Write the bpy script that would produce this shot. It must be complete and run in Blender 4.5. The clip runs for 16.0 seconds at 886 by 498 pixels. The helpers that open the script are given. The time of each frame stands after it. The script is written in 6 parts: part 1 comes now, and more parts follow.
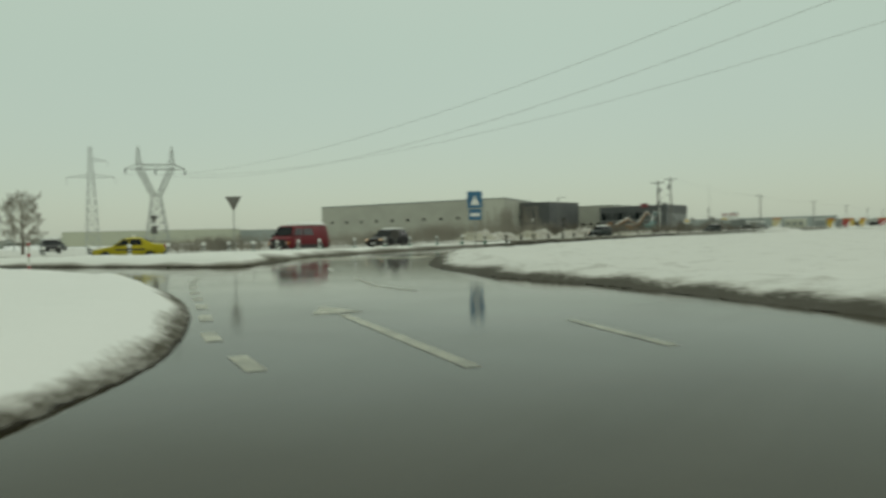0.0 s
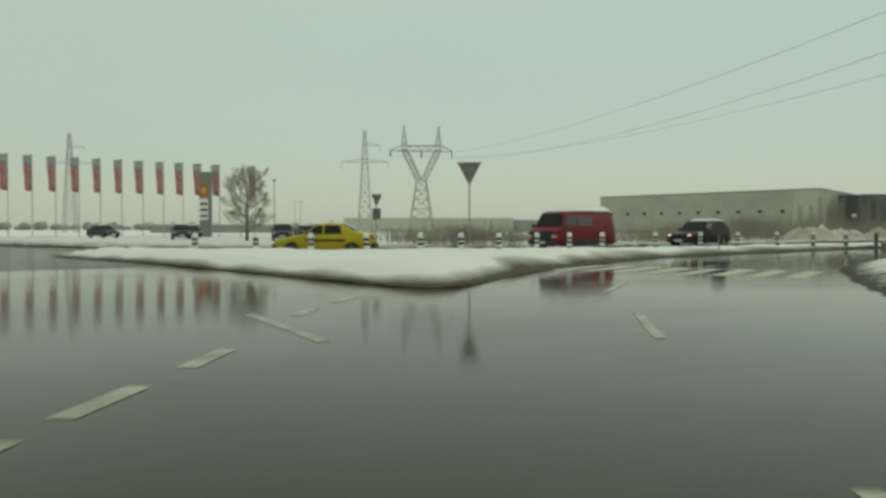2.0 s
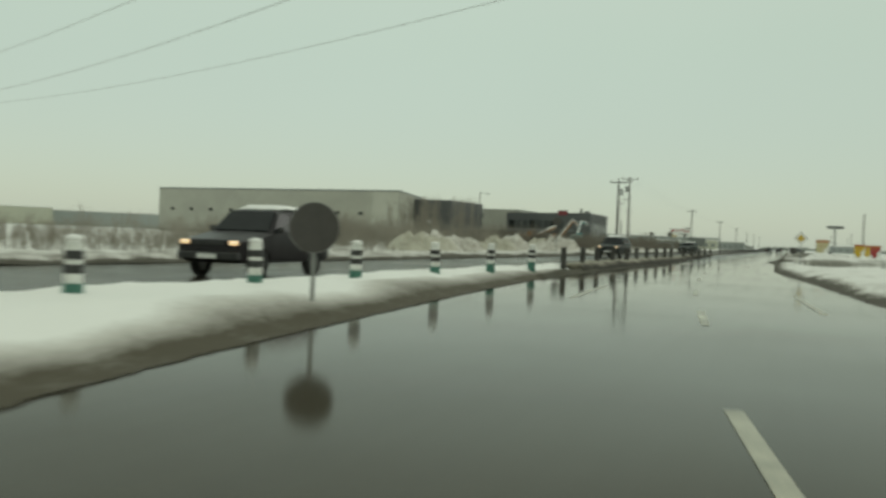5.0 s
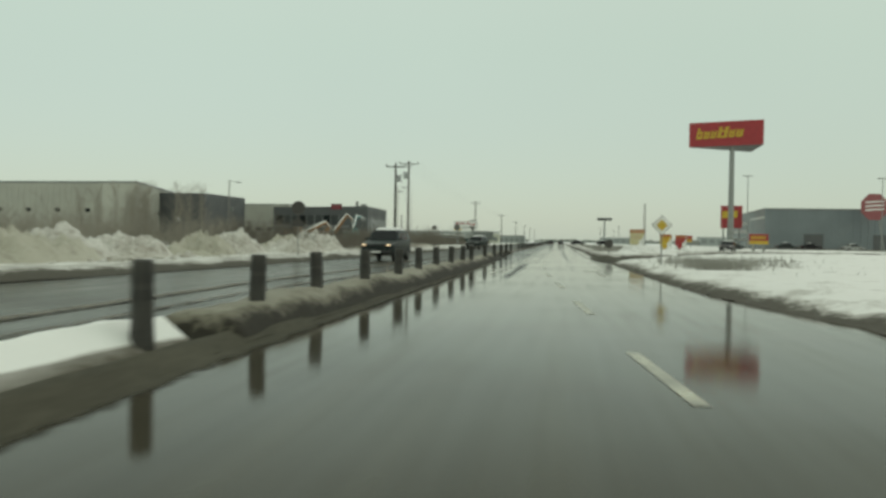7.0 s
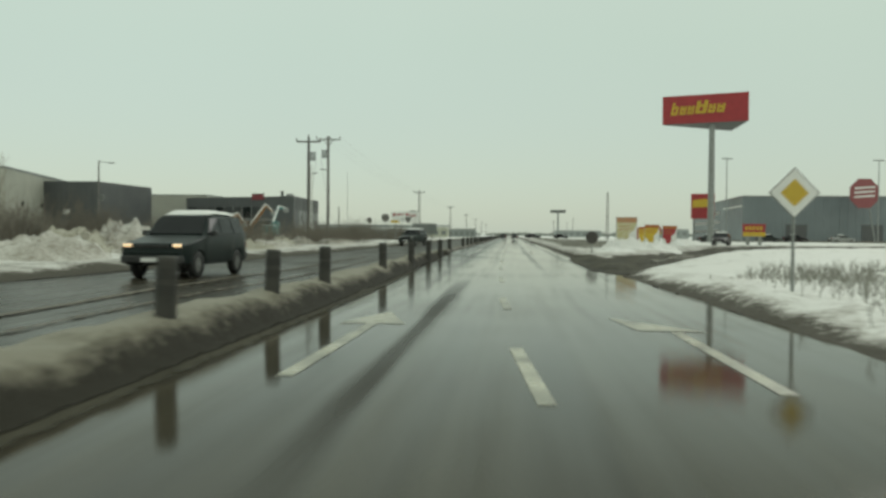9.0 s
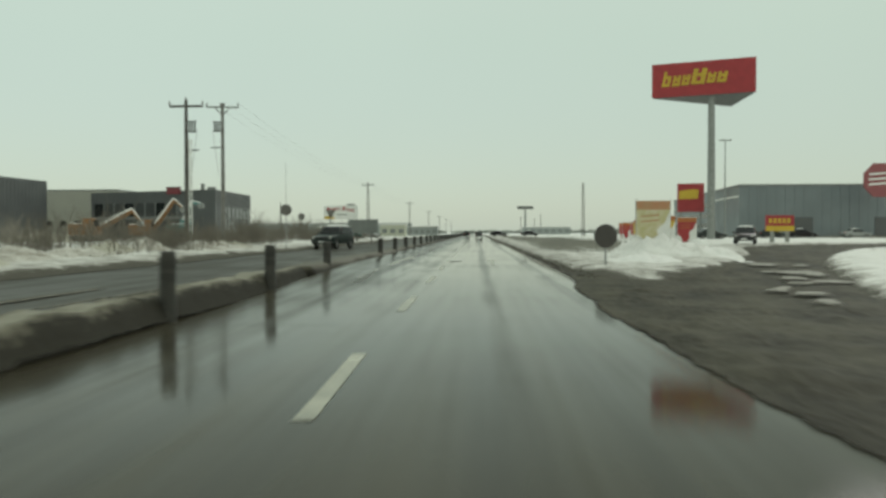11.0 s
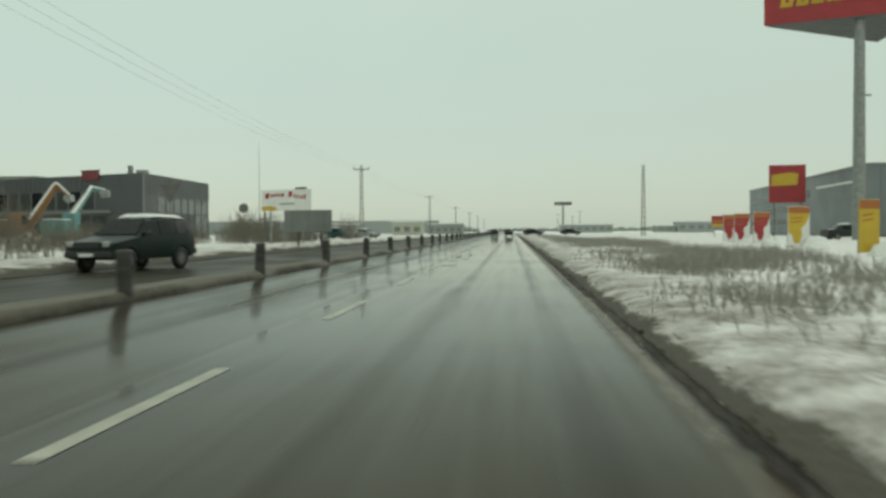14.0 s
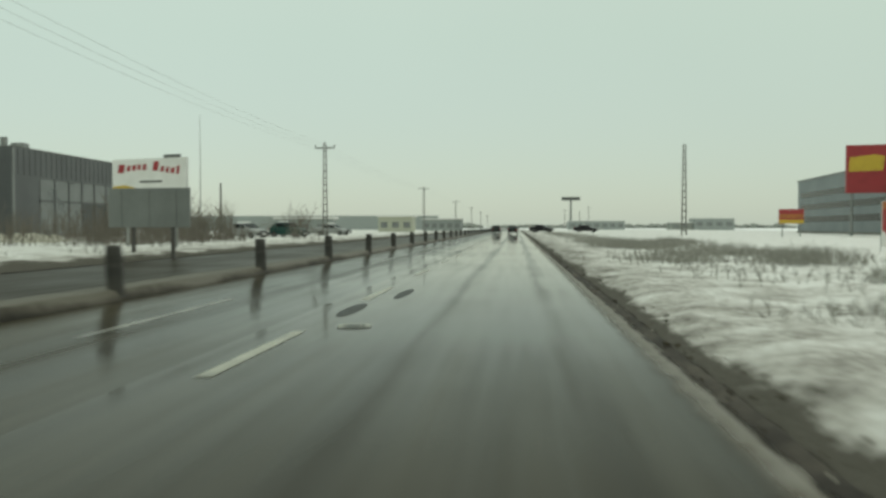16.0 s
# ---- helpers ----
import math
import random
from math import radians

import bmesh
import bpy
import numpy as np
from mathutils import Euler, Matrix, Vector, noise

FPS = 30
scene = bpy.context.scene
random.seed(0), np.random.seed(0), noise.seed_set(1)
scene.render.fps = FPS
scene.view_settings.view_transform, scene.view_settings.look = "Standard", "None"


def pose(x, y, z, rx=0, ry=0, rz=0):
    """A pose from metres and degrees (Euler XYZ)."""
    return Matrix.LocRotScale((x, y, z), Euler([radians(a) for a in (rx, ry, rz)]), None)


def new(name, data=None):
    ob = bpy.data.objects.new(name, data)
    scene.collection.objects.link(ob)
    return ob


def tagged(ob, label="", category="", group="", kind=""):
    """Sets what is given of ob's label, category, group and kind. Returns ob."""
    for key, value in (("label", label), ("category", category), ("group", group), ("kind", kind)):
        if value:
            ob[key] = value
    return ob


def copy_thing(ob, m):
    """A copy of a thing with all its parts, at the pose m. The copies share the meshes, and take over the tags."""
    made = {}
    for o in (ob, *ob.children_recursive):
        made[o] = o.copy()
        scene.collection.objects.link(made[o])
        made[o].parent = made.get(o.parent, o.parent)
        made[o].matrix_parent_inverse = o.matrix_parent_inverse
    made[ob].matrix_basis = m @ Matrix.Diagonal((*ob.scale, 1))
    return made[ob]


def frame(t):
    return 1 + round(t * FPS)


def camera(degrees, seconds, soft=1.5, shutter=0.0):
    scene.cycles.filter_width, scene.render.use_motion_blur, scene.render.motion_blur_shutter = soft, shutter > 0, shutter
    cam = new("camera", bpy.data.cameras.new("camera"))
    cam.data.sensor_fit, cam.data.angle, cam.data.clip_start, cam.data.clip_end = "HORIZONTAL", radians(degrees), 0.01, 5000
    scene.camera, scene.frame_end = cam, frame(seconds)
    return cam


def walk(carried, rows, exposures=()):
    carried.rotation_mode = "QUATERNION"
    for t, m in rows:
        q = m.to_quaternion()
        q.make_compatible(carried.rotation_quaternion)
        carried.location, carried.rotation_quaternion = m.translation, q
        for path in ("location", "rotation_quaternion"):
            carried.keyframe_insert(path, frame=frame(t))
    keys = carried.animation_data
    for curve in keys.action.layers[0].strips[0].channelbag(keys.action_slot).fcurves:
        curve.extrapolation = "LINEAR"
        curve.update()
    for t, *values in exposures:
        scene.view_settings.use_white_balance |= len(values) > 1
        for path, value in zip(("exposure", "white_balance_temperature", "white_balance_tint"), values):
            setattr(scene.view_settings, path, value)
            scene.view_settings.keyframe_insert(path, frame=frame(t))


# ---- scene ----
cam = camera(55.2, 16.0, soft=3.0, shutter=0.4)
EYE = 1.2
# seconds, x, y, yaw, pitch, roll of the drive
DRIVE = [
    (0.0, 32.38, -71.15, 31.84, -1.03, 1.46),
    (0.5, 29.50, -66.88, 39.37, -0.87, 1.63),
    (1.0, 26.30, -62.98, 46.27, -0.99, 1.38),
    (1.5, 22.76, -59.38, 50.19, -1.03, 0.52),
    (2.0, 19.12, -55.85, 50.38, -1.35, -0.04),
    (2.5, 15.50, -52.17, 48.63, -1.35, -0.94),
    (3.0, 12.11, -48.48, 44.53, -1.29, -1.76),
    (3.5, 9.22, -44.33, 39.57, -0.95, -2.18),
    (4.0, 6.49, -40.01, 33.68, -0.93, -2.11),
    (4.5, 4.18, -34.99, 28.09, -1.50, -1.76),
    (5.0, 2.23, -29.78, 22.24, -0.87, -2.23),
    (7.5, -1.98, 0.00, 6.26, -0.62, -0.53),
    (8.0, -2.14, 5.81, 5.48, -0.50, -0.41),
    (8.5, -2.18, 11.48, 4.93, -0.74, -0.40),
    (9.0, -2.18, 17.22, 4.47, -0.99, -0.45),
    (11.5, -1.01, 47.13, 2.03, -1.15, 0.20),
    (12.0, -0.67, 53.25, 2.25, -1.22, -0.08),
    (12.5, -0.31, 59.52, 2.54, -1.08, 0.22),
    (13.0, -0.17, 65.90, 3.29, -1.13, 0.55),
    (13.5, -0.03, 72.23, 4.29, -1.31, 0.63),
    (14.0, 0.04, 78.56, 4.67, -1.21, 0.33),
    (14.5, 0.03, 85.18, 4.71, -1.15, 0.44),
    (15.0, 0.01, 91.85, 4.77, -1.19, 0.46),
    (15.5, 0.03, 98.53, 4.87, -1.32, 0.42),
    (16.0, 0.00, 105.04, 4.97, -1.47, 0.04),
]
walk(cam, [(t, pose(x, y, EYE, 90 + pitch, roll, yaw)) for t, x, y, yaw, pitch, roll in DRIVE], [(0.0, -0.26, 6570, 6.5), (1.5, -0.26, 6600, 7.0), (3.5, -0.18, 6650, 7.5), (5.0, -0.12, 6620, 8.0), (7.5, -0.03, 6500, 10.0), (16.0, 0.0, 6450, 9.5)])

# ---- overcast winter light ----
world = bpy.data.worlds.new("overcast_sky")
scene.world = world
world.use_nodes = True
wn, wl = world.node_tree.nodes, world.node_tree.links
wn.clear()
w_out = wn.new("ShaderNodeOutputWorld")
w_bg = wn.new("ShaderNodeBackground")
w_geo = wn.new("ShaderNodeTexCoord")
w_sep = wn.new("ShaderNodeSeparateXYZ")
w_ramp = wn.new("ShaderNodeValToRGB")
w_noise = wn.new("ShaderNodeTexNoise")
w_noise.inputs["Scale"].default_value = 2.2
w_noise.inputs["Detail"].default_value = 3.0
w_map = wn.new("ShaderNodeMapRange")
w_map.inputs["To Min"].default_value, w_map.inputs["To Max"].default_value = 0.96, 1.04
w_mul = wn.new("ShaderNodeMix")
w_mul.data_type, w_mul.blend_type = "RGBA", "MULTIPLY"
w_mul.inputs["Factor"].default_value = 1.0
w_sky = wn.new("ShaderNodeTexSky")
w_sky.sky_type, w_sky.sun_disc = "NISHITA", False
w_sky.sun_elevation, w_sky.sun_rotation = radians(24), radians(150)
w_mix = wn.new("ShaderNodeMix")
w_mix.data_type = "RGBA"
w_mix.inputs["Factor"].default_value = 0.02
ramp = w_ramp.color_ramp
ramp.elements[0].position, ramp.elements[0].color = 0.0, (0.445, 0.505, 0.420, 1)
ramp.elements[1].position, ramp.elements[1].color = 1.0, (0.80, 0.89, 0.75, 1)
mid = ramp.elements.new(0.22)
mid.color = (0.505, 0.600, 0.476, 1)
wl.new(w_geo.outputs["Generated"], w_sep.inputs[0])
wl.new(w_sep.outputs["Z"], w_ramp.inputs[0])
wl.new(w_geo.outputs["Generated"], w_noise.inputs["Vector"])
wl.new(w_noise.outputs["Fac"], w_map.inputs["Value"])
wl.new(w_ramp.outputs["Color"], w_mul.inputs["A"])
wl.new(w_map.outputs["Result"], w_mul.inputs["B"])
wl.new(w_mul.outputs["Result"], w_mix.inputs["A"])
wl.new(w_sky.outputs["Color"], w_mix.inputs["B"])
wl.new(w_mix.outputs["Result"], w_bg.inputs["Color"])
w_bg.inputs["Strength"].default_value = 1.0
wl.new(w_bg.outputs[0], w_out.inputs[0])
sun = new("sun", bpy.data.lights.new("sun", "SUN"))
sun.data.energy, sun.data.angle, sun.data.color = 0.5, radians(30), (1.0, 0.98, 0.92)
sun.rotation_euler = (radians(60), 0, radians(150))


# ---- materials ----
def material(name, a, b, rough=0.6, scale=4.0, fine=40.0, bump=0.15, metal=0.0, spec=0.5, stretch=(1, 1, 1), dist=0.02):
    """A procedural surface: two colours mixed by coarse and fine noise, with relief and uneven gloss."""
    m = bpy.data.materials.new(name)
    m.use_nodes = True
    n, l = m.node_tree.nodes, m.node_tree.links
    p = n["Principled BSDF"]
    tc = n.new("ShaderNodeTexCoord")
    mp = n.new("ShaderNodeMapping")
    mp.inputs["Scale"].default_value = stretch
    l.new(tc.outputs["Object"], mp.inputs[0])
    n1 = n.new("ShaderNodeTexNoise")
    n1.inputs["Scale"].default_value, n1.inputs["Detail"].default_value = scale, 5
    n2 = n.new("ShaderNodeTexNoise")
    n2.inputs["Scale"].default_value, n2.inputs["Detail"].default_value = fine, 3
    l.new(mp.outputs[0], n1.inputs["Vector"])
    l.new(mp.outputs[0], n2.inputs["Vector"])
    add = n.new("ShaderNodeMath")
    add.operation = "MULTIPLY_ADD"
    add.inputs[1].default_value = 0.45
    l.new(n2.outputs["Fac"], add.inputs[0])
    l.new(n1.outputs["Fac"], add.inputs[2])
    mr = n.new("ShaderNodeMapRange")
    mr.inputs["From Min"].default_value, mr.inputs["From Max"].default_value = 0.5, 0.95
    l.new(add.outputs[0], mr.inputs["Value"])
    mix = n.new("ShaderNodeMix")
    mix.data_type = "RGBA"
    mix.inputs["A"].default_value, mix.inputs["B"].default_value = (*a, 1), (*b, 1)
    l.new(mr.outputs["Result"], mix.inputs["Factor"])
    l.new(mix.outputs["Result"], p.inputs["Base Color"])
    rr = n.new("ShaderNodeMapRange")
    rr.inputs["To Min"].default_value, rr.inputs["To Max"].default_value = max(rough - 0.12, 0.03), min(rough + 0.12, 1)
    l.new(n1.outputs["Fac"], rr.inputs["Value"])
    l.new(rr.outputs["Result"], p.inputs["Roughness"])
    p.inputs["Metallic"].default_value = metal
    p.inputs["Specular IOR Level"].default_value = spec
    if bump:
        bp = n.new("ShaderNodeBump")
        bp.inputs["Strength"].default_value, bp.inputs["Distance"].default_value = bump, dist
        l.new(add.outputs[0], bp.inputs["Height"])
        l.new(bp.outputs[0], p.inputs["Normal"])
    return m


def nodes_of(m):
    return m.node_tree.nodes, m.node_tree.links, m.node_tree.nodes["Principled BSDF"]


def feather(m, width, rag=0.8, scale=3.0):
    """Let a thin layer run out at its rim: the mesh's 'rim' attribute is the distance to the outline in metres."""
    n, l, p = nodes_of(m)
    at = n.new("ShaderNodeAttribute")
    at.attribute_name = "rim"
    tc = n.new("ShaderNodeTexCoord")
    ns = n.new("ShaderNodeTexNoise")
    ns.inputs["Scale"].default_value, ns.inputs["Detail"].default_value = scale, 5
    l.new(tc.outputs["Object"], ns.inputs["Vector"])
    ad = n.new("ShaderNodeMath")
    ad.operation = "MULTIPLY_ADD"
    ad.inputs[1].default_value = rag * width * 2
    l.new(ns.outputs["Fac"], ad.inputs[0])
    l.new(at.outputs["Fac"], ad.inputs[2])
    mr = n.new("ShaderNodeMapRange")
    mr.interpolation_type = "SMOOTHSTEP"
    mr.inputs["From Min"].default_value, mr.inputs["From Max"].default_value = rag * width, width * (1 + rag)
    l.new(ad.outputs[0], mr.inputs["Value"])
    clear = n.new("ShaderNodeBsdfTransparent")
    mx = n.new("ShaderNodeMixShader")
    l.new(mr.outputs["Result"], mx.inputs[0])
    l.new(clear.outputs[0], mx.inputs[1])
    l.new(p.outputs[0], mx.inputs[2])
    l.new(mx.outputs[0], n["Material Output"].inputs["Surface"])
    return m


def wet_asphalt(name):
    """Dark asphalt with a film of water: standing water mirrors, tyre tracks are thinner and rougher."""
    m = bpy.data.materials.new(name)
    m.use_nodes = True
    n, l, p = nodes_of(m)
    tc = n.new("ShaderNodeTexCoord")
    mp = n.new("ShaderNodeMapping")
    mp.inputs["Scale"].default_value = (1.1, 0.035, 1.0)
    l.new(tc.outputs["Object"], mp.inputs[0])
    streak = n.new("ShaderNodeTexNoise")
    streak.inputs["Scale"].default_value, streak.inputs["Detail"].default_value = 1.3, 3
    l.new(mp.outputs[0], streak.inputs["Vector"])
    mf = n.new("ShaderNodeMapping")
    mf.inputs["Scale"].default_value = (4.5, 0.16, 1.0)
    l.new(tc.outputs["Object"], mf.inputs[0])
    wisp = n.new("ShaderNodeTexNoise")
    wisp.inputs["Scale"].default_value, wisp.inputs["Detail"].default_value = 1.2, 5
    l.new(mf.outputs[0], wisp.inputs["Vector"])
    sep = n.new("ShaderNodeSeparateXYZ")
    l.new(tc.outputs["Object"], sep.inputs[0])
    straight = n.new("ShaderNodeMapRange")
    straight.inputs["From Min"].default_value, straight.inputs["From Max"].default_value = -16.0, 14.0
    straight.inputs["To Min"].default_value = 0.22
    l.new(sep.outputs["Y"], straight.inputs["Value"])

    def calm(noise):
        """Wheel streaks run along the straight and fade out over the junction."""
        k = n.new("ShaderNodeMix")
        k.inputs["A"].default_value = 0.5
        l.new(straight.outputs["Result"], k.inputs["Factor"])
        l.new(noise.outputs["Fac"], k.inputs["B"])
        return k.outputs["Result"]

    streaks, wisps = calm(streak), calm(wisp)
    pool = n.new("ShaderNodeTexNoise")
    pool.inputs["Scale"].default_value, pool.inputs["Detail"].default_value = 0.22, 4
    l.new(tc.outputs["Object"], pool.inputs["Vector"])
    grain = n.new("ShaderNodeTexNoise")
    grain.inputs["Scale"].default_value, grain.inputs["Detail"].default_value = 90, 4
    l.new(tc.outputs["Object"], grain.inputs["Vector"])
    mix = n.new("ShaderNodeMix")
    mix.data_type = "RGBA"
    mix.inputs["A"].default_value, mix.inputs["B"].default_value = (0.036, 0.031, 0.021, 1), (0.068, 0.060, 0.041, 1)
    s = n.new("ShaderNodeMapRange")
    s.inputs["From Min"].default_value, s.inputs["From Max"].default_value = 0.35, 0.68
    l.new(streaks, s.inputs["Value"])
    l.new(s.outputs["Result"], mix.inputs["Factor"])
    l.new(mix.outputs["Result"], p.inputs["Base Color"])
    wob = n.new("ShaderNodeMath")
    wob.operation = "MULTIPLY_ADD"
    wob.inputs[1].default_value = 0.5
    l.new(streaks, wob.inputs[0])
    l.new(sep.outputs["X"], wob.inputs[2])
    across = n.new("ShaderNodeMapRange")
    across.inputs["From Min"].default_value, across.inputs["From Max"].default_value = -5.0 + 0.25, 1.5 + 0.25
    l.new(wob.outputs[0], across.inputs["Value"])
    lanes = n.new("ShaderNodeValToRGB")
    e = lanes.color_ramp.elements
    e[0].position, e[0].color = 0.0, (0, 0, 0, 1)
    e[1].position, e[1].color = 1.0, (0, 0, 0, 1)
    for c, k in ((0.14, 0.35), (0.34, 0.3), (0.61, 0.5), (0.845, 0.45)):
        for o, q in ((-0.036, 0.0), (-0.006, k), (0.006, k), (0.036, 0.0)):
            w = e.new(c + o)
            w.color = (q, q, q, 1)
    l.new(across.outputs["Result"], lanes.inputs["Fac"])
    along = n.new("ShaderNodeMapRange")
    along.inputs["From Min"].default_value, along.inputs["From Max"].default_value = 22.0, 60.0
    l.new(sep.outputs["Y"], along.inputs["Value"])
    track = n.new("ShaderNodeMath")
    track.operation = "MULTIPLY"
    l.new(lanes.outputs["Color"], track.inputs[0])
    l.new(along.outputs["Result"], track.inputs[1])
    seam = n.new("ShaderNodeMath")
    seam.operation = "ADD"
    seam.inputs[1].default_value = 3.3 - 0.25
    l.new(wob.outputs[0], seam.inputs[0])
    seam_d = n.new("ShaderNodeMath")
    seam_d.operation = "ABSOLUTE"
    l.new(seam.outputs[0], seam_d.inputs[0])
    seam_w = n.new("ShaderNodeMapRange")
    seam_w.inputs["From Min"].default_value, seam_w.inputs["From Max"].default_value = 0.24, 0.08
    seam_w.inputs["To Max"].default_value = 1.0
    l.new(seam_d.outputs[0], seam_w.inputs["Value"])
    seam_l = n.new("ShaderNodeMapRange")
    seam_l.inputs["From Min"].default_value, seam_l.inputs["From Max"].default_value = 18.0, 41.0
    l.new(sep.outputs["Y"], seam_l.inputs["Value"])
    seam_y = n.new("ShaderNodeValToRGB")
    se = seam_y.color_ramp.elements
    se[0].color, se[1].color = (0, 0, 0, 1), (0, 0, 0, 1)
    for pos in (0.25, 0.7):
        se.new(pos).color = (1, 1, 1, 1)
    l.new(seam_l.outputs["Result"], seam_y.inputs["Fac"])
    seam_m = n.new("ShaderNodeMath")
    seam_m.operation = "MULTIPLY"
    l.new(seam_w.outputs["Result"], seam_m.inputs[0])
    l.new(seam_y.outputs["Color"], seam_m.inputs[1])
    seamed = n.new("ShaderNodeMath")
    seamed.operation = "MAXIMUM"
    l.new(track.outputs[0], seamed.inputs[0])
    l.new(seam_m.outputs[0], seamed.inputs[1])
    track = seamed
    over = n.new("ShaderNodeMapRange")
    over.inputs["From Min"].default_value, over.inputs["From Max"].default_value = -6.3, -7.2
    over.inputs["To Max"].default_value = 0.7
    l.new(wob.outputs[0], over.inputs["Value"])
    both = n.new("ShaderNodeMath")
    both.operation = "MAXIMUM"
    l.new(track.outputs[0], both.inputs[0])
    l.new(over.outputs["Result"], both.inputs[1])
    track = both
    film = n.new("ShaderNodeMath")
    film.operation = "MULTIPLY_ADD"
    film.inputs[1].default_value = 0.6
    l.new(streaks, film.inputs[0])
    fine = n.new("ShaderNodeMath")
    fine.operation = "MULTIPLY_ADD"
    fine.inputs[1].default_value = 0.75
    l.new(wisps, fine.inputs[0])
    blot = n.new("ShaderNodeMath")
    blot.operation = "ADD"
    blot.inputs[1].default_value = -0.375
    l.new(pool.outputs["Fac"], blot.inputs[0])
    l.new(blot.outputs[0], fine.inputs[2])
    l.new(fine.outputs[0], film.inputs[2])
    r = n.new("ShaderNodeMapRange")
    r.inputs["From Min"].default_value, r.inputs["From Max"].default_value = 0.62, 1.02
    r.inputs["To Min"].default_value, r.inputs["To Max"].default_value = 0.012, 0.10
    l.new(film.outputs[0], r.inputs["Value"])
    rt = n.new("ShaderNodeMath")
    rt.operation = "MULTIPLY_ADD"
    rt.inputs[1].default_value = 0.22
    l.new(track.outputs[0], rt.inputs[0])
    l.new(r.outputs["Result"], rt.inputs[2])
    kerbside = n.new("ShaderNodeMapRange")
    kerbside.inputs["From Min"].default_value, kerbside.inputs["From Max"].default_value = -2.9, -4.4
    kerbside.inputs["To Max"].default_value = 0.16
    l.new(sep.outputs["X"], kerbside.inputs["Value"])
    rough_side = n.new("ShaderNodeMath")
    rough_side.operation = "MULTIPLY_ADD"
    l.new(kerbside.outputs["Result"], rough_side.inputs[0])
    l.new(along.outputs["Result"], rough_side.inputs[1])
    l.new(rt.outputs[0], rough_side.inputs[2])
    l.new(rough_side.outputs[0], p.inputs["Roughness"])
    dark = n.new("ShaderNodeMix")
    dark.data_type = "RGBA"
    dark.inputs["B"].default_value = (0.040, 0.036, 0.028, 1)
    l.new(track.outputs[0], dark.inputs["Factor"])
    l.new(mix.outputs["Result"], dark.inputs["A"])
    l.new(dark.outputs["Result"], p.inputs["Base Color"])
    wet = n.new("ShaderNodeMapRange")
    wet.inputs["To Min"].default_value, wet.inputs["To Max"].default_value = 0.130, 0.035
    l.new(track.outputs[0], wet.inputs["Value"])
    puddle = n.new("ShaderNodeMapRange")
    puddle.inputs["To Min"].default_value, puddle.inputs["To Max"].default_value = 1.25, 0.65
    l.new(film.outputs[0], puddle.inputs["Value"])
    puddle.inputs["From Min"].default_value, puddle.inputs["From Max"].default_value = 0.62, 1.0
    level = n.new("ShaderNodeMath")
    level.operation = "MULTIPLY"
    l.new(wet.outputs["Result"], level.inputs[0])
    l.new(puddle.outputs["Result"], level.inputs[1])
    drier = n.new("ShaderNodeMapRange")
    drier.inputs["To Min"].default_value, drier.inputs["To Max"].default_value = 1.0, 0.52
    l.new(along.outputs["Result"], drier.inputs["Value"])
    thin = n.new("ShaderNodeMath")
    thin.operation = "MULTIPLY"
    l.new(level.outputs[0], thin.inputs[0])
    l.new(drier.outputs["Result"], thin.inputs[1])
    l.new(thin.outputs[0], p.inputs["Specular IOR Level"])
    p.inputs["IOR"].default_value = 1.36
    bp = n.new("ShaderNodeBump")
    bp.inputs["Strength"].default_value, bp.inputs["Distance"].default_value = 0.05, 0.004
    l.new(grain.outputs["Fac"], bp.inputs["Height"])
    l.new(bp.outputs[0], p.inputs["Normal"])
    return m


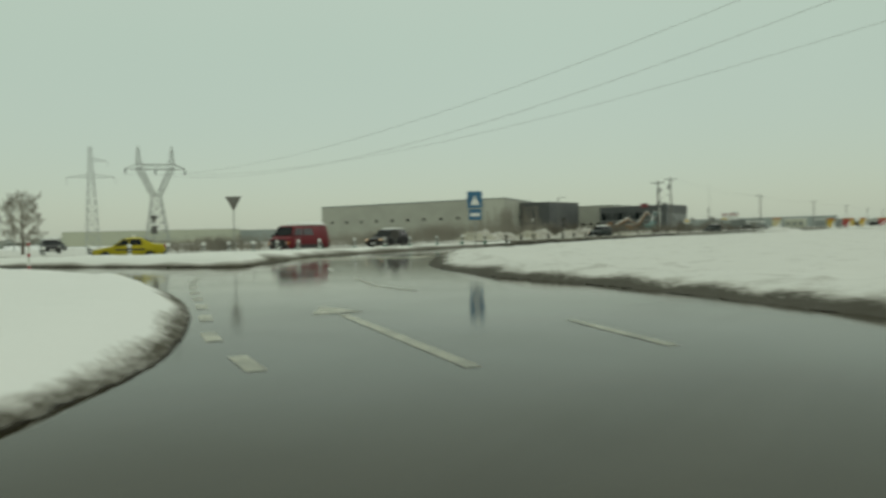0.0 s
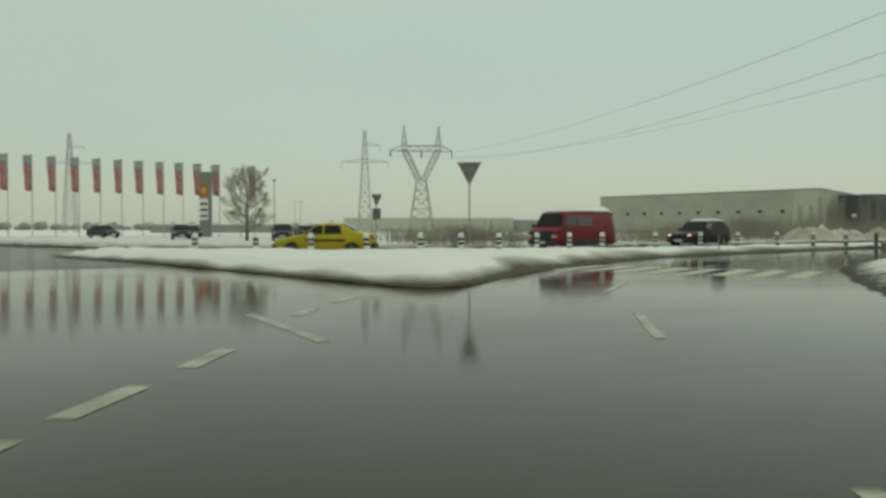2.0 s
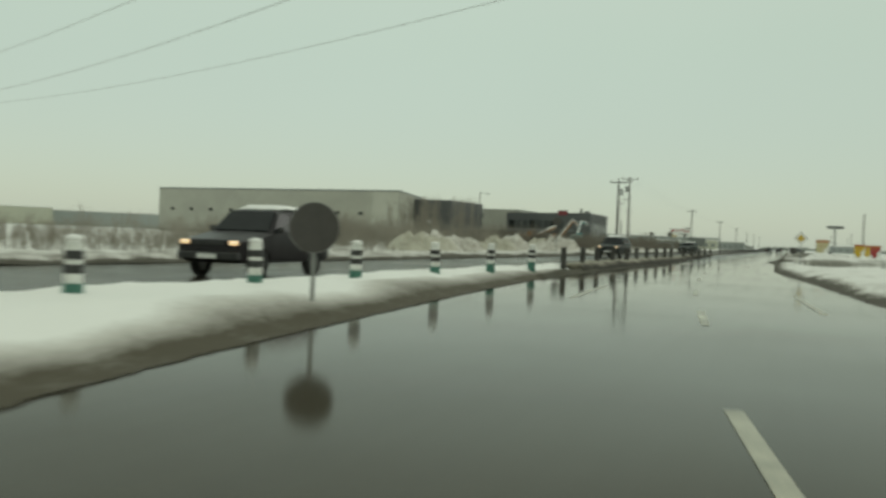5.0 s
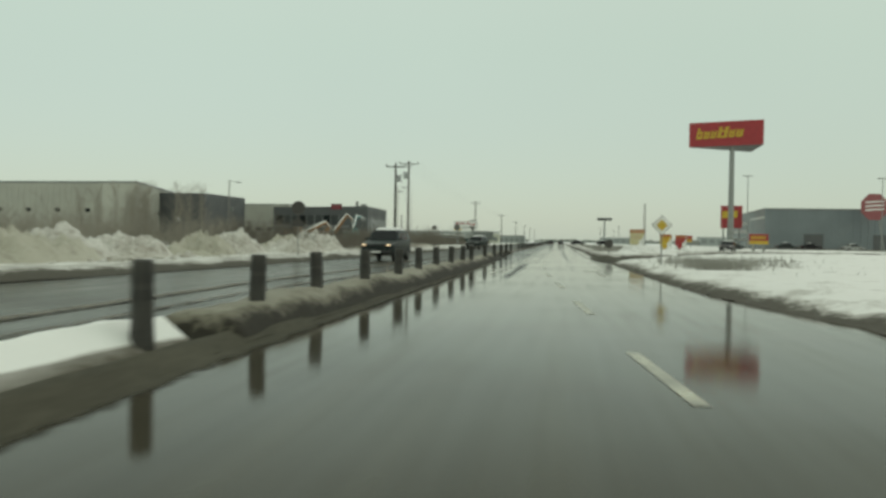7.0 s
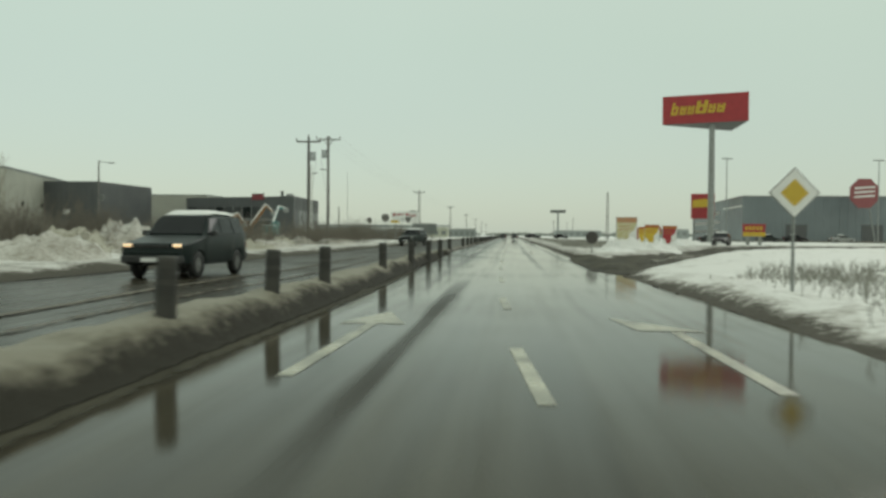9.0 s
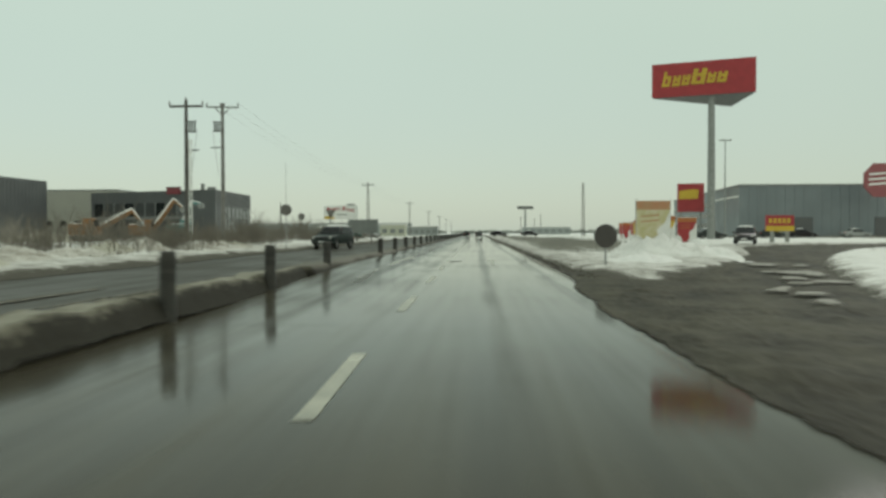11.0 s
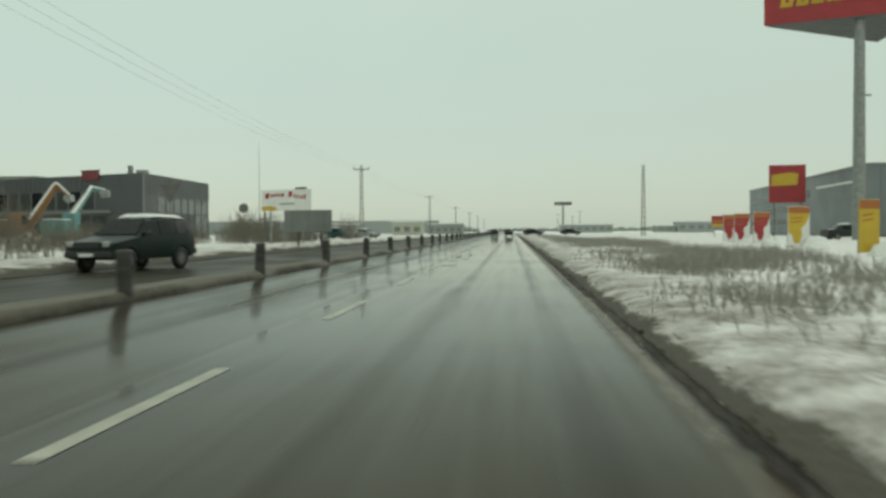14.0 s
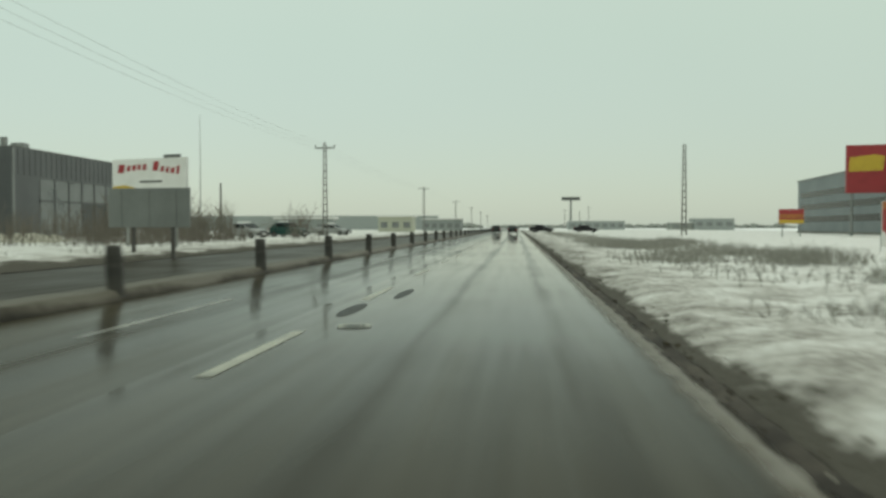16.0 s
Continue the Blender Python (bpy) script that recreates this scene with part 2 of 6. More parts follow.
def snow_material(name, clean, dirty, grime=0.0, ragged=1.0, rim=0.0, wavy=0.8):
    """Old snow; the mesh's 'soil' attribute says where traffic has thrown mud, and darkens the west verge's shadowed
    side.
    """
    m = bpy.data.materials.new(name)
    m.use_nodes = True
    n, l, p = nodes_of(m)
    tc = n.new("ShaderNodeTexCoord")
    at = n.new("ShaderNodeAttribute")
    at.attribute_name = "soil"
    n1 = n.new("ShaderNodeTexNoise")
    n1.inputs["Scale"].default_value, n1.inputs["Detail"].default_value = 1.1, 6
    n2 = n.new("ShaderNodeTexNoise")
    n2.inputs["Scale"].default_value, n2.inputs["Detail"].default_value = 9.0, 5
    for q in (n1, n2):
        l.new(tc.outputs["Object"], q.inputs["Vector"])
    a = n.new("ShaderNodeMath")
    a.operation = "MULTIPLY_ADD"
    a.inputs[1].default_value = ragged
    l.new(n1.outputs["Fac"], a.inputs[0])
    rag = n.new("ShaderNodeMath")
    rag.operation = "MULTIPLY_ADD"
    rag.inputs[1].default_value = 0.6 * ragged
    l.new(n2.outputs["Fac"], rag.inputs[0])
    l.new(at.outputs["Fac"], rag.inputs[2])
    edge = n.new("ShaderNodeMapRange")
    edge.inputs["From Min"].default_value, edge.inputs["From Max"].default_value = 0.15 - 0.3 * (1 - ragged), 1.2 - 0.3 * (1 - ragged)
    l.new(rag.outputs[0], edge.inputs["Value"])
    dep = n.new("ShaderNodeAttribute")
    dep.attribute_name = "soil_depth"
    gri = n.new("ShaderNodeAttribute")
    gri.attribute_name = "grime"
    mud = n.new("ShaderNodeMath")
    mud.operation = "MULTIPLY_ADD"
    l.new(edge.outputs["Result"], mud.inputs[0])
    l.new(dep.outputs["Fac"], mud.inputs[1])
    l.new(gri.outputs["Fac"], mud.inputs[2])
    l.new(mud.outputs[0], a.inputs[2])
    b = n.new("ShaderNodeMath")
    b.operation = "MULTIPLY_ADD"
    b.inputs[1].default_value = 0.65 * ragged
    l.new(n2.outputs["Fac"], b.inputs[0])
    l.new(a.outputs[0], b.inputs[2])
    r = n.new("ShaderNodeMapRange")
    r.inputs["From Min"].default_value, r.inputs["From Max"].default_value = 1.0 - grime - 0.825 * (1 - ragged), 1.72 - grime - 0.825 * (1 - ragged)
    l.new(b.outputs[0], r.inputs["Value"])
    tint = n.new("ShaderNodeValToRGB")
    te = tint.color_ramp.elements
    te[0].color, te[1].color = (*clean, 1), (*dirty, 1)
    te.new(0.45).color = (*[0.55 * c + 0.45 * d * k for c, d, k in zip(clean, dirty, (1.3, 1.0, 0.6))], 1)
    l.new(r.outputs["Result"], tint.inputs["Fac"])
    l.new(tint.outputs["Color"], p.inputs["Base Color"])
    rg = n.new("ShaderNodeMapRange")
    rg.inputs["To Min"].default_value, rg.inputs["To Max"].default_value = 0.6, 0.85
    l.new(r.outputs["Result"], rg.inputs["Value"])
    l.new(rg.outputs["Result"], p.inputs["Roughness"])
    p.inputs["Specular IOR Level"].default_value = 0.15
    bp = n.new("ShaderNodeBump")
    bp.inputs["Strength"].default_value, bp.inputs["Distance"].default_value = 0.55, 0.06
    l.new(b.outputs[0], bp.inputs["Height"])
    l.new(bp.outputs[0], p.inputs["Normal"])
    return feather(m, rim, wavy) if rim else m


ASPHALT = wet_asphalt("wet_asphalt")
SNOW = snow_material("old_snow", (0.76, 0.755, 0.73), (0.066, 0.060, 0.045), 0.05)
BANKSNOW = snow_material("rounded_bank_snow", (0.76, 0.755, 0.73), (0.075, 0.066, 0.048), 0.03, 0.6, 0.10)
ISLANDSNOW = snow_material("splashed_island_snow", (0.75, 0.745, 0.71), (0.080, 0.070, 0.050), 0.0, 0.22, 0.12)
VERGESNOW = snow_material("splashed_verge_snow", (0.67, 0.66, 0.625), (0.078, 0.071, 0.056), 0.05, 1.3, 0.08)
MUDSNOW = snow_material("muddy_snow", (0.42, 0.40, 0.33), (0.034, 0.029, 0.022), 0.14)
MEDIANSNOW = snow_material("median_snow", (0.235, 0.220, 0.172), (0.030, 0.027, 0.020), 0.12, 0.95, 0.06)
DIRTYLOG = snow_material("sooty_snow", (0.118, 0.108, 0.084), (0.020, 0.018, 0.014), 0.10, 0.6)
SLUSH = snow_material("brown_slush", (0.15, 0.132, 0.102), (0.022, 0.019, 0.015), 0.14, 0.8, 0.12)
FILM = snow_material("thin_grey_slush", (0.215, 0.203, 0.170), (0.07, 0.064, 0.05), 0.10, 0.8, 0.26, 0.3)
CLODSNOW = snow_material("clodded_snow", (0.60, 0.585, 0.54), (0.10, 0.085, 0.065), 0.36, 1.15)
HEAPSNOW = snow_material("ploughed_snow", (0.70, 0.69, 0.66), (0.10, 0.085, 0.065), 0.10)
FIELD = snow_material("snowy_field", (0.78, 0.78, 0.77), (0.20, 0.18, 0.13), 0.05)
MUD = material("wet_mud", (0.018, 0.015, 0.009), (0.105, 0.092, 0.066), 0.55, 0.5, 4.5, 0.9, spec=0.02, stretch=(1.0, 0.6, 1.0), dist=0.07)
TRACKMUD = feather(material("rutted_wet_mud", (0.022, 0.020, 0.014), (0.108, 0.099, 0.077), 0.55, 0.75, 5.5, 1.0, spec=0.012, stretch=(1.3, 0.5, 1.0), dist=0.08), 0.10, 0.9, 2.2)
GUTTER = feather(material("wet_gutter_mud", (0.050, 0.046, 0.034), (0.090, 0.083, 0.063), 0.6, 1.2, 14, 0.3, spec=0.02, stretch=(1.0, 0.3, 1.0), dist=0.012), 0.22)
ZEBRA = material("thick_road_paint", (0.56, 0.535, 0.415), (0.34, 0.325, 0.255), 0.45, 1.2, 16, 0.1, spec=0.3)
PAINT = material("worn_road_paint", (0.46, 0.43, 0.315), (0.13, 0.122, 0.092), 0.30, 1.6, 22, 0.1)
FAINT = material("almost_worn_off_paint", (0.24, 0.22, 0.17), (0.04, 0.04, 0.033), 0.30, 0.9, 12, 0.1)
KERB = material("dirty_kerb_concrete", (0.20, 0.19, 0.16), (0.11, 0.10, 0.08), 0.6, 2, 30, 0.3)
WHITEP = material("white_plastic", (0.74, 0.75, 0.72), (0.52, 0.52, 0.48), 0.45, 5, 40, 0.05)
BLACKP = material("black_rubber", (0.016, 0.016, 0.016), (0.035, 0.035, 0.034), 0.5, 8, 60, 0.1)
GREENP = material("green_plastic_base", (0.03, 0.12, 0.09), (0.05, 0.16, 0.12), 0.5, 8, 60, 0.05)
GREYBOL = material("splashed_dark_plastic", (0.030, 0.029, 0.025), (0.060, 0.056, 0.047), 0.55, 5, 40, 0.1)
DARKBAND = material("dull_dark_band", (0.024, 0.023, 0.021), (0.040, 0.037, 0.032), 0.55, 6, 40, 0.1)
STEEL = material("galvanised_steel", (0.30, 0.31, 0.30), (0.20, 0.21, 0.20), 0.45, 3, 30, 0.05, metal=0.5)
SIGNBACK = material("grey_sign_back", (0.16, 0.155, 0.14), (0.11, 0.105, 0.095), 0.5, 5, 40, 0.05)
# Galvanised grey, made lighter so far pylons and masts fade as in haze.
PYLONM = material("haze_paled_lattice_steel", (0.42, 0.44, 0.42), (0.34, 0.355, 0.345), 0.6, 2, 20, 0.0)
CONCRETE = material("pole_concrete", (0.20, 0.195, 0.18), (0.13, 0.125, 0.115), 0.75, 3, 30, 0.2)
DARKPOLE = material("tarred_pole", (0.055, 0.052, 0.048), (0.095, 0.09, 0.08), 0.7, 3, 30, 0.2)
BOARDBACK = material("weathered_board_back", (0.19, 0.205, 0.195), (0.15, 0.162, 0.155), 0.6, 0.8, 12, 0.05)
CABLE = material("cable", (0.42, 0.435, 0.425), (0.47, 0.48, 0.475), 0.6, 3, 30, 0.0)
BEIGE = material("beige_sheet_cladding", (0.37, 0.37, 0.32), (0.31, 0.31, 0.27), 0.5, 0.25, 6, 0.1)
BEIGE2 = material("light_cladding", (0.42, 0.42, 0.37), (0.36, 0.36, 0.31), 0.5, 0.25, 6, 0.1)
DARKCLAD = material("dark_grey_cladding", (0.090, 0.095, 0.097), (0.068, 0.072, 0.074), 0.45, 0.3, 6, 0.1)
MIDCLAD = material("mid_grey_cladding", (0.20, 0.21, 0.205), (0.16, 0.17, 0.165), 0.5, 0.3, 6, 0.1)
HALLCLAD = material("blue_grey_cladding", (0.17, 0.20, 0.21), (0.14, 0.165, 0.175), 0.45, 0.25, 6, 0.1)
FARGLASS = material("pale_far_glass", (0.17, 0.18, 0.18), (0.21, 0.22, 0.22), 0.3, 1, 10, 0.0)
GLASS = material("dark_window_glass", (0.010, 0.012, 0.013), (0.020, 0.023, 0.024), 0.10, 1, 10, 0.0, spec=0.16)
RED = material("red_sign_sheet", (0.36, 0.030, 0.035), (0.28, 0.025, 0.03), 0.4, 1.2, 20, 0.0)
YELLOW = material("yellow_sign_sheet", (0.58, 0.40, 0.03), (0.48, 0.32, 0.03), 0.4, 1.2, 20, 0.0)
WHITE = material("white_sign_sheet", (0.78, 0.78, 0.76), (0.66, 0.66, 0.63), 0.4, 1.2, 20, 0.0)
BLUE = material("blue_sign_sheet", (0.018, 0.13, 0.25), (0.02, 0.10, 0.20), 0.35, 2, 20, 0.0)
DIGGER = material("dusty_orange_paint", (0.30, 0.135, 0.04), (0.20, 0.10, 0.04), 0.5, 2, 20, 0.05)
SIGNRED = material("faded_dark_red_sheet", (0.20, 0.035, 0.045), (0.15, 0.03, 0.035), 0.5, 2, 20, 0.0)
# Window colour lifted towards the cladding to imitate haze before the showroom.
SHOWGLASS = material("showroom_glass_in_haze", (0.042, 0.045, 0.046), (0.060, 0.064, 0.064), 0.35, 0.6, 8, 0.0, spec=0.3)
HALLGLASS = material("pale_showroom_glass", (0.13, 0.14, 0.14), (0.20, 0.21, 0.205), 0.3, 0.4, 6, 0.0, spec=0.4)
ORANGE = material("orange_paint", (0.42, 0.14, 0.03), (0.33, 0.11, 0.03), 0.45, 3, 30, 0.05)
GREYSHEET = material("grey_board_sheet", (0.10, 0.105, 0.10), (0.075, 0.08, 0.078), 0.5, 1.5, 20, 0.05)
TEAL = material("teal_paint", (0.10, 0.27, 0.26), (0.08, 0.20, 0.20), 0.45, 3, 30, 0.05)
BARK = material("brown_bark", (0.085, 0.066, 0.050), (0.14, 0.11, 0.085), 0.85, 4, 40, 0.4)
MISTTWIG = material("grey_brown_twigs", (0.120, 0.105, 0.085), (0.180, 0.160, 0.130), 0.9, 0.8, 30, 0.0)
# Dry twig colour raised to include the haze over the tree crowns.
PALETWIG = material("haze_paled_dry_twigs", (0.215, 0.195, 0.162), (0.30, 0.275, 0.232), 0.9, 0.6, 30, 0.0)
TWIG = material("bare_twigs", (0.085, 0.068, 0.054), (0.13, 0.105, 0.085), 0.85, 4, 40, 0.0)
DRYGRASS = material("dry_grass", (0.24, 0.235, 0.205), (0.37, 0.355, 0.32), 0.9, 4, 40, 0.0)
TYRE = material("tyre_rubber", (0.013, 0.013, 0.013), (0.03, 0.03, 0.029), 0.7, 10, 60, 0.2)
RIM = material("dirty_wheel_rim", (0.22, 0.22, 0.21), (0.13, 0.13, 0.12), 0.4, 8, 50, 0.0, metal=0.6)
# Distance haze is mixed into these two cladding colours for the far halls.
FARGREEN = material("haze_paled_far_cladding", (0.27, 0.30, 0.29), (0.31, 0.335, 0.32), 0.7, 0.05, 1, 0.0)
FARYELLOW = material("haze_paled_yellow_cladding", (0.47, 0.48, 0.38), (0.43, 0.44, 0.36), 0.7, 0.05, 1, 0.0)
# Grey lightened to carry haze: horizon trees and two low far buildings.
FARHAZE = material("far_tree_belt", (0.24, 0.26, 0.235), (0.30, 0.31, 0.28), 0.9, 0.08, 2, 0.0)


def lamp_material(name, colour, strength):
    m = bpy.data.materials.new(name)
    m.use_nodes = True
    n, l, p = nodes_of(m)
    p.inputs["Base Color"].default_value = (0.8, 0.8, 0.75, 1)
    p.inputs["Emission Color"].default_value = (*colour, 1)
    p.inputs["Emission Strength"].default_value = strength
    return m


HEADLIGHT = lamp_material("lit_headlight", (1.0, 0.62, 0.26), 0.9)
CLEARLAMP = material("clear_lamp_glass", (0.45, 0.45, 0.42), (0.35, 0.35, 0.33), 0.15, 6, 40, 0.0)
REDLAMP = material("red_lamp_glass", (0.40, 0.02, 0.02), (0.30, 0.02, 0.02), 0.2, 6, 40, 0.0)
AMBER = material("amber_lamp_glass", (0.75, 0.25, 0.02), (0.6, 0.2, 0.02), 0.2, 6, 40, 0.0)


def car_paint(name, a):
    return material(name, a, tuple(0.8 * c + 0.006 for c in a), 0.36, 1.5, 25, 0.03, spec=0.18)


# ---- mesh tools ----
def mesh_object(name, bm, mat, parent=None, smooth=False):
    me = bpy.data.meshes.new(name)
    bm.to_mesh(me)
    bm.free()
    if smooth:
        for f in me.polygons:
            f.use_smooth = True
    if smooth == "edges":
        me.set_sharp_from_angle(angle=radians(32))
    me.materials.append(mat)
    ob = new(name, me)
    if parent:
        ob.parent = parent
    return ob


def part(name, bm, mat, parent, label="", smooth=False):
    ob = mesh_object(name, bm, mat, parent, smooth)
    return tagged(ob, label) if label else ob


def thing(name, m, label, category, group=""):
    ob = new(name)
    ob.empty_display_size = 0.3
    ob.matrix_basis = m
    return tagged(ob, label, category, group)


def box(bm, x0, x1, y0, y1, z0, z1, bevel=0.0):
    r = bmesh.ops.create_cube(bm, size=1.0)
    vs = r["verts"]
    for v in vs:
        v.co = Vector(((x0 + x1) / 2 + v.co.x * (x1 - x0), (y0 + y1) / 2 + v.co.y * (y1 - y0), (z0 + z1) / 2 + v.co.z * (z1 - z0)))
    if bevel:
        es = list({e for v in vs for e in v.link_edges})
        bmesh.ops.bevel(bm, geom=es, offset=bevel, segments=2, affect="EDGES", profile=0.5)
    return bm


def boxbm(*a, **k):
    return box(bmesh.new(), *a, **k)


def rod(bm, a, b, r0, r1=None, seg=8):
    """A tapered round bar from a to b."""
    a, b = Vector(a), Vector(b)
    r1 = r0 if r1 is None else r1
    d = (b - a).normalized()
    u = d.orthogonal().normalized()
    v = d.cross(u)
    lo, hi = [], []
    for i in range(seg):
        t = 2 * math.pi * i / seg
        w = u * math.cos(t) + v * math.sin(t)
        lo.append(bm.verts.new(a + w * r0))
        hi.append(bm.verts.new(b + w * r1))
    for i in range(seg):
        j = (i + 1) % seg
        bm.faces.new((lo[i], lo[j], hi[j], hi[i]))
    bm.faces.new(lo[::-1])
    bm.faces.new(hi)
    return bm


def rodbm(*a, **k):
    return rod(bmesh.new(), *a, **k)


def plate(bm, pts, depth, m=None):
    """A flat outline in x and z, given thickness along y."""
    m = m or Matrix()
    front = [bm.verts.new(m @ Vector((x, 0, z))) for x, z in pts]
    back = [bm.verts.new(m @ Vector((x, depth, z))) for x, z in pts]
    n = len(pts)
    bm.faces.new(front)
    bm.faces.new(back[::-1])
    for i in range(n):
        j = (i + 1) % n
        bm.faces.new((front[j], front[i], back[i], back[j]))
    bmesh.ops.recalc_face_normals(bm, faces=bm.faces)
    return bm


def platebm(pts, depth, m=None):
    return plate(bmesh.new(), pts, depth, m)


def ngon(n, r, turn=0.0):
    return [(r * math.cos(2 * math.pi * i / n + turn), r * math.sin(2 * math.pi * i / n + turn)) for i in range(n)]


def tube(pts, r, seg=5):
    """One continuous bent bar through the points."""
    bm = bmesh.new()
    prev = None
    for i, p in enumerate(pts):
        d = (Vector(pts[min(i + 1, len(pts) - 1)]) - Vector(pts[max(i - 1, 0)])).normalized()
        u = d.cross(Vector((0, 0, 1))).normalized()
        v = d.cross(u)
        ring = [bm.verts.new(Vector(p) + u * (r * c) + v * (r * s)) for c, s in ngon(seg, 1)]
        if prev:
            for k in range(seg):
                bm.faces.new((prev[k], prev[(k + 1) % seg], ring[(k + 1) % seg], ring[k]))
        prev = ring
    return bm


def prism(pts, z0, z1):
    """A plan outline raised from z0 to z1."""
    bm = bmesh.new()
    lo = [bm.verts.new((x, y, z0)) for x, y in pts]
    hi = [bm.verts.new((x, y, z1)) for x, y in pts]
    bm.faces.new(lo[::-1])
    bm.faces.new(hi)
    n = len(pts)
    for i in range(n):
        j = (i + 1) % n
        bm.faces.new((lo[i], lo[j], hi[j], hi[i]))
    bmesh.ops.recalc_face_normals(bm, faces=bm.faces)
    return bm


# ---- ground, road and snow ----
def near_distance(px, py, poly):
    """Signed distance to an outline (positive inside) and the nearest point on it."""
    best = np.full(px.shape, 1e9)
    qx, qy = np.zeros_like(px), np.zeros_like(py)
    inside = np.zeros(px.shape, bool)
    n = len(poly)
    for i in range(n):
        (x0, y0), (x1, y1) = poly[i], poly[(i + 1) % n]
        dx, dy = x1 - x0, y1 - y0
        t = np.clip(((px - x0) * dx + (py - y0) * dy) / (dx * dx + dy * dy), 0, 1)
        cx, cy = x0 + t * dx, y0 + t * dy
        d = np.hypot(px - cx, py - cy)
        m = d < best
        best, qx, qy = np.where(m, d, best), np.where(m, cx, qx), np.where(m, cy, qy)
        if dy:
            hit = ((y0 > py) != (y1 > py)) & (px < dx * (py - y0) / dy + x0)
            inside ^= hit
    return np.where(inside, best, -best), qx, qy


def smooth_outline(poly, rounds=2):
    """Round the corners; long edges keep theirs tight."""
    held = []
    for i in range(len(poly)):
        a, b = Vector(poly[i]), Vector(poly[(i + 1) % len(poly)])
        held.append(tuple(a))
        if (b - a).length > 18 and rounds:
            d = (b - a).normalized() * 4
            held += [tuple(a + d), tuple(b - d)]
    poly = held
    for _ in range(rounds):
        out = []
        for i in range(len(poly)):
            a, b = poly[i], poly[(i + 1) % len(poly)]
            out += [(0.75 * a[0] + 0.25 * b[0], 0.75 * a[1] + 0.25 * b[1]), (0.25 * a[0] + 0.75 * b[0], 0.25 * a[1] + 0.75 * b[1])]
        poly = out
    return poly


def bumpy(x, y, s, seed):
    return noise.noise(Vector((x * s + seed, y * s, seed * 0.7)))


def snow_field(name, outline, cell, high, bank, rough, mat, label, soil_width=0.9, soil_depth=0.75, gutter=0.0, base=0.01, rounds=2, spots=0.0, ragged=0.0, reach=2.5, sides=None):
    """Snow lying inside an outline: it rises from the edge to its depth and is lumpy on top."""
    poly = smooth_outline(outline, rounds)
    xs, ys = [p[0] for p in outline], [p[1] for p in outline]
    x0, x1, y0, y1 = min(xs), max(xs), min(ys), max(ys)
    gx = np.arange(x0 - cell, x1 + 2 * cell, cell)
    gy = np.arange(y0 - cell, y1 + 2 * cell, cell)
    px, py = np.meshgrid(gx, gy, indexing="ij")
    d, qx, qy = near_distance(px, py, poly)
    snap = (d <= 0) & (d > -cell * 1.45)
    px, py = np.where(snap, qx, px), np.where(snap, qy, py)
    ok = (d > 0) | snap
    face = ok[:-1, :-1] & ok[1:, :-1] & ok[1:, 1:] & ok[:-1, 1:] & ((d[:-1, :-1] > 0) | (d[1:, :-1] > 0) | (d[1:, 1:] > 0) | (d[:-1, 1:] > 0))
    used = np.zeros(ok.shape, bool)
    for a, b in ((slice(None, -1), slice(None, -1)), (slice(1, None), slice(None, -1)), (slice(1, None), slice(1, None)), (slice(None, -1), slice(1, None))):
        used[a, b] |= face
    index = np.full(ok.shape, -1)
    index[used] = np.arange(used.sum())
    verts, soil, grime = [], [], []
    dd = np.maximum(d, 0)
    for x, y, e, nx, ny in zip(px[used], py[used], dd[used], qx[used], qy[used]):
        if sides:
            bank, gutter, soil_width, high = sides(nx, ny)
        low = bumpy(x, y, 0.35, 3.1)
        g = max(0.0, e - gutter * (1 + 0.4 * bumpy(x, y, 0.45, 7.7)))
        u = min(g / bank, 1.0)
        lump = low * 0.6 + bumpy(x, y, 1.3, 8.7) * 0.4 + bumpy(x, y, 4.0, 5.3) * 0.22
        z = base + high * (1 - (1 - u) ** 2.2) + rough * lump * min(1.0, 0.15 + u) * (1 if e > 0 else 0)
        z = max(z, base)
        if ragged:
            z -= ragged * max(0.0, 0.25 + bumpy(x, y, 0.9, 4.4) + 0.8 * bumpy(x, y, 3.3, 6.1)) * math.exp(-e / 0.3)
        verts.append((x, y, z))
        w = max(soil_width * (1 + 0.7 * bumpy(x, y, 0.5, 11.0)), 0.08)
        outer = x > 59 or x < -91 or y < -106 or y > 425
        soil.append(-6.0 if outer else min(max(1 - (e - gutter) / w, -6.0), 1.5))
        grime.append(spots * math.exp(-e / reach))
    I, J = np.nonzero(face)
    faces = np.stack([index[I, J], index[I + 1, J], index[I + 1, J + 1], index[I, J + 1]], -1).tolist()
    me = bpy.data.meshes.new(name)
    me.from_pydata(verts, [], faces)
    at = me.attributes.new("soil", "FLOAT", "POINT")
    at.data.foreach_set("value", soil)
    at = me.attributes.new("grime", "FLOAT", "POINT")
    at.data.foreach_set("value", grime)
    at = me.attributes.new("soil_depth", "FLOAT", "POINT")
    at.data.foreach_set("value", [soil_depth] * len(soil))
    at = me.attributes.new("rim", "FLOAT", "POINT")
    at.data.foreach_set("value", dd[used].ravel())
    me.polygons.foreach_set("use_smooth", [True] * len(me.polygons))
    me.materials.append(mat)
    return tagged(new(name, me), label, "snow", kind="structure")


bm = bmesh.new()
bmesh.ops.create_grid(bm, x_segments=60, y_segments=60, size=3200)
for v in bm.verts:
    v.co.z = -0.12
g = mesh_object("ground", bm, FIELD)
g.location.y = 400
tagged(g, "flat snow-covered fields reaching the horizon", "ground", kind="structure")

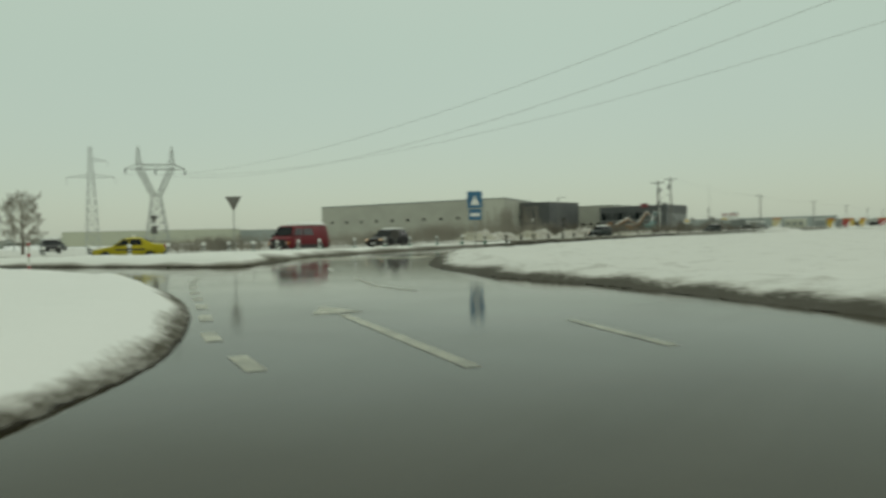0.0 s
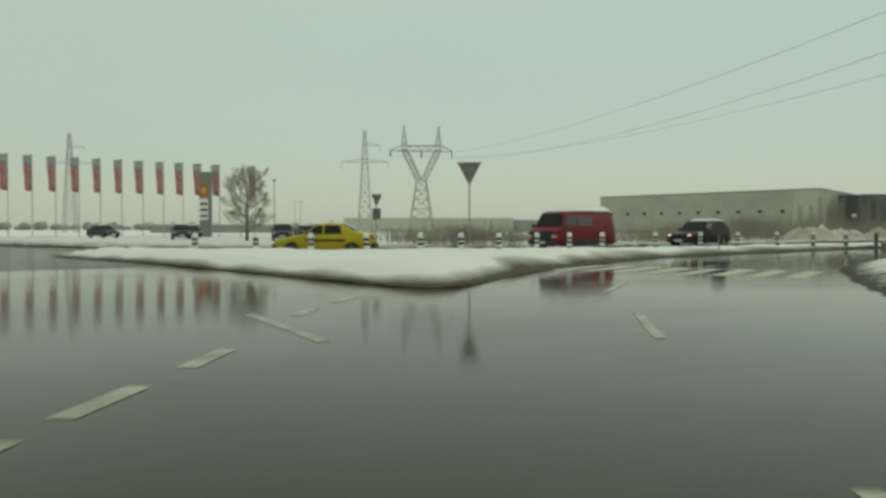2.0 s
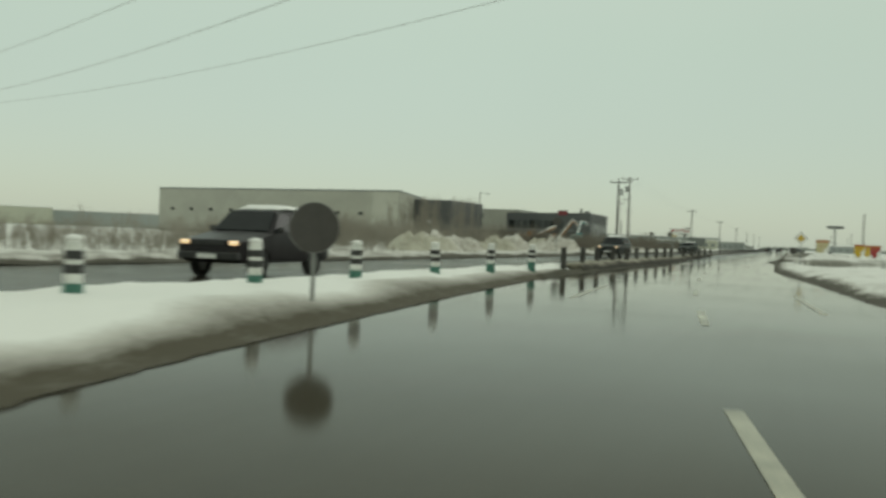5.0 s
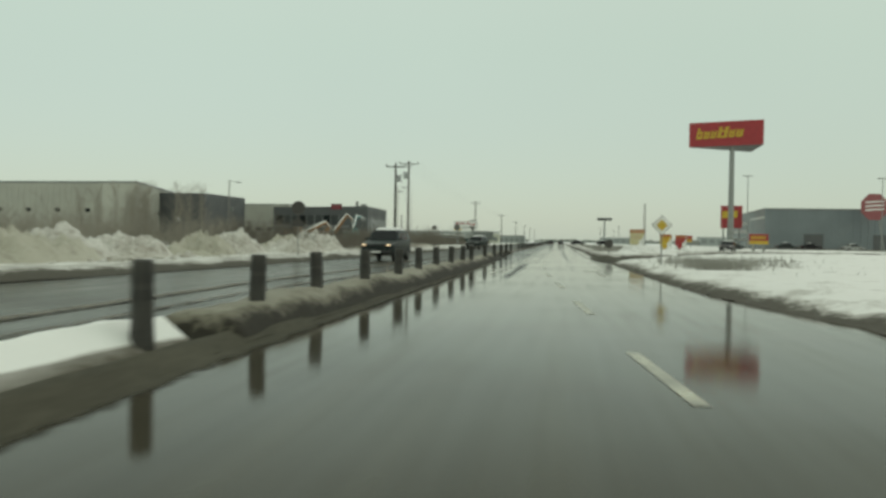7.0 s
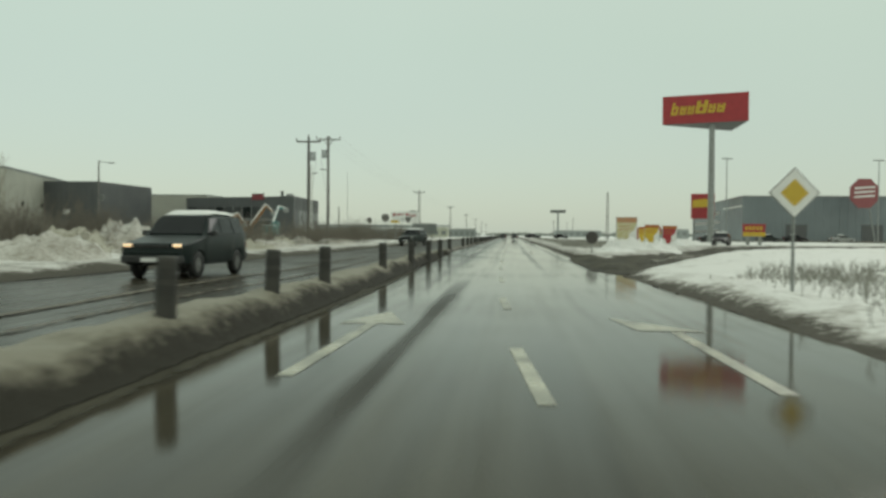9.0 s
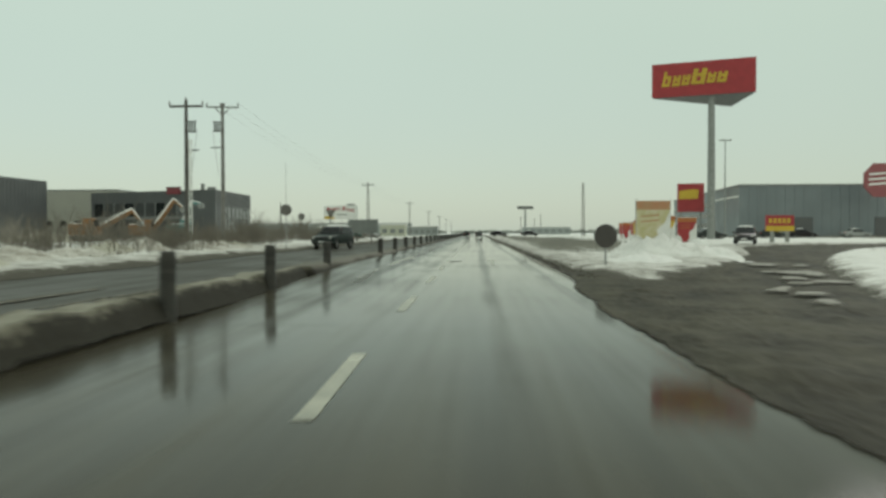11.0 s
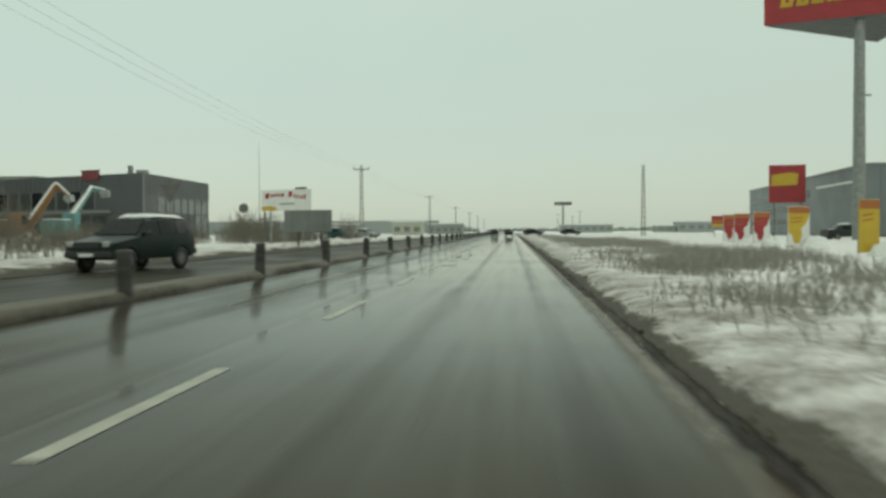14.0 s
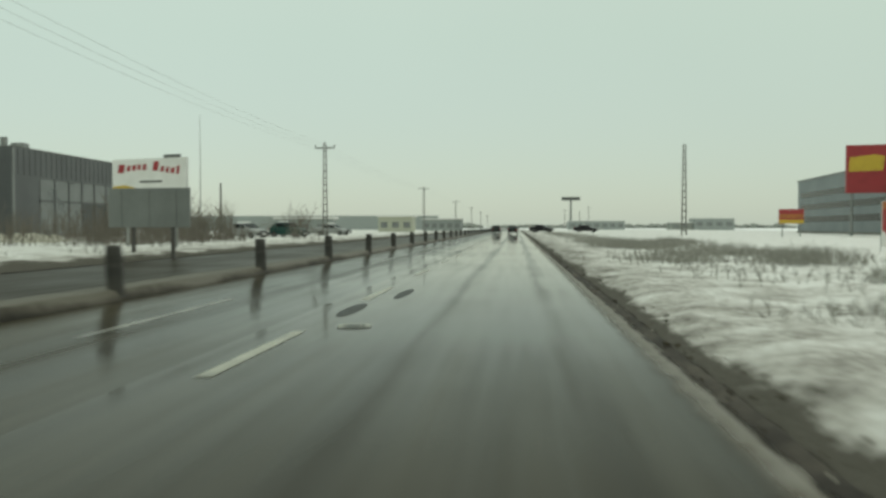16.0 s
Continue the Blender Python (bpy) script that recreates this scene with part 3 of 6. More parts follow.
bm = prism([(-94, -108), (60, -108), (60, 429), (-94, 429)], -0.10, 0.0)
tagged(mesh_object("road", bm, ASPHALT), "wet dark asphalt road with a mirroring film of water", "road", kind="structure")

bm = prism([(-13.2, 429), (1.4, 429), (1.4, 1500), (-13.2, 1500)], -0.10, 0.0)
tagged(mesh_object("road", bm, ASPHALT), "wet road running on to the horizon", "road", kind="structure")

bm = prism([(-600, -62), (-94, -58), (-94, -47), (-600, -52)], -0.10, 0.0)
tagged(mesh_object("side_road", bm, ASPHALT), "wet side road running off between snow banks", "road", kind="structure")

EDGE_A = [(26.3, -66.3), (24.4, -64.2), (21.8, -61.7), (17.4, -58.3), (13.2, -56.1), (9.0, -54.6), (3.4, -53.2), (-4.6, -51.9), (-12.5, -51.2), (-40, -53), (-97, -58), (-97, -112), (41, -112), (36, -88), (30.6, -74.5)]
snow_field("snow_bank_south", EDGE_A, 0.36, 0.40, 1.2, 0.16, BANKSNOW, "deep rounded snow bank with a dirty edge at the junction", 0.35, 0.8, 0.14)
EDGE_B = [(-22, -45.9), (-13, -45.3), (-3, -45.2), (3, -45.5), (5.6, -45.5), (6.1, -44.6), (5.1, -42.8), (3.9, -41.1), (2.6, -38.7), (1.5, -36.4), (0.4, -33.8), (-1.2, -29.5), (-2.5, -25.3), (-3.4, -18), (-4.1, -12), (-4.85, -3), (-5.05, 4),
          (-6.6, 4), (-7.0, -4), (-7.2, -20), (-7.3, -36), (-8.3, -38.3), (-9.9, -39.8), (-12.4, -41.5), (-16, -43.6)]


def island_side(x, y):
    """Bank width, gutter, splashed mud and depth: steep and clean towards the oncoming lanes, thin at the tip, wide along the bend, lower northwards."""
    deep = 0.44 - 0.13 * min(1.0, max(0.0, (y + 33.0) / 9.0))
    if x < -6.45 and y > -43.8:
        return 0.4, 0.16, 0.12, deep
    if y < -44.0:
        return 1.2, 0.17, 0.30, deep
    f = min(1.0, max(0.0, (y + 44.0) / 5.0))
    return 1.2 + 0.5 * f, 0.17 + 0.25 * f, 0.35 + 0.75 * f, deep


snow_field("traffic_island_snow", EDGE_B, 0.22, 0.44, 1.1, 0.10, ISLANDSNOW, "snow-covered triangular traffic island with muddy rim", 0.75, 0.9, 0.5, sides=island_side)
EDGE_M = [(-5.08, 3), (-5.12, 30), (-5.2, 38), (-5.36, 46), (-5.44, 52), (-5.44, 58), (-5.47, 66), (-6.42, 66), (-6.5, 3)]
snow_field("median_snow", EDGE_M, 0.09, 0.33, 0.26, 0.12, MEDIANSNOW, "narrow rounded median strip of soiled brown-grey snow", 0.20, 1.0, 0.0, rounds=0, spots=0.12, reach=0.4,
           sides=lambda x, y: (0.24 + 0.31 * max(0.0, min(1.0, (48 - y) / 12)), 0.06, 0.34, 0.34 + 0.01 * max(0.0, min(1.0, (48 - y) / 12))))
EDGE_N = [(-5.30, 62), (-5.17, 100), (-5.10, 122), (-5.08, 430), (-5.85, 430), (-5.95, 122), (-6.3, 62)]
snow_field("median_snow_north", EDGE_N, 0.09, 0.37, 0.22, 0.025, DIRTYLOG, "low rounded median strip of dark sooty snow", 0.16, 1.0, 0.02, rounds=0)
EDGE_G = [(-4.55, -4), (-4.72, 2), (-4.84, 12), (-4.84, 26), (-4.9, 34), (-5.05, 42), (-5.3, 48), (-5.95, 49), (-5.95, 2), (-5.6, -4)]
snow_field("median_gutter", EDGE_G, 0.12, 0.19, 0.5, 0.012, GUTTER, "dark wet silt lying in the gutter along the median", gutter=0.35, rounds=0, base=0.004)


def bank_height(x, y):
    """The carriageway is banked: it rises towards the median on the straight."""
    f = min(1.0, max(0.0, (y - 52) / 16))
    s = min(1.0, max(0.0, (-3.0 - x) / 2.1))
    return 0.23 * f * f * (3 - 2 * f) * s * (0.6 + 0.4 * s)


verts, faces = [], []
rows_y = [52 + 2 * i for i in range(14)] + [80 + 10 * i for i in range(36)]
for y in rows_y:
    for k in range(11):
        x = -2.9 - 0.25 * k
        verts.append((x, y, (0.0015 if k else -0.004) + bank_height(x, y)))
for r in range(len(rows_y) - 1):
    for k in range(10):
        a = r * 11 + k
        faces.append((a, a + 11, a + 12, a + 1))
me = bpy.data.meshes.new("road_bank")
me.from_pydata(verts, [], faces)
me.polygons.foreach_set("use_smooth", [True] * len(me.polygons))
me.materials.append(ASPHALT)
tagged(new("road_bank", me), "banked wet asphalt rising towards the median", "road", kind="structure")
EDGE_C = [(31.5, -59.3), (27.1, -55.2), (24.4, -53.0), (21.5, -51.3), (18.3, -48.0), (16.3, -45.9), (14.2, -43.2), (11.4, -38.4), (9.6, -35.4), (7.9, -32.2), (6.6, -29.3), (5.6, -24), (4.9, -15), (4.1, -9), (3.5, -2), (2.6, 7), (1.85, 13), (1.48, 18), (1.42, 24), (1.36, 30), (1.25, 36), (1.15, 40), (1.05, 42.6), (1.9, 45.6), (4.6, 53.4), (9.2, 68), (14.6, 81), (22, 95), (63, 100), (63, -112), (53, -112), (50, -88), (43, -71)]
snow_field("snow_verge_east", EDGE_C, 0.36, 0.26, 1.2, 0.20, VERGESNOW, "snow-covered verge beside the main road with muddy edge", 0.6, 0.9, 0.2, spots=0.30, reach=1.6, sides=lambda x, y: (1.2, 0.2, 0.6, 0.26) if y < 8 else (1.1, 0.10, 0.55, 0.22), ragged=0.08)
EDGE_D = [(1.56, 67.0), (1.68, 65.2), (2.0, 63.2), (2.6, 61.6), (3.3, 61.4), (4.1, 63.2), (5.3, 66.2), (8.0, 72), (12.6, 84), (18, 103), (24, 113), (63, 125), (63, 432), (1.52, 432), (1.50, 120), (1.42, 90), (1.40, 78), (1.46, 71)]


def verge_side(x, y):
    """Thin and trodden at the corner of the access road, a low dirty berm along the straight."""
    f = min(1.0, max(0.0, (y - 63.0) / 5.0))
    return 1.6 - 0.8 * f, 0.04 + 0.02 * f, 0.70 - 0.50 * f, 0.12 + 0.08 * f


snow_field("snow_verge_north", EDGE_D, 0.22, 0.22, 1.3, 0.15, VERGESNOW, "uneven snow verge with mud thrown up by traffic", 0.30, 0.80, 0.14, spots=0.58, reach=3.6, sides=verge_side)
EDGE_W = [(-13.3, 432), (-13.2, 70), (-14.0, 25), (-15.5, -4), (-17.2, -20), (-21, -30), (-28, -37), (-42, -42), (-97, -47), (-97, 432)]
# South of y = 12 the narrow soil rim paints the bank's shadow side.
snow_field("snow_verge_west", EDGE_W, 0.5, 0.22, 1.8, 0.14, VERGESNOW, "rough snow verge along the oncoming lanes", 1.2, 0.8, 0.3, spots=0.55, reach=5.0, sides=lambda x, y: (0.6, 0.14, 0.25, 0.22) if y < 12 else (0.9, 0.16, 0.6, 0.24))
EDGE_F = [(0.96, 61.8), (0.94, 68), (0.88, 75), (1.00, 81), (1.08, 90), (1.10, 150), (1.10, 420), (1.62, 420), (1.52, 90), (1.30, 80), (1.36, 75), (1.26, 68), (1.24, 61.8)]
snow_field("roadside_film", EDGE_F, 0.09, 0.004, 0.2, 0.008, FILM, "thin film of pale grey slush along the edge of the road", 0.2, 0.3, rounds=0, base=0.004)
EDGE_S = [(1.14, 64), (1.16, 70), (1.24, 76), (1.30, 90), (1.34, 150), (1.36, 420), (1.80, 420), (1.76, 150), (1.68, 90), (1.62, 80), (1.66, 70), (1.8, 64)]
snow_field("roadside_slush", EDGE_S, 0.09, 0.05, 0.30, 0.11, SLUSH, "brown slush pushed to the edge of the road", 3.0, 0.62, 0.15, rounds=0, base=0.007)
for k, (x, w) in enumerate(((-9.35, 0.32), (-8.05, 0.24))):
    wob_ = [(x + 0.16 * math.sin(0.31 * y + k), y) for y in range(-6, 64, 5)]
    snow_field("slush_ridge", [(a - w / 2, y) for a, y in wob_] + [(a + w / 2, y) for a, y in wob_[::-1]], 0.085, 0.03, 0.12, 0.03, SLUSH, "thin ridge of dirty slush between the wheel tracks of the oncoming lanes", 0.1, 0.5, rounds=0, base=0.004)
EDGE_T = [(0.95, 44.2), (1.25, 42.9), (2.1, 45.4), (4.9, 53.2), (9.6, 67.8), (15.0, 80.7), (22.5, 94.5), (63, 99), (63, 126), (24, 114), (17.2, 104), (12.0, 85), (7.4, 73), (5.0, 67.2), (3.8, 64.4), (3.0, 63.4), (2.3, 64.8), (1.9, 67.5), (1.6, 71), (1.3, 71), (1.2, 68), (1.18, 65), (1.05, 62.5), (0.92, 60.8), (0.70, 59.4), (0.66, 57.0), (0.66, 55.8), (0.56, 54.5), (0.52, 53.4), (0.62, 51), (0.60, 47), (0.92, 43.5)]
snow_field("access_track", EDGE_T, 0.18, 0.015, 0.5, 0.15, TRACKMUD, "muddy wet access road to the store with ruts", gutter=0.12, base=0.012)


rng = random.Random(61)
for i in range(13):
    f = rng.random()
    cx, cy = 2.4 + 7.5 * f + rng.uniform(-1.0, 1.0), 49.5 + 22 * f + rng.uniform(-2.0, 2.0)
    rx, ry, a0 = rng.uniform(0.3, 0.7), rng.uniform(0.5, 1.4), rng.uniform(0.2, 0.6)
    ring = []
    for c, q in ngon(16, 1):
        e = 1 + 0.45 * bumpy(c * 2 + i, q * 2, 1, 3.3)
        ring.append((cx + rx * c * e * math.cos(a0) + ry * q * e * math.sin(a0), cy - rx * c * e * math.sin(a0) + ry * q * e * math.cos(a0)))
    snow_field("slush_patch", ring, 0.12, 0.05, 0.3, 0.04, FILM, "flattened patch of grey slush on the muddy access road", 0.2, 0.5, rounds=0, base=0.05)


# ---- road markings ----
def marking(name, strips, label="worn white road marking", mat=PAINT):
    """Thin painted strips, each a quad on the asphalt."""
    bm = bmesh.new()
    for q in strips:
        vs = [bm.verts.new((x, y, 0.005 + bank_height(x, y))) for x, y in q]
        bm.faces.new(vs)
    bmesh.ops.recalc_face_normals(bm, faces=bm.faces)
    for f in bm.faces:
        if f.normal.z < 0:
            f.normal_flip()
    return tagged(mesh_object(name, bm, mat), label, "road marking", kind="structure")


def strip(x0, y0, x1, y1, w):
    d = Vector((x1 - x0, y1 - y0)).normalized()
    nx, ny = -d.y * w / 2, d.x * w / 2
    return [(x0 + nx, y0 + ny), (x0 - nx, y0 - ny), (x1 - nx, y1 - ny), (x1 + nx, y1 + ny)]


yield_at = [(26.45, -65.25), (24.4, -63.8), (22.45, -62.1), (20.72, -60.6), (19.05, -59.2), (17.4, -57.8), (15.75, -56.37), (14.3, -55.1), (13.1, -53.93), (11.69, -52.53), (8.4, -49.55), (7.0, -48.0)]
yield_line = []
for i, (x, y) in enumerate(yield_at):
    (xa, ya), (xb, yb) = yield_at[max(i - 1, 0)], yield_at[min(i + 1, 11)]
    d = Vector((xb - xa, yb - ya)).normalized() * 0.55
    yield_line.append(strip(x - d.x, y - d.y, x + d.x, y + d.y, 0.2))
marking("yield_line", yield_line, "broken white line at the mouth of the side road")
marking("lane_dashes_bend", [strip(29.8, -62.6, 27.8, -60.6, 0.14), strip(22.4, -56.2, 19.9, -54.6, 0.14), strip(19.6, -54.1, 17.4, -51.9, 0.14), strip(13.5, -48.1, 11.4, -45.8, 0.14),
                             strip(8.7, -43.2, 7.0, -40.4, 0.14), strip(4.5, -34.6, 3.4, -31.2, 0.14), strip(11.4, -51.1, 8.3, -50.4, 0.14)])
marking("turn_arrow", [strip(28.6, -64.6, 24.2, -60.95, 0.16), [(22.8, -59.8), (24.25, -60.45), (24.05, -60.85), (23.75, -61.15)]], "worn white turn arrow on wet asphalt")
zebra = tagged(new("zebra_crossing"), "worn white zebra crossing stripes on wet asphalt", "road marking", kind="structure")
for i in range(8):
    x, y = 2.18 + 0.93 * i, -37.45 + 0.19 * i
    along, across_ = Vector((-1.28, 3.6)), Vector((3.6, 1.28)).normalized() * 0.23
    bm = bmesh.new()
    ring = []
    for side in (1, -1):
        for k in range(13):
            f = k / 12 if side > 0 else 1 - k / 12
            p = Vector((x, y)) + along * (f + 0.008 * bumpy(i, k, 0.9, side * 2.2)) + across_ * side * (1 + 0.07 * bumpy(i * 3.1, k, 0.8, side * 5.1))
            ring.append(bm.verts.new((p.x, p.y, 0.004)))
    fc = bm.faces.new(ring)
    fc.normal_update()
    if fc.normal.z < 0:
        fc.normal_flip()
    part("stripe", bm, ZEBRA, zebra)
dashes = []
for x0, y0, x1, y1 in ((2.4, -26.0, 1.9, -23.2), (1.1, -16.4, 0.75, -13.4), (0.2, -8.6, -0.1, -5.7), (-0.6, 0.4, -0.85, 3.4), (2.9, -12.4, 2.4, -6.0), (-2.0, -12.2, -2.45, -6.0), (-1.1, 8.2, -1.3, 11.2), (-1.5, 16.0, -1.7, 19.0), (-1.9, 23.2, -2.1, 26.2), (-2.2, 30.9, -2.3, 33.4), (-2.35, 38.6, -2.4, 41.4), (-2.45, 46.4, -2.5, 49.4)):
    dashes.append(strip(x0, y0, x1, y1, 0.14))
for i in range(52):
    y = 54 + 7.2 * i
    dashes.append(strip(-2.5, y, -2.5, y + 3.0, 0.14))
marking("lane_dashes", dashes, "broken white lane line on wet asphalt")
marking("lane_arrows", [strip(-4.05, 24.2, -4.0, 28.4, 0.15), [(-4.0, 30.2), (-4.45, 28.4), (-3.55, 28.4)], strip(-0.05, 23.8, -0.1, 27.9, 0.15), [(-0.75, 29.7), (-0.55, 28.1), (0.3, 28.0)],
                        strip(-0.71, 72.0, -0.72, 76.7, 0.15), [(-0.74, 78.2), (-1.08, 76.6), (-0.40, 76.6)], strip(-4.26, 70.0, -4.22, 77.4, 0.13), [(-4.17, 79.5), (-4.42, 77.3), (-3.99, 77.2)]], "worn white lane arrows")
marking("edge_lines", [strip(-4.28, 62 + 17 * i, -4.28, 66.5 + 17 * i, 0.08) for i in range(20)], "yellowed lane edge lines half lost under water and slush", FAINT)
bm = bmesh.new()
for x, y, rx, ry in ((-2.24, 76.1, 0.30, 0.62), (-2.18, 107.8, 0.30, 0.30), (-2.38, 117.2, 0.13, 1.0), (-2.02, 120.2, 0.11, 1.1), (-2.9, 147, 0.22, 0.8)):
    ring = []
    for c, s in ngon(64 if ry > 2 else 30, 1):
        e = 1 + (0.5 * bumpy(c * 3, s * 9 + x, 1, y) + 0.3 * bumpy(c * 9, s * 29, 1, x) if ry > 1.2 else 0.08 * bumpy(c * 2, s * 2, 1, y))
        ring.append(bm.verts.new((x + rx * c * e, y + ry * s, 0.003)))
    bm.faces.new(ring)
PATCH = material("sunken_dark_patch", (0.010, 0.010, 0.008), (0.020, 0.019, 0.016), 0.40, 3, 30, 0.3, spec=0.06)
tagged(mesh_object("road_patches", bm, PATCH), "dark sunken patches and cracks in the asphalt", "road", kind="structure")
mh = thing("manhole_cover", pose(0.62, 75.8, 0.0), "round iron manhole cover with an icy rim in the road", "manhole cover")
part("cover", rodbm((0, 0, 0.001), (0, 0, 0.009), 0.15, 0.15, 24), PATCH, mh)
bm = bmesh.new()
for k in range(24):
    a0, a1 = 2 * math.pi * k / 24, 2 * math.pi * (k + 1) / 24
    bm.faces.new([bm.verts.new((q * math.cos(a), q * math.sin(a), 0.012)) for q, a in ((0.15, a0), (0.21, a0), (0.21, a1), (0.15, a1))])
part("rim", bm, PAINT, mh, "pale worn rim")
copy_thing(mh, pose(-1.95, 115.1, 0.0, 0, 0, 40))
ic = thing("shaft_cover", pose(0.6, -42.4, 0.43), "dark round shaft cover lying bare in the island snow", "manhole cover")
part("cover", rodbm((0, 0, -0.1), (0, 0, 0.035), 0.36, 0.34, 24), PATCH, ic)
part("collar", rodbm((0, 0, -0.12), (0, 0, 0.015), 0.44, 0.42, 24), KERB, ic, "concrete collar")


# ---- bollards ----
def bollard(name, banded):
    """A round plastic post with two dark bands, a domed cap and a foot."""
    b = thing(name, Matrix(), "white plastic bollard with black bands and green foot standing in snow" if banded else "mud-splashed dark round bollard on the median", "bollard", "bollards along the median")
    body = bmesh.new()
    rings = [(0.0, 0.125), (0.05, 0.115), (0.90, 0.108), (0.955, 0.10), (0.985, 0.07), (0.995, 0.0)] if banded else [(0.0, 0.118), (0.05, 0.114), (0.90, 0.107), (0.94, 0.106), (0.96, 0.098), (0.963, 0.0)]
    seg = 14
    prev = None
    for z, r in rings:
        vs = [body.verts.new((max(r, 0.002) * c, max(r, 0.002) * s, z)) for c, s in ngon(seg, 1)]
        if prev:
            for i in range(seg):
                body.faces.new((prev[i], prev[(i + 1) % seg], vs[(i + 1) % seg], vs[i]))
        prev = vs
    body.faces.new(prev)
    part("post", body, WHITEP if banded else GREYBOL, b, smooth=True)
    for z0, z1 in ((0.56, 0.67), (0.73, 0.84)):
        part("band", rodbm((0, 0, z0), (0, 0, z1), *((0.116, 0.114) if banded else (0.1125, 0.111)), 14), BLACKP if banded else DARKBAND, b, "black reflective band")
    if banded:
        for z0, z1 in ((0.0, 0.44),):
            part("foot", rodbm((0, 0, z0), (0, 0, z1), 0.135, 0.122, 14), GREENP, b, "dark green plastic foot")
        cap = bmesh.new()
        bmesh.ops.create_uvsphere(cap, u_segments=10, v_segments=6, radius=0.115, matrix=Matrix.Translation((0, 0, 0.985)) @ Matrix.Diagonal((1, 1, 0.45, 1)))
        part("snow_cap", cap, SNOW, b, "small cap of snow", True)
    else:
        part("foot", rodbm((0, 0, 0), (0, 0, 0.36), 0.132, 0.112, 14), GREYBOL, b, "wider foot")
    return b


random.seed(4)
first = bollard("bollard", True)
white_at = [(-12.1, -42.4), (-10.18, -40.8), (-8.5, -39.4), (-7.0, -37.9), (-6.05, -36.1), (-6.0, -34.1), (-5.95, -32.1), (-5.9, -30.0), (-5.85, -28.0), (-5.8, -25.9), (-5.75, -22.0), (-5.7, -18.3), (-5.7, -14.9), (-5.7, -10.8), (-5.7, -6.7), (-5.7, -2.5)]
first.matrix_basis = pose(*white_at[0], 0.02)
for x, y in white_at[1:]:
    copy_thing(first, pose(x, y, 0.02, random.uniform(-1.5, 1.5), random.uniform(-1.5, 1.5), random.uniform(0, 360)))
dark = bollard("bollard", False)
dark_at = [1.8, 5.0, 7.9, 11.4, 15.05, 18.3, 21.8, 25.5, 29.3, 32.8, 40.0, 46.4, 52.4, 58.1, 64.65, 77.35, 83.7, 90.15, 96.45, 103.0] + [109.55 + 6.41 * i for i in range(40)]
dark.matrix_basis = pose(-5.7, dark_at[0], 0.0)
for y in dark_at[1:]:
    copy_thing(dark, pose(-5.72 + 0.0033 * min(y, 120), y, 0.0, random.uniform(-2, 2), random.uniform(-2, 2), random.uniform(0, 360)))


# ---- road signs ----
def sign_post(s, h, r=0.03):
    part("post", rodbm((0, 0.03, 0), (0, 0.03, h), r, r, 10), STEEL, s)


def triangle_sign_back(x, y, turn, top, side, label, box_below=False):
    s = thing("give_way_sign", pose(x, y, 0.15, 0, 0, turn), label, "road sign")
    h = side * 0.866
    t = top - 0.15
    part("plate", platebm([(-side / 2, t), (side / 2, t), (side * 0.05, t - h), (-side * 0.05, t - h)], -0.015), SIGNBACK, s, "bare grey back of a triangular plate")
    sign_post(s, t - 0.1)
    part("clamp", boxbm(-0.10, 0.10, -0.03, 0.005, t - 0.3, t - 0.26), STEEL, s)
    if box_below:
        part("lower_plate", boxbm(-0.28, 0.28, -0.02, 0.0, t - h - 0.75, t - h - 0.15, bevel=0.004), SIGNBACK, s, "bare grey back of a square plate")
    return s


triangle_sign_back(-5.5, -34.15, 40, 3.78, 0.95, "back of a triangular road sign on a steel post in snow")
triangle_sign_back(-18.9, -29.1, 92, 3.1, 0.72, "backs of a triangular and a square road sign on one post", True)
triangle_sign_back(-13.4, 111, 5, 3.1, 0.8, "back of a triangular road sign beside the oncoming lanes")


def round_sign_back(x, y, turn, z, r, base=0.15, mat=SIGNBACK, second=False):
    s = thing("round_sign", pose(x, y, base, 0, 0, turn), "dark back of a round road sign on a steel post", "road sign")
    zc = z - base
    part("plate", platebm([(a, zc + b) for a, b in ngon(28, r)], -0.018), mat, s, "bare dark sign back")
    part("rim", platebm([(a, zc + b) for a, b in ngon(28, r + 0.012)], 0.006), STEEL, s)
    sign_post(s, zc)
    if second:
        part("lower_plate", platebm([(-0.38, zc - r - 0.62), (0.38, zc - r - 0.62), (0.0, zc - r - 0.02)], -0.015), mat, s, "back of a triangular plate")
    return s


DARKBACK = material("dark_wet_sign_back", (0.045, 0.042, 0.038), (0.065, 0.06, 0.055), 0.5, 5, 40, 0.05)
round_sign_back(-4.1, -19.2, 20, 1.25, 0.36, 0.15, DARKBACK)
round_sign_back(2.65, 67.35, 8, 1.08, 0.36, 0.1, DARKBACK)
round_sign_back(-15.3, 37.4, 8, 2.75, 0.36, 0.1, DARKBACK, True)
round_sign_back(-13.8, 96.2, 5, 2.72, 0.36, 0.1)
round_sign_back(-25.6, 158, 5, 3.5, 0.45, 0.1)

s = thing("pedestrian_sign", pose(8.85, -29.8, 0.15, 0, 0, 32), "blue pedestrian crossing sign above a smaller blue plate", "road sign")
part("upper_plate", boxbm(-0.42, 0.42, -0.02, 0.0, 2.45, 3.38, bevel=0.004), BLUE, s, "blue square plate")
part("symbol", platebm([(-0.26, 2.62), (0.26, 2.62), (0.0, 3.16)], -0.006, Matrix.Translation((0, -0.022, 0))), WHITE, s, "white triangle")
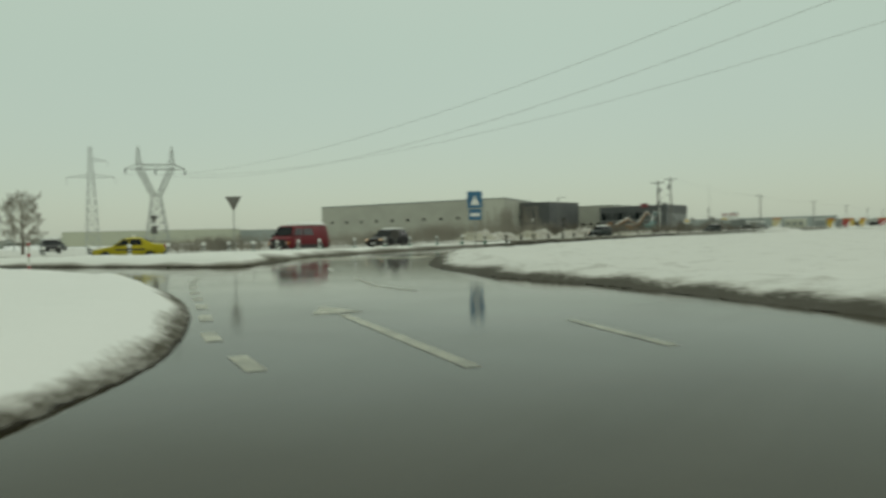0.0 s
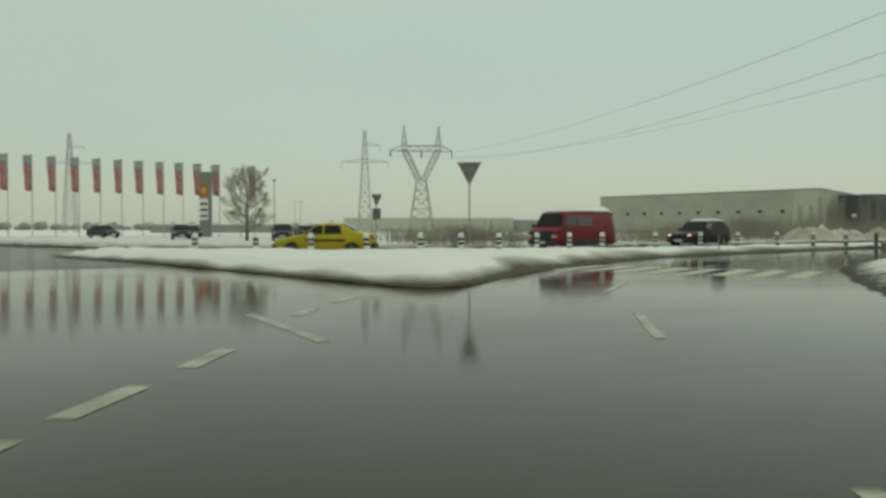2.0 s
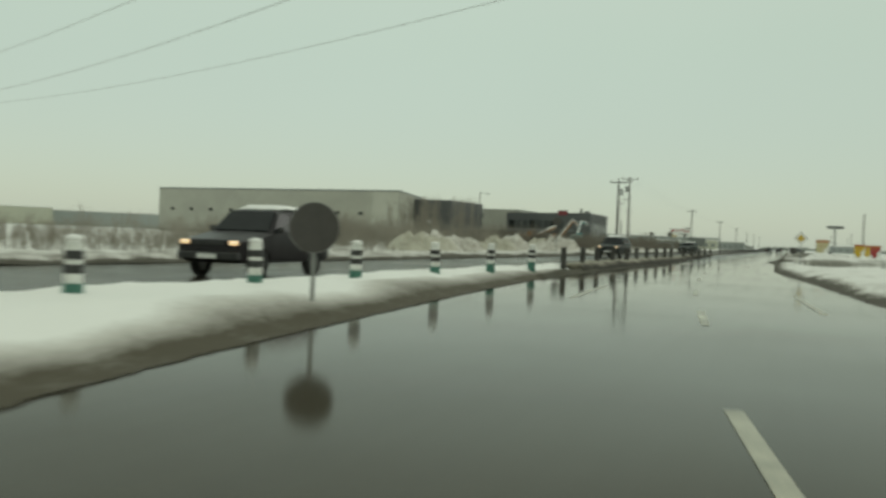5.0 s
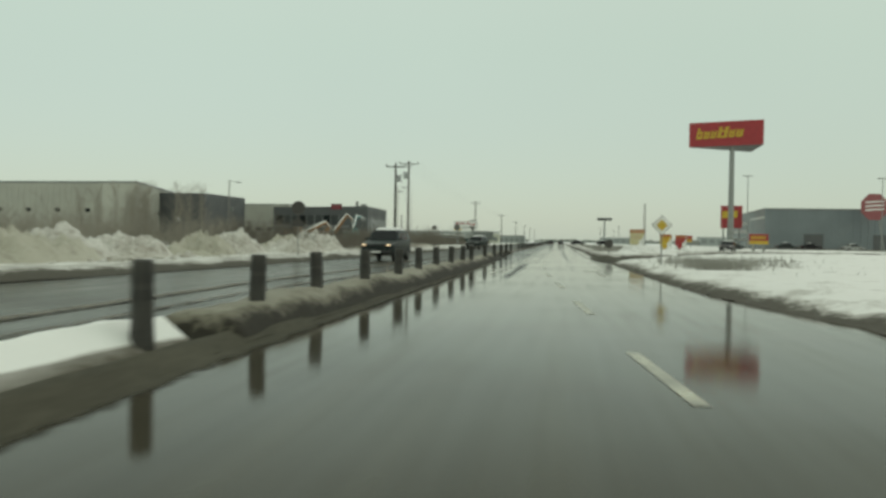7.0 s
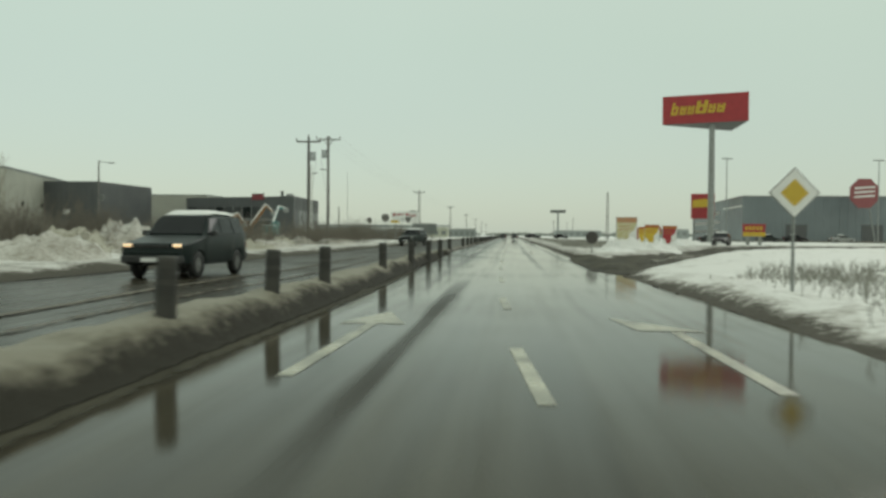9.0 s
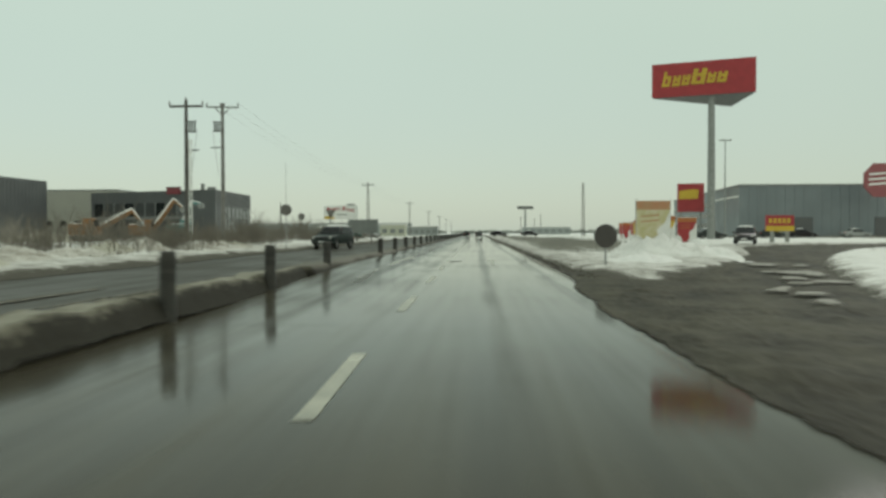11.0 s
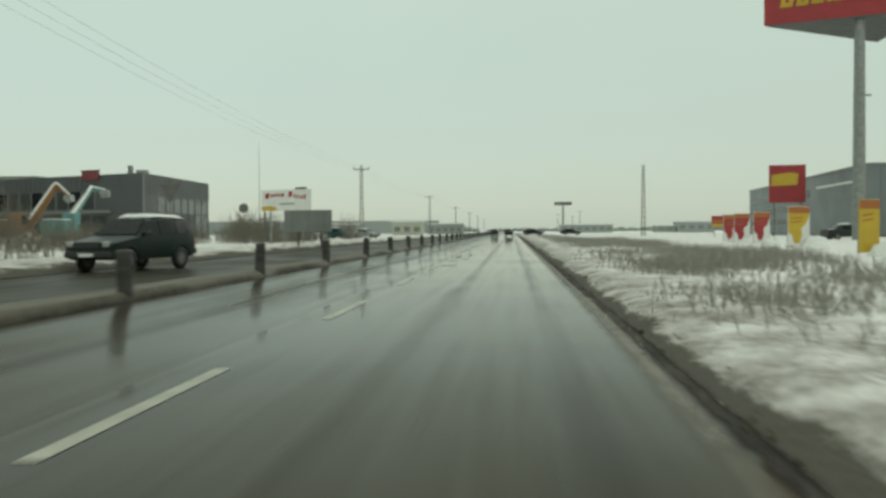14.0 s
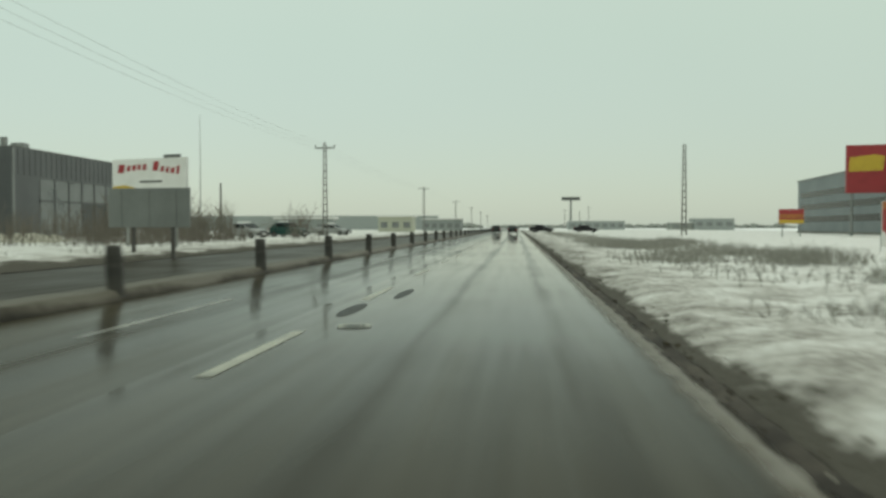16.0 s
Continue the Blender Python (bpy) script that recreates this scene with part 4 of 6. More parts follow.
part("lower_plate", boxbm(-0.36, 0.36, -0.02, 0.0, 1.78, 2.38, bevel=0.004), BLUE, s, "smaller blue plate")
part("bar", boxbm(-0.27, 0.27, -0.028, -0.022, 1.98, 2.16), WHITE, s, "white bar")
sign_post(s, 3.3)

s = thing("priority_sign", pose(2.95, 33.0, 0.1, 0, 0, 3), "yellow and white diamond priority road sign on a post", "road sign")
q = 0.46
part("plate", platebm([(0, 1.9 - q), (q, 1.9), (0, 1.9 + q), (-q, 1.9)], -0.012), SIGNBACK, s, "grey-white border plate")
part("border", platebm([(0, 1.9 - q * 0.95), (q * 0.95, 1.9), (0, 1.9 + q * 0.95), (-q * 0.95, 1.9)], -0.004, Matrix.Translation((0, -0.014, 0))), WHITE, s, "white border")
part("diamond", platebm([(0, 1.9 - q * 0.55), (q * 0.55, 1.9), (0, 1.9 + q * 0.55), (-q * 0.55, 1.9)], -0.004, Matrix.Translation((0, -0.020, 0))), YELLOW, s, "yellow diamond")
sign_post(s, 2.1)


# ---- junction posts ----
for i, (x, y) in enumerate(((6.6, -55.0), (3.4, -54.7), (0.2, -54.2), (-3.4, -53.9))):
    s = thing("marker_post", pose(x, y, 0.25, 0, random.uniform(-3, 3)), "white and red striped marker post in the snow", "post", "marker posts by the snow bank")
    part("post", rodbm((0, 0, 0), (0, 0, 1.05), 0.045, 0.045, 10), WHITEP, s)
    for z in (0.15, 0.55, 0.9):
        part("band", rodbm((0, 0, z), (0, 0, z + 0.1), 0.048, 0.048, 10), RED, s, "red band")


# ---- buildings ----
def cladding(house, name, a, b, z0, z1, mat, pitch=1.0, proud=0.05):
    """Upright ribs of sheet cladding along the wall from a to b, in one joined mesh."""
    bm = bmesh.new()
    d = Vector((b[0] - a[0], b[1] - a[1]))
    n = max(2, int(d.length / pitch))
    u = d.normalized()
    o = Vector((u.y, -u.x)) * proud
    for i in range(n + 1):
        c = Vector(a) + d * (i / n)
        e = u * 0.06
        pts = [(c - e), (c + e), (c + e * 0.6 + o), (c - e * 0.6 + o)]
        lo = [bm.verts.new((p.x, p.y, z0)) for p in pts]
        hi = [bm.verts.new((p.x, p.y, z1)) for p in pts]
        for k in range(4):
            bm.faces.new((lo[k], lo[(k + 1) % 4], hi[(k + 1) % 4], hi[k]))
    bmesh.ops.recalc_face_normals(bm, faces=bm.faces)
    return tagged(part(name, bm, mat, house), kind="stuff")


def wall_pane(house, name, a, b, s0, s1, z0, z1, mat, proud=0.04, label="", depth=0.08):
    """A panel on the wall from a to b, between the distances s0 and s1 along it."""
    d = Vector((b[0] - a[0], b[1] - a[1])).normalized()
    o = Vector((d.y, -d.x))
    p0, p1 = Vector(a) + d * s0, Vector(a) + d * s1
    pts = [p0 + o * (proud - depth), p1 + o * (proud - depth), p1 + o * proud, p0 + o * proud]
    return part(name, prism([(p.x, p.y) for p in pts], z0, z1), mat, house, label)


def hall(name, plan, h, mat, label, roof_mat, parapet=0.35):
    house = thing(name, Matrix(), label, "building")
    part("wall", prism(plan, -0.1, h), mat, house)
    cx, cy = sum(p[0] for p in plan) / len(plan), sum(p[1] for p in plan) / len(plan)
    grow = [(cx + (x - cx) * 1.003, cy + (y - cy) * 1.003) for x, y in plan]
    part("roof_edge", prism(grow, h, h + parapet), roof_mat, house, "metal roof edge")
    part("plinth", prism(grow, -0.1, 0.5), KERB, house, "concrete plinth")
    return house


W1, W2, W3, W4 = (-146, 142), (-77, 138), (-88.5, 180), (-157, 184)
wh = hall("warehouse", [W1, W2, W3, W4], 10.5, BEIGE, "large plain beige sheet-clad warehouse with small high windows", MIDCLAD)
cladding(wh, "cladding_rib", W1, (-84, 138.4), 0.5, 10.5, BEIGE, 1.2)
cladding(wh, "cladding_rib", W2, W3, 0.5, 10.5, BEIGE2, 1.2)
wall_pane(wh, "corner_panel", W1, W2, 62.3, 69.0, 0.5, 10.5, BEIGE2, 0.09, "paler corner bay")
for i in range(10):
    wall_pane(wh, "window", W1, W2, 4 + 6.1 * i, 5.0 + 6.1 * i, 5.2, 5.9, GLASS, 0.09)
for i in range(3):
    wall_pane(wh, "window", W2, W3, 8 + 11 * i, 9.2 + 11 * i, 5.2, 5.9, GLASS, 0.09)

B1, B2, B3, B4 = (-93, 158), (-72.8, 158), (-72.0, 178), (-93, 182)
bl = hall("dark_office_block", [B1, B2, B3, B4], 9.6, DARKCLAD, "dark grey windowless sheet-clad block", DARKCLAD, 0.25)
cladding(bl, "cladding_rib", B1, B2, 0.5, 9.6, DARKCLAD, 1.0)
cladding(bl, "cladding_rib", B2, B3, 0.5, 9.6, DARKCLAD, 1.0)
wall_pane(bl, "vent", B1, B2, 14, 15.2, 4.2, 5.0, WHITE, 0.08, "pale vent panel")

G1, G2, G3, G4 = (-84, 192), (-66.0, 192), (-66.0, 220), (-84, 220)
gb = hall("grey_annex", [G1, G2, G3, G4], 9.0, BEIGE, "light grey annex hall with a row of small windows", MIDCLAD, 0.2)
for i in range(5):
    wall_pane(gb, "window", G1, G2, 2 + 2.6 * i, 3.2 + 2.6 * i, 2.6, 3.5, GLASS, 0.05)

P1, P2, P3, P4 = (-66.9, 183.2), (-42.4, 173.2), (-43.1, 196.3), (-66.0, 206.0)
db = hall("dark_showroom", [P1, P2, P3, P4], 7.95, DARKCLAD, "dark grey showroom building with a glazed side", GREYSHEET, 0.18)
cladding(db, "cladding_rib", P1, P2, 6.45, 7.95, DARKCLAD, 0.9)
cladding(db, "cladding_rib", P2, P3, 5.75, 7.95, DARKCLAD, 0.9)
for i in range(8):
    wall_pane(db, "upper_window", P1, P2, 0.8 + 2.25 * i, 2.85 + 2.25 * i, 4.1, 6.2, SHOWGLASS if i % 3 else GLASS, 0.05)
    wall_pane(db, "mullion", P1, P2, 2.87 + 2.25 * i, 3.03 + 2.25 * i, 4.0, 6.3, MIDCLAD, 0.09)
wall_pane(db, "ledge", P1, P2, 0.4, 21.5, 3.55, 3.95, MIDCLAD, 0.30, "pale ledge between the storeys", 0.3)
for i in range(7):
    wall_pane(db, "lower_window", P1, P2, 0.8 + 2.9 * i, 3.3 + 2.9 * i, 0.7, 3.2, SHOWGLASS, 0.05)
for i in range(7):
    s0 = 4.4 + 2.6 * i
    door = i in (3, 4)
    wall_pane(db, "window", P2, P3, s0, s0 + 2.4, 0.6, 3.5, SHOWGLASS if door else HALLGLASS, 0.05)
    wall_pane(db, "upper_window", P2, P3, s0, s0 + 2.4, 3.7, 5.5, HALLGLASS, 0.05)
    wall_pane(db, "mullion", P2, P3, s0 + 2.42, s0 + 2.58, 0.5, 5.6, DARKCLAD, 0.12)
    if door:
        wall_pane(db, "door_frame", P2, P3, s0 + 0.1, s0 + 0.25, 0.5, 3.4, GREYSHEET, 0.14)
wall_pane(db, "transom", P2, P3, 4.3, 22.6, 3.5, 3.7, DARKCLAD, 0.10)
wall_pane(db, "corner_trim", P2, P3, 0.0, 0.35, 0.3, 7.95, MIDCLAD, 0.06, "pale corner trim")
wall_pane(db, "roof_sign", P1, P2, 16.8, 19.5, 7.55, 8.6, SIGNRED, 0.3, "small red sign on the roof edge", 0.3)
wall_pane(db, "sign_frame", P1, P2, 16.7, 19.6, 8.6, 8.72, DARKPOLE, 0.33, "dark frame above the sign", 0.36)
part("roof_vent", rodbm((-45.8, 177.5, 7.9), (-45.8, 177.5, 9.3), 0.32, 0.32, 10), STEEL, db)
part("roof_vent", boxbm(-44.9, -43.7, 177, 178, 7.9, 8.75, bevel=0.05), STEEL, db)

H1, H2, H3, H4 = (42.5, 184), (140, 184), (140, 262), (48.3, 256)
st = hall("hardware_store", [H1, H2, H3, H4], 8.8, HALLCLAD, "long blue-grey sheet-clad hardware store", MIDCLAD, 0.3)
cladding(st, "cladding_rib", H1, H2, 0.5, 8.8, HALLCLAD, 1.5)
for z0, z1 in ((2.0, 2.9), (4.0, 4.9), (6.0, 6.9)):
    wall_pane(st, "window_band", H4, H1, 2, 46, z0, z1, GLASS, 0.06)
wall_pane(st, "fascia_stripe", H4, H1, 50, 71.5, 7.0, 7.3, WHITE, 0.07, "thin pale stripe")
for i in range(5):
    wall_pane(st, "gate", H1, H2, 8 + 14 * i, 12 + 14 * i, 0.5, 3.6, DARKCLAD, 0.06, "dark delivery gate")


def far_hall(name, x, y, w, d, h, turn, mat, label, windows=0):
    house = thing(name, pose(x, y, -0.1, 0, 0, turn), label, "building")
    part("wall", boxbm(-w / 2, w / 2, -d / 2, d / 2, 0, h), mat, house)
    part("roof", platebm([(-w / 2 - 0.3, h), (w / 2 + 0.3, h), (w / 2 + 0.3, h + 0.3), (-w / 2 - 0.3, h + 0.3)], d + 0.6, Matrix.Translation((0, -d / 2 - 0.3, 0))), SNOW, house, "snowy flat roof")
    for i in range(windows):
        x0 = -w / 2 + (i + 0.5) * w / windows - w / windows * 0.3
        part("window", boxbm(x0, x0 + w / windows * 0.6, -d / 2 - 0.06, -d / 2 + 0.02, h * 0.35, h * 0.7), FARGLASS, house)
    return house


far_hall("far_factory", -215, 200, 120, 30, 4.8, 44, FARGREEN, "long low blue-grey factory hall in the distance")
far_hall("far_yellow_hall", -232, 145, 62, 24, 5.2, 52, FARYELLOW, "long low yellow hall in the distance, paled as by haze")
far_hall("far_grey_hall", -257.5, 74, 46, 24, 2.7, 62, FARHAZE, "low grey building beyond the flags")
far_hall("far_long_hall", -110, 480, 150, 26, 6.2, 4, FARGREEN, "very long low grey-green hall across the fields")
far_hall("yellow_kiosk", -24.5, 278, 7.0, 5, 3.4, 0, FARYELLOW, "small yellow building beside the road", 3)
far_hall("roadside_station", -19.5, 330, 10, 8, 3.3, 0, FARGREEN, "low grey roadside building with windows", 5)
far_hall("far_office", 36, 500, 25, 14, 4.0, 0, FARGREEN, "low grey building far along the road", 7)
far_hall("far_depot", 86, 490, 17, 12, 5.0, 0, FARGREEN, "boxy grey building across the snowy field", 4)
far_hall("far_shed", 74, 492, 12, 12, 3.2, 0, FARHAZE, "low shed across the snowy field", 3)
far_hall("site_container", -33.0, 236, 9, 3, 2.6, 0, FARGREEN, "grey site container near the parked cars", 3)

# distant belts of trees and fields
rng = random.Random(9)
for i, (x0, y0, x1, y1, h, gap) in enumerate(((-900, 700, -40, 1200, 7, 6), (40, 1300, 900, 900, 6, 6), (-900, 60, -700, 640, 8, 6), (-40, 1500, 60, 1500, 6, 5))):
    verts, faces = [], []
    d = Vector((x1 - x0, y1 - y0))
    n = int(d.length / gap)
    for k in range(n):
        p = Vector((x0, y0)) + d * (k / n)
        hh, ww = h * rng.uniform(0.45, 1.1), gap * rng.uniform(0.7, 1.3)
        cx, cy = p.x, p.y + rng.uniform(-6, 6)
        o = len(verts)
        for f, r in ((0.0, 0.7), (0.45, 1.0), (0.85, 0.6)):
            for c, s_ in ngon(7, 1, rng.uniform(0, 1)):
                q = r * rng.uniform(0.75, 1.2)
                verts.append((cx + ww * q * c, cy + ww * q * s_, hh * (f + rng.uniform(-0.05, 0.12)) - 0.1))
        verts.append((cx, cy, hh))
        for lv in (0, 7):
            for j in range(7):
                faces.append((o + lv + j, o + lv + (j + 1) % 7, o + lv + 7 + (j + 1) % 7, o + lv + 7 + j))
        for j in range(7):
            faces.append((o + 14 + j, o + 14 + (j + 1) % 7, o + 21))
    me = bpy.data.meshes.new("far_tree_belt")
    me.from_pydata(verts, [], faces)
    me.materials.append(FARHAZE)
    tagged(new("far_tree_belt", me), "belt of bare trees on the horizon in haze-paled grey", "trees", kind="stuff")


# ---- power line ----
def lattice_leg(bm, a, b, w0, w1, n, r):
    """A square lattice mast between two points with cross bracing."""
    a, b = Vector(a), Vector(b)
    levels = []
    for i in range(n + 1):
        f = i / n
        c, w = a.lerp(b, f), w0 + (w1 - w0) * f
        levels.append([c + Vector((sx * w / 2, sy * w / 2, 0)) for sx, sy in ((-1, -1), (1, -1), (1, 1), (-1, 1))])
    for i in range(n):
        lo, hi = levels[i], levels[i + 1]
        for k in range(4):
            rod(bm, lo[k], hi[k], r, r, 4)
            rod(bm, lo[k], hi[(k + 1) % 4], r * 0.6, r * 0.6, 4)
            rod(bm, lo[(k + 1) % 4], hi[k], r * 0.6, r * 0.6, 4)
            rod(bm, hi[k], hi[(k + 1) % 4], r * 0.6, r * 0.6, 4)
    return bm


py = thing("electricity_pylon", pose(-89.4, 29.4, -0.1, 0, 0, 57.5), "grey steel lattice pylon with a Y-shaped head", "pylon")
part("mast", lattice_leg(bmesh.new(), (0, 0, 0), (0, 0, 9.2), 4.2, 1.5, 6, 0.09), PYLONM, py)
part("left_arm", lattice_leg(bmesh.new(), (-0.4, 0, 9.2), (-2.75, 0, 14.2), 0.9, 1.0, 5, 0.08), PYLONM, py)
part("right_arm", lattice_leg(bmesh.new(), (0.4, 0, 9.2), (2.75, 0, 14.2), 0.9, 1.0, 5, 0.08), PYLONM, py)
bm = bmesh.new()
for sy in (-0.5, 0.5):
    rod(bm, (-3.2, sy, 13.9), (3.2, sy, 13.9), 0.08, 0.08, 4)
    rod(bm, (-3.2, sy, 14.8), (3.2, sy, 14.8), 0.08, 0.08, 4)
    for k in range(10):
        rod(bm, (-3.2 + 0.64 * k, sy, 13.9 if k % 2 else 14.8), (-2.56 + 0.64 * k, sy, 14.8 if k % 2 else 13.9), 0.05, 0.05, 4)
    for sx in (-1, 1):
        rod(bm, (sx * 3.2, sy, 14.8), (sx * 5.1, 0, 14.0), 0.08, 0.08, 4)
        rod(bm, (sx * 3.2, sy, 13.9), (sx * 5.1, 0, 14.0), 0.08, 0.08, 4)
part("crossarm", bm, PYLONM, py)
for sx in (-1, 1):
    part("peak", lattice_leg(bmesh.new(), (sx * 2.75, 0, 14.6), (sx * 2.85, 0, 18.0), 0.9, 0.12, 4, 0.06), PYLONM, py)
for x in (-5.0, 0.0, 5.0):
    part("insulator", rodbm((x, 0, 13.9), (x, 0, 12.9), 0.09, 0.09, 8), GLASS, py)


def cross_pylon(x, y, h, turn, label):
    p = thing("electricity_pylon", pose(x, y, -0.1, 0, 0, turn), label, "pylon")
    part("mast", lattice_leg(bmesh.new(), (0, 0, 0), (0, 0, h), h * 0.13, h * 0.022, 11, h * 0.0035), PYLONM, p)
    for z, w in ((h * 0.70, h * 0.225), (h * 0.86, h * 0.15)):
        bm = bmesh.new()
        for sx in ((-1, 1) if z < h * 0.8 else (1,)):
            for sy in (-0.3, 0.3):
                rod(bm, (0, sy, z + 0.8), (sx * w, 0, z), h * 0.003, h * 0.003, 4)
                rod(bm, (0, sy, z - 0.1), (sx * w, 0, z), h * 0.003, h * 0.003, 4)
            rod(bm, (sx * w, 0, z), (sx * w, 0, z - 1.6), h * 0.0025, h * 0.0025, 4)
        part("crossarm", bm, PYLONM, p)
    return p


cross_pylon(-144.2, 55.8, 24.0, 50, "tall slender grey lattice pylon with two crossarms")
cross_pylon(-263.1, 24.4, 31.5, 60, "distant grey lattice pylon beyond the flags")


def hframe(x, y, h, turn):
    p = thing("wooden_h_pole", pose(x, y, -0.1, 0, 0, turn), "distant double pole with a crossbar", "power pole")
    for sx in (-1, 1):
        part("pole", rodbm((sx * h * 0.09, 0, 0), (sx * h * 0.09, 0, h), h * 0.012, h * 0.01, 6), PYLONM, p)
    part("crossbar", rodbm((-h * 0.2, 0, h * 0.96), (h * 0.2, 0, h * 0.96), h * 0.008, h * 0.008, 6), PYLONM, p)


hframe(-330, 145, 14.5, 60)


def cable(name, a, b, sag, r, label="thin dark overhead cable"):
    a, b = Vector(a), Vector(b)
    bm = tube([a.lerp(b, i / 28) - Vector((0, 0, 4 * sag * (i / 28) * (1 - i / 28))) for i in range(29)], r)
    return tagged(mesh_object(name, bm, CABLE), label, "cable", "overhead cables")


ALONG = Vector((math.cos(radians(57.5)), math.sin(radians(57.5)), 0))
for o, end, sag in ((-4.8, (40, -26.0, 17.5), 4.4), (0.0, (40, -27.0, 15.2), 4.6), (4.8, (40, -13.6, 15.6), 3.3)):
    a, b = Vector((-89.4, 29.4, 12.95)) + ALONG * o, Vector(end)
    bm = tube([a + (b - a) * f - Vector((0, 0, 4 * sag * f * (1 - f))) for f in [i / 30 for i in range(40)]], 0.018)
    tagged(mesh_object("power_cable", bm, CABLE), "thin dark overhead power cable", "cable", "overhead cables")


# ---- roadside poles ----
def vierendeel(bm, h, w0, w1, t):
    """A concrete pole of two legs with rungs between them."""
    for sx in (-1, 1):
        rod(bm, (sx * w0 / 2, 0, 0), (sx * w1 / 2, 0, h), t, t * 0.8, 6)
    n = int(h / 0.75)
    for i in range(1, n):
        f = i / n
        w = w0 + (w1 - w0) * f
        rod(bm, (-w / 2, 0, h * f), (w / 2, 0, h * f), t * 0.85, t * 0.85, 6)
    return bm


def pole(x, y, h, kind, arms, turn=0, extras=False):
    p = thing("power_pole", pose(x, y, 0.0, 0, 0, turn), "tall dark power pole with crossarm" if kind == "round" else "openwork concrete power pole with crossarm", "power pole", "roadside power poles")
    if kind == "round":
        part("pole", rodbm((0, 0, 0), (0, 0, h), 0.19, 0.12, 10), CONCRETE if extras == "forked" else DARKPOLE, p)
    else:
        part("pole", vierendeel(bmesh.new(), h, 0.52, 0.24, 0.085), CONCRETE, p)
    if arms and extras == "forked":
        for sx in (-1, 1):
            part("fork", rodbm((0, 0, h - 1.0), (sx * arms * 0.45, 0, h - 0.35), 0.055, 0.05, 8), STEEL, p)
        part("crossarm", boxbm(-arms, arms, -0.06, 0.06, h - 0.38, h - 0.26), STEEL, p)
        for x0 in (-arms * 0.95, -arms * 0.1, arms * 0.1, arms * 0.95):
            part("insulator", rodbm((x0, 0, h - 0.26), (x0, 0, h + 0.05), 0.06, 0.05, 8), CONCRETE, p)
    elif arms:
        part("crossarm", boxbm(-arms, arms, -0.06, 0.06, h - 0.52, h - 0.36), STEEL if kind != "round" else DARKPOLE, p)
        for x0 in (-arms, 0, arms):
            z0 = h - (0.36 if x0 else 0.05)
            part("insulator", rodbm((x0, 0, z0), (x0, 0, z0 + 0.3), 0.07, 0.05, 8), CONCRETE, p)
    if extras:
        side = -1 if extras == "forked" else 1
        for k in range(3):
            part("switch_blade", rodbm((side * (0.25 + 0.2 * k), 0, h - 2.4), (side * (0.25 + 0.2 * k), 0, h - 1.55), 0.07, 0.07, 8), GREYSHEET, p, "grey switch gear insulator")
        for z in (1.6, 2.35):
            part("bracket", boxbm(min(0, side * 0.8), max(0, side * 0.8), -0.05, 0.05, h - z, h - z + 0.08), GREYSHEET, p)
        part("lower_bracket", boxbm(min(0, side * 0.95), max(0, side * 0.95), -0.04, 0.04, h - 3.75, h - 3.66), GREYSHEET, p)
        part("lead", rodbm((side * 0.3, 0, h - 6.2), (side * 0.8, 0, h - 2.4), 0.02, 0.02, 6), CABLE, p)
        if extras == "ladder":
            part("rung_leg", vierendeel(bmesh.new(), h * 0.74, 0.22, 0.18, 0.055), WHITEP, p, "pale ladder-like leg with snow on its rungs").location = (0.30, -0.05, 0)
    return p


pole(-22.9, 103.5, 11.1, "round", 1.25, 0, "ladder")
pole(-22.6, 111.6, 12.1, "round", 1.35, 8, "forked")
pole(-21.6, 199.5, 10.6, "open", 1.1)
for y in (311, 420, 530, 640, 760):
    pole(-22.6, y, 11.0, "open", 1.2)
pole(19.15, 204.5, 10.7, "open", 0)
pole(-46.4, 235, 8.2, "round", 0)
for x, y, h in ((38, 560, 12), (30, 640, 12), (45, 720, 12)):
    pole(x, y, h, "open", 1.0)
for y0, y1, h0, h1 in ((111.6, 199.5, 12.0, 10.4), (199.5, 311, 10.4, 10.8), (311, 420, 10.8, 10.8), (420, 530, 10.8, 10.8)):
    for o in (-1.1, 0.0, 1.1):
        cable("line_cable", (-22.2 + o, y0, h0), (-22.2 + o, y1, h1), 0.9, 0.009)
lp = thing("street_lamp", pose(-47.2, 107.2, 0.0), "slim street lamp pole with a short arm and a loudspeaker box", "street lamp")
part("pole", rodbm((0, 0, 0), (0, 0, 9.0), 0.13, 0.08, 8), CONCRETE, lp)
part("arm", rodbm((0, 0, 8.9), (1.3, 0, 8.75), 0.04, 0.03, 6), STEEL, lp)
part("lamp_head", boxbm(1.1, 1.75, -0.12, 0.12, 8.66, 8.8, bevel=0.03), STEEL, lp)
part("box", boxbm(0.15, 0.75, -0.3, 0.3, 4.6, 5.3, bevel=0.05), GREYSHEET, lp, "grey box on the pole")
ms = thing("thin_mast", pose(-38.6, 206, 0), "very thin tall steel mast", "mast")
part("mast", rodbm((0, 0, 0), (0, 0, 15.0), 0.10, 0.03, 6), PYLONM, ms)


def car_park_lamp(x, y, h):
    p = thing("car_park_lamp", pose(x, y, 0), "tall thin car park lamp with two heads", "street lamp")
    part("pole", rodbm((0, 0, 0), (0, 0, h), 0.12, 0.07, 8), STEEL, p)
    part("lamp_bar", boxbm(-0.9, 0.9, -0.15, 0.15, h, h + 0.18, bevel=0.03), STEEL, p)


car_park_lamp(35.3, 167.6, 14.6)
car_park_lamp(58.2, 161.6, 13.8)


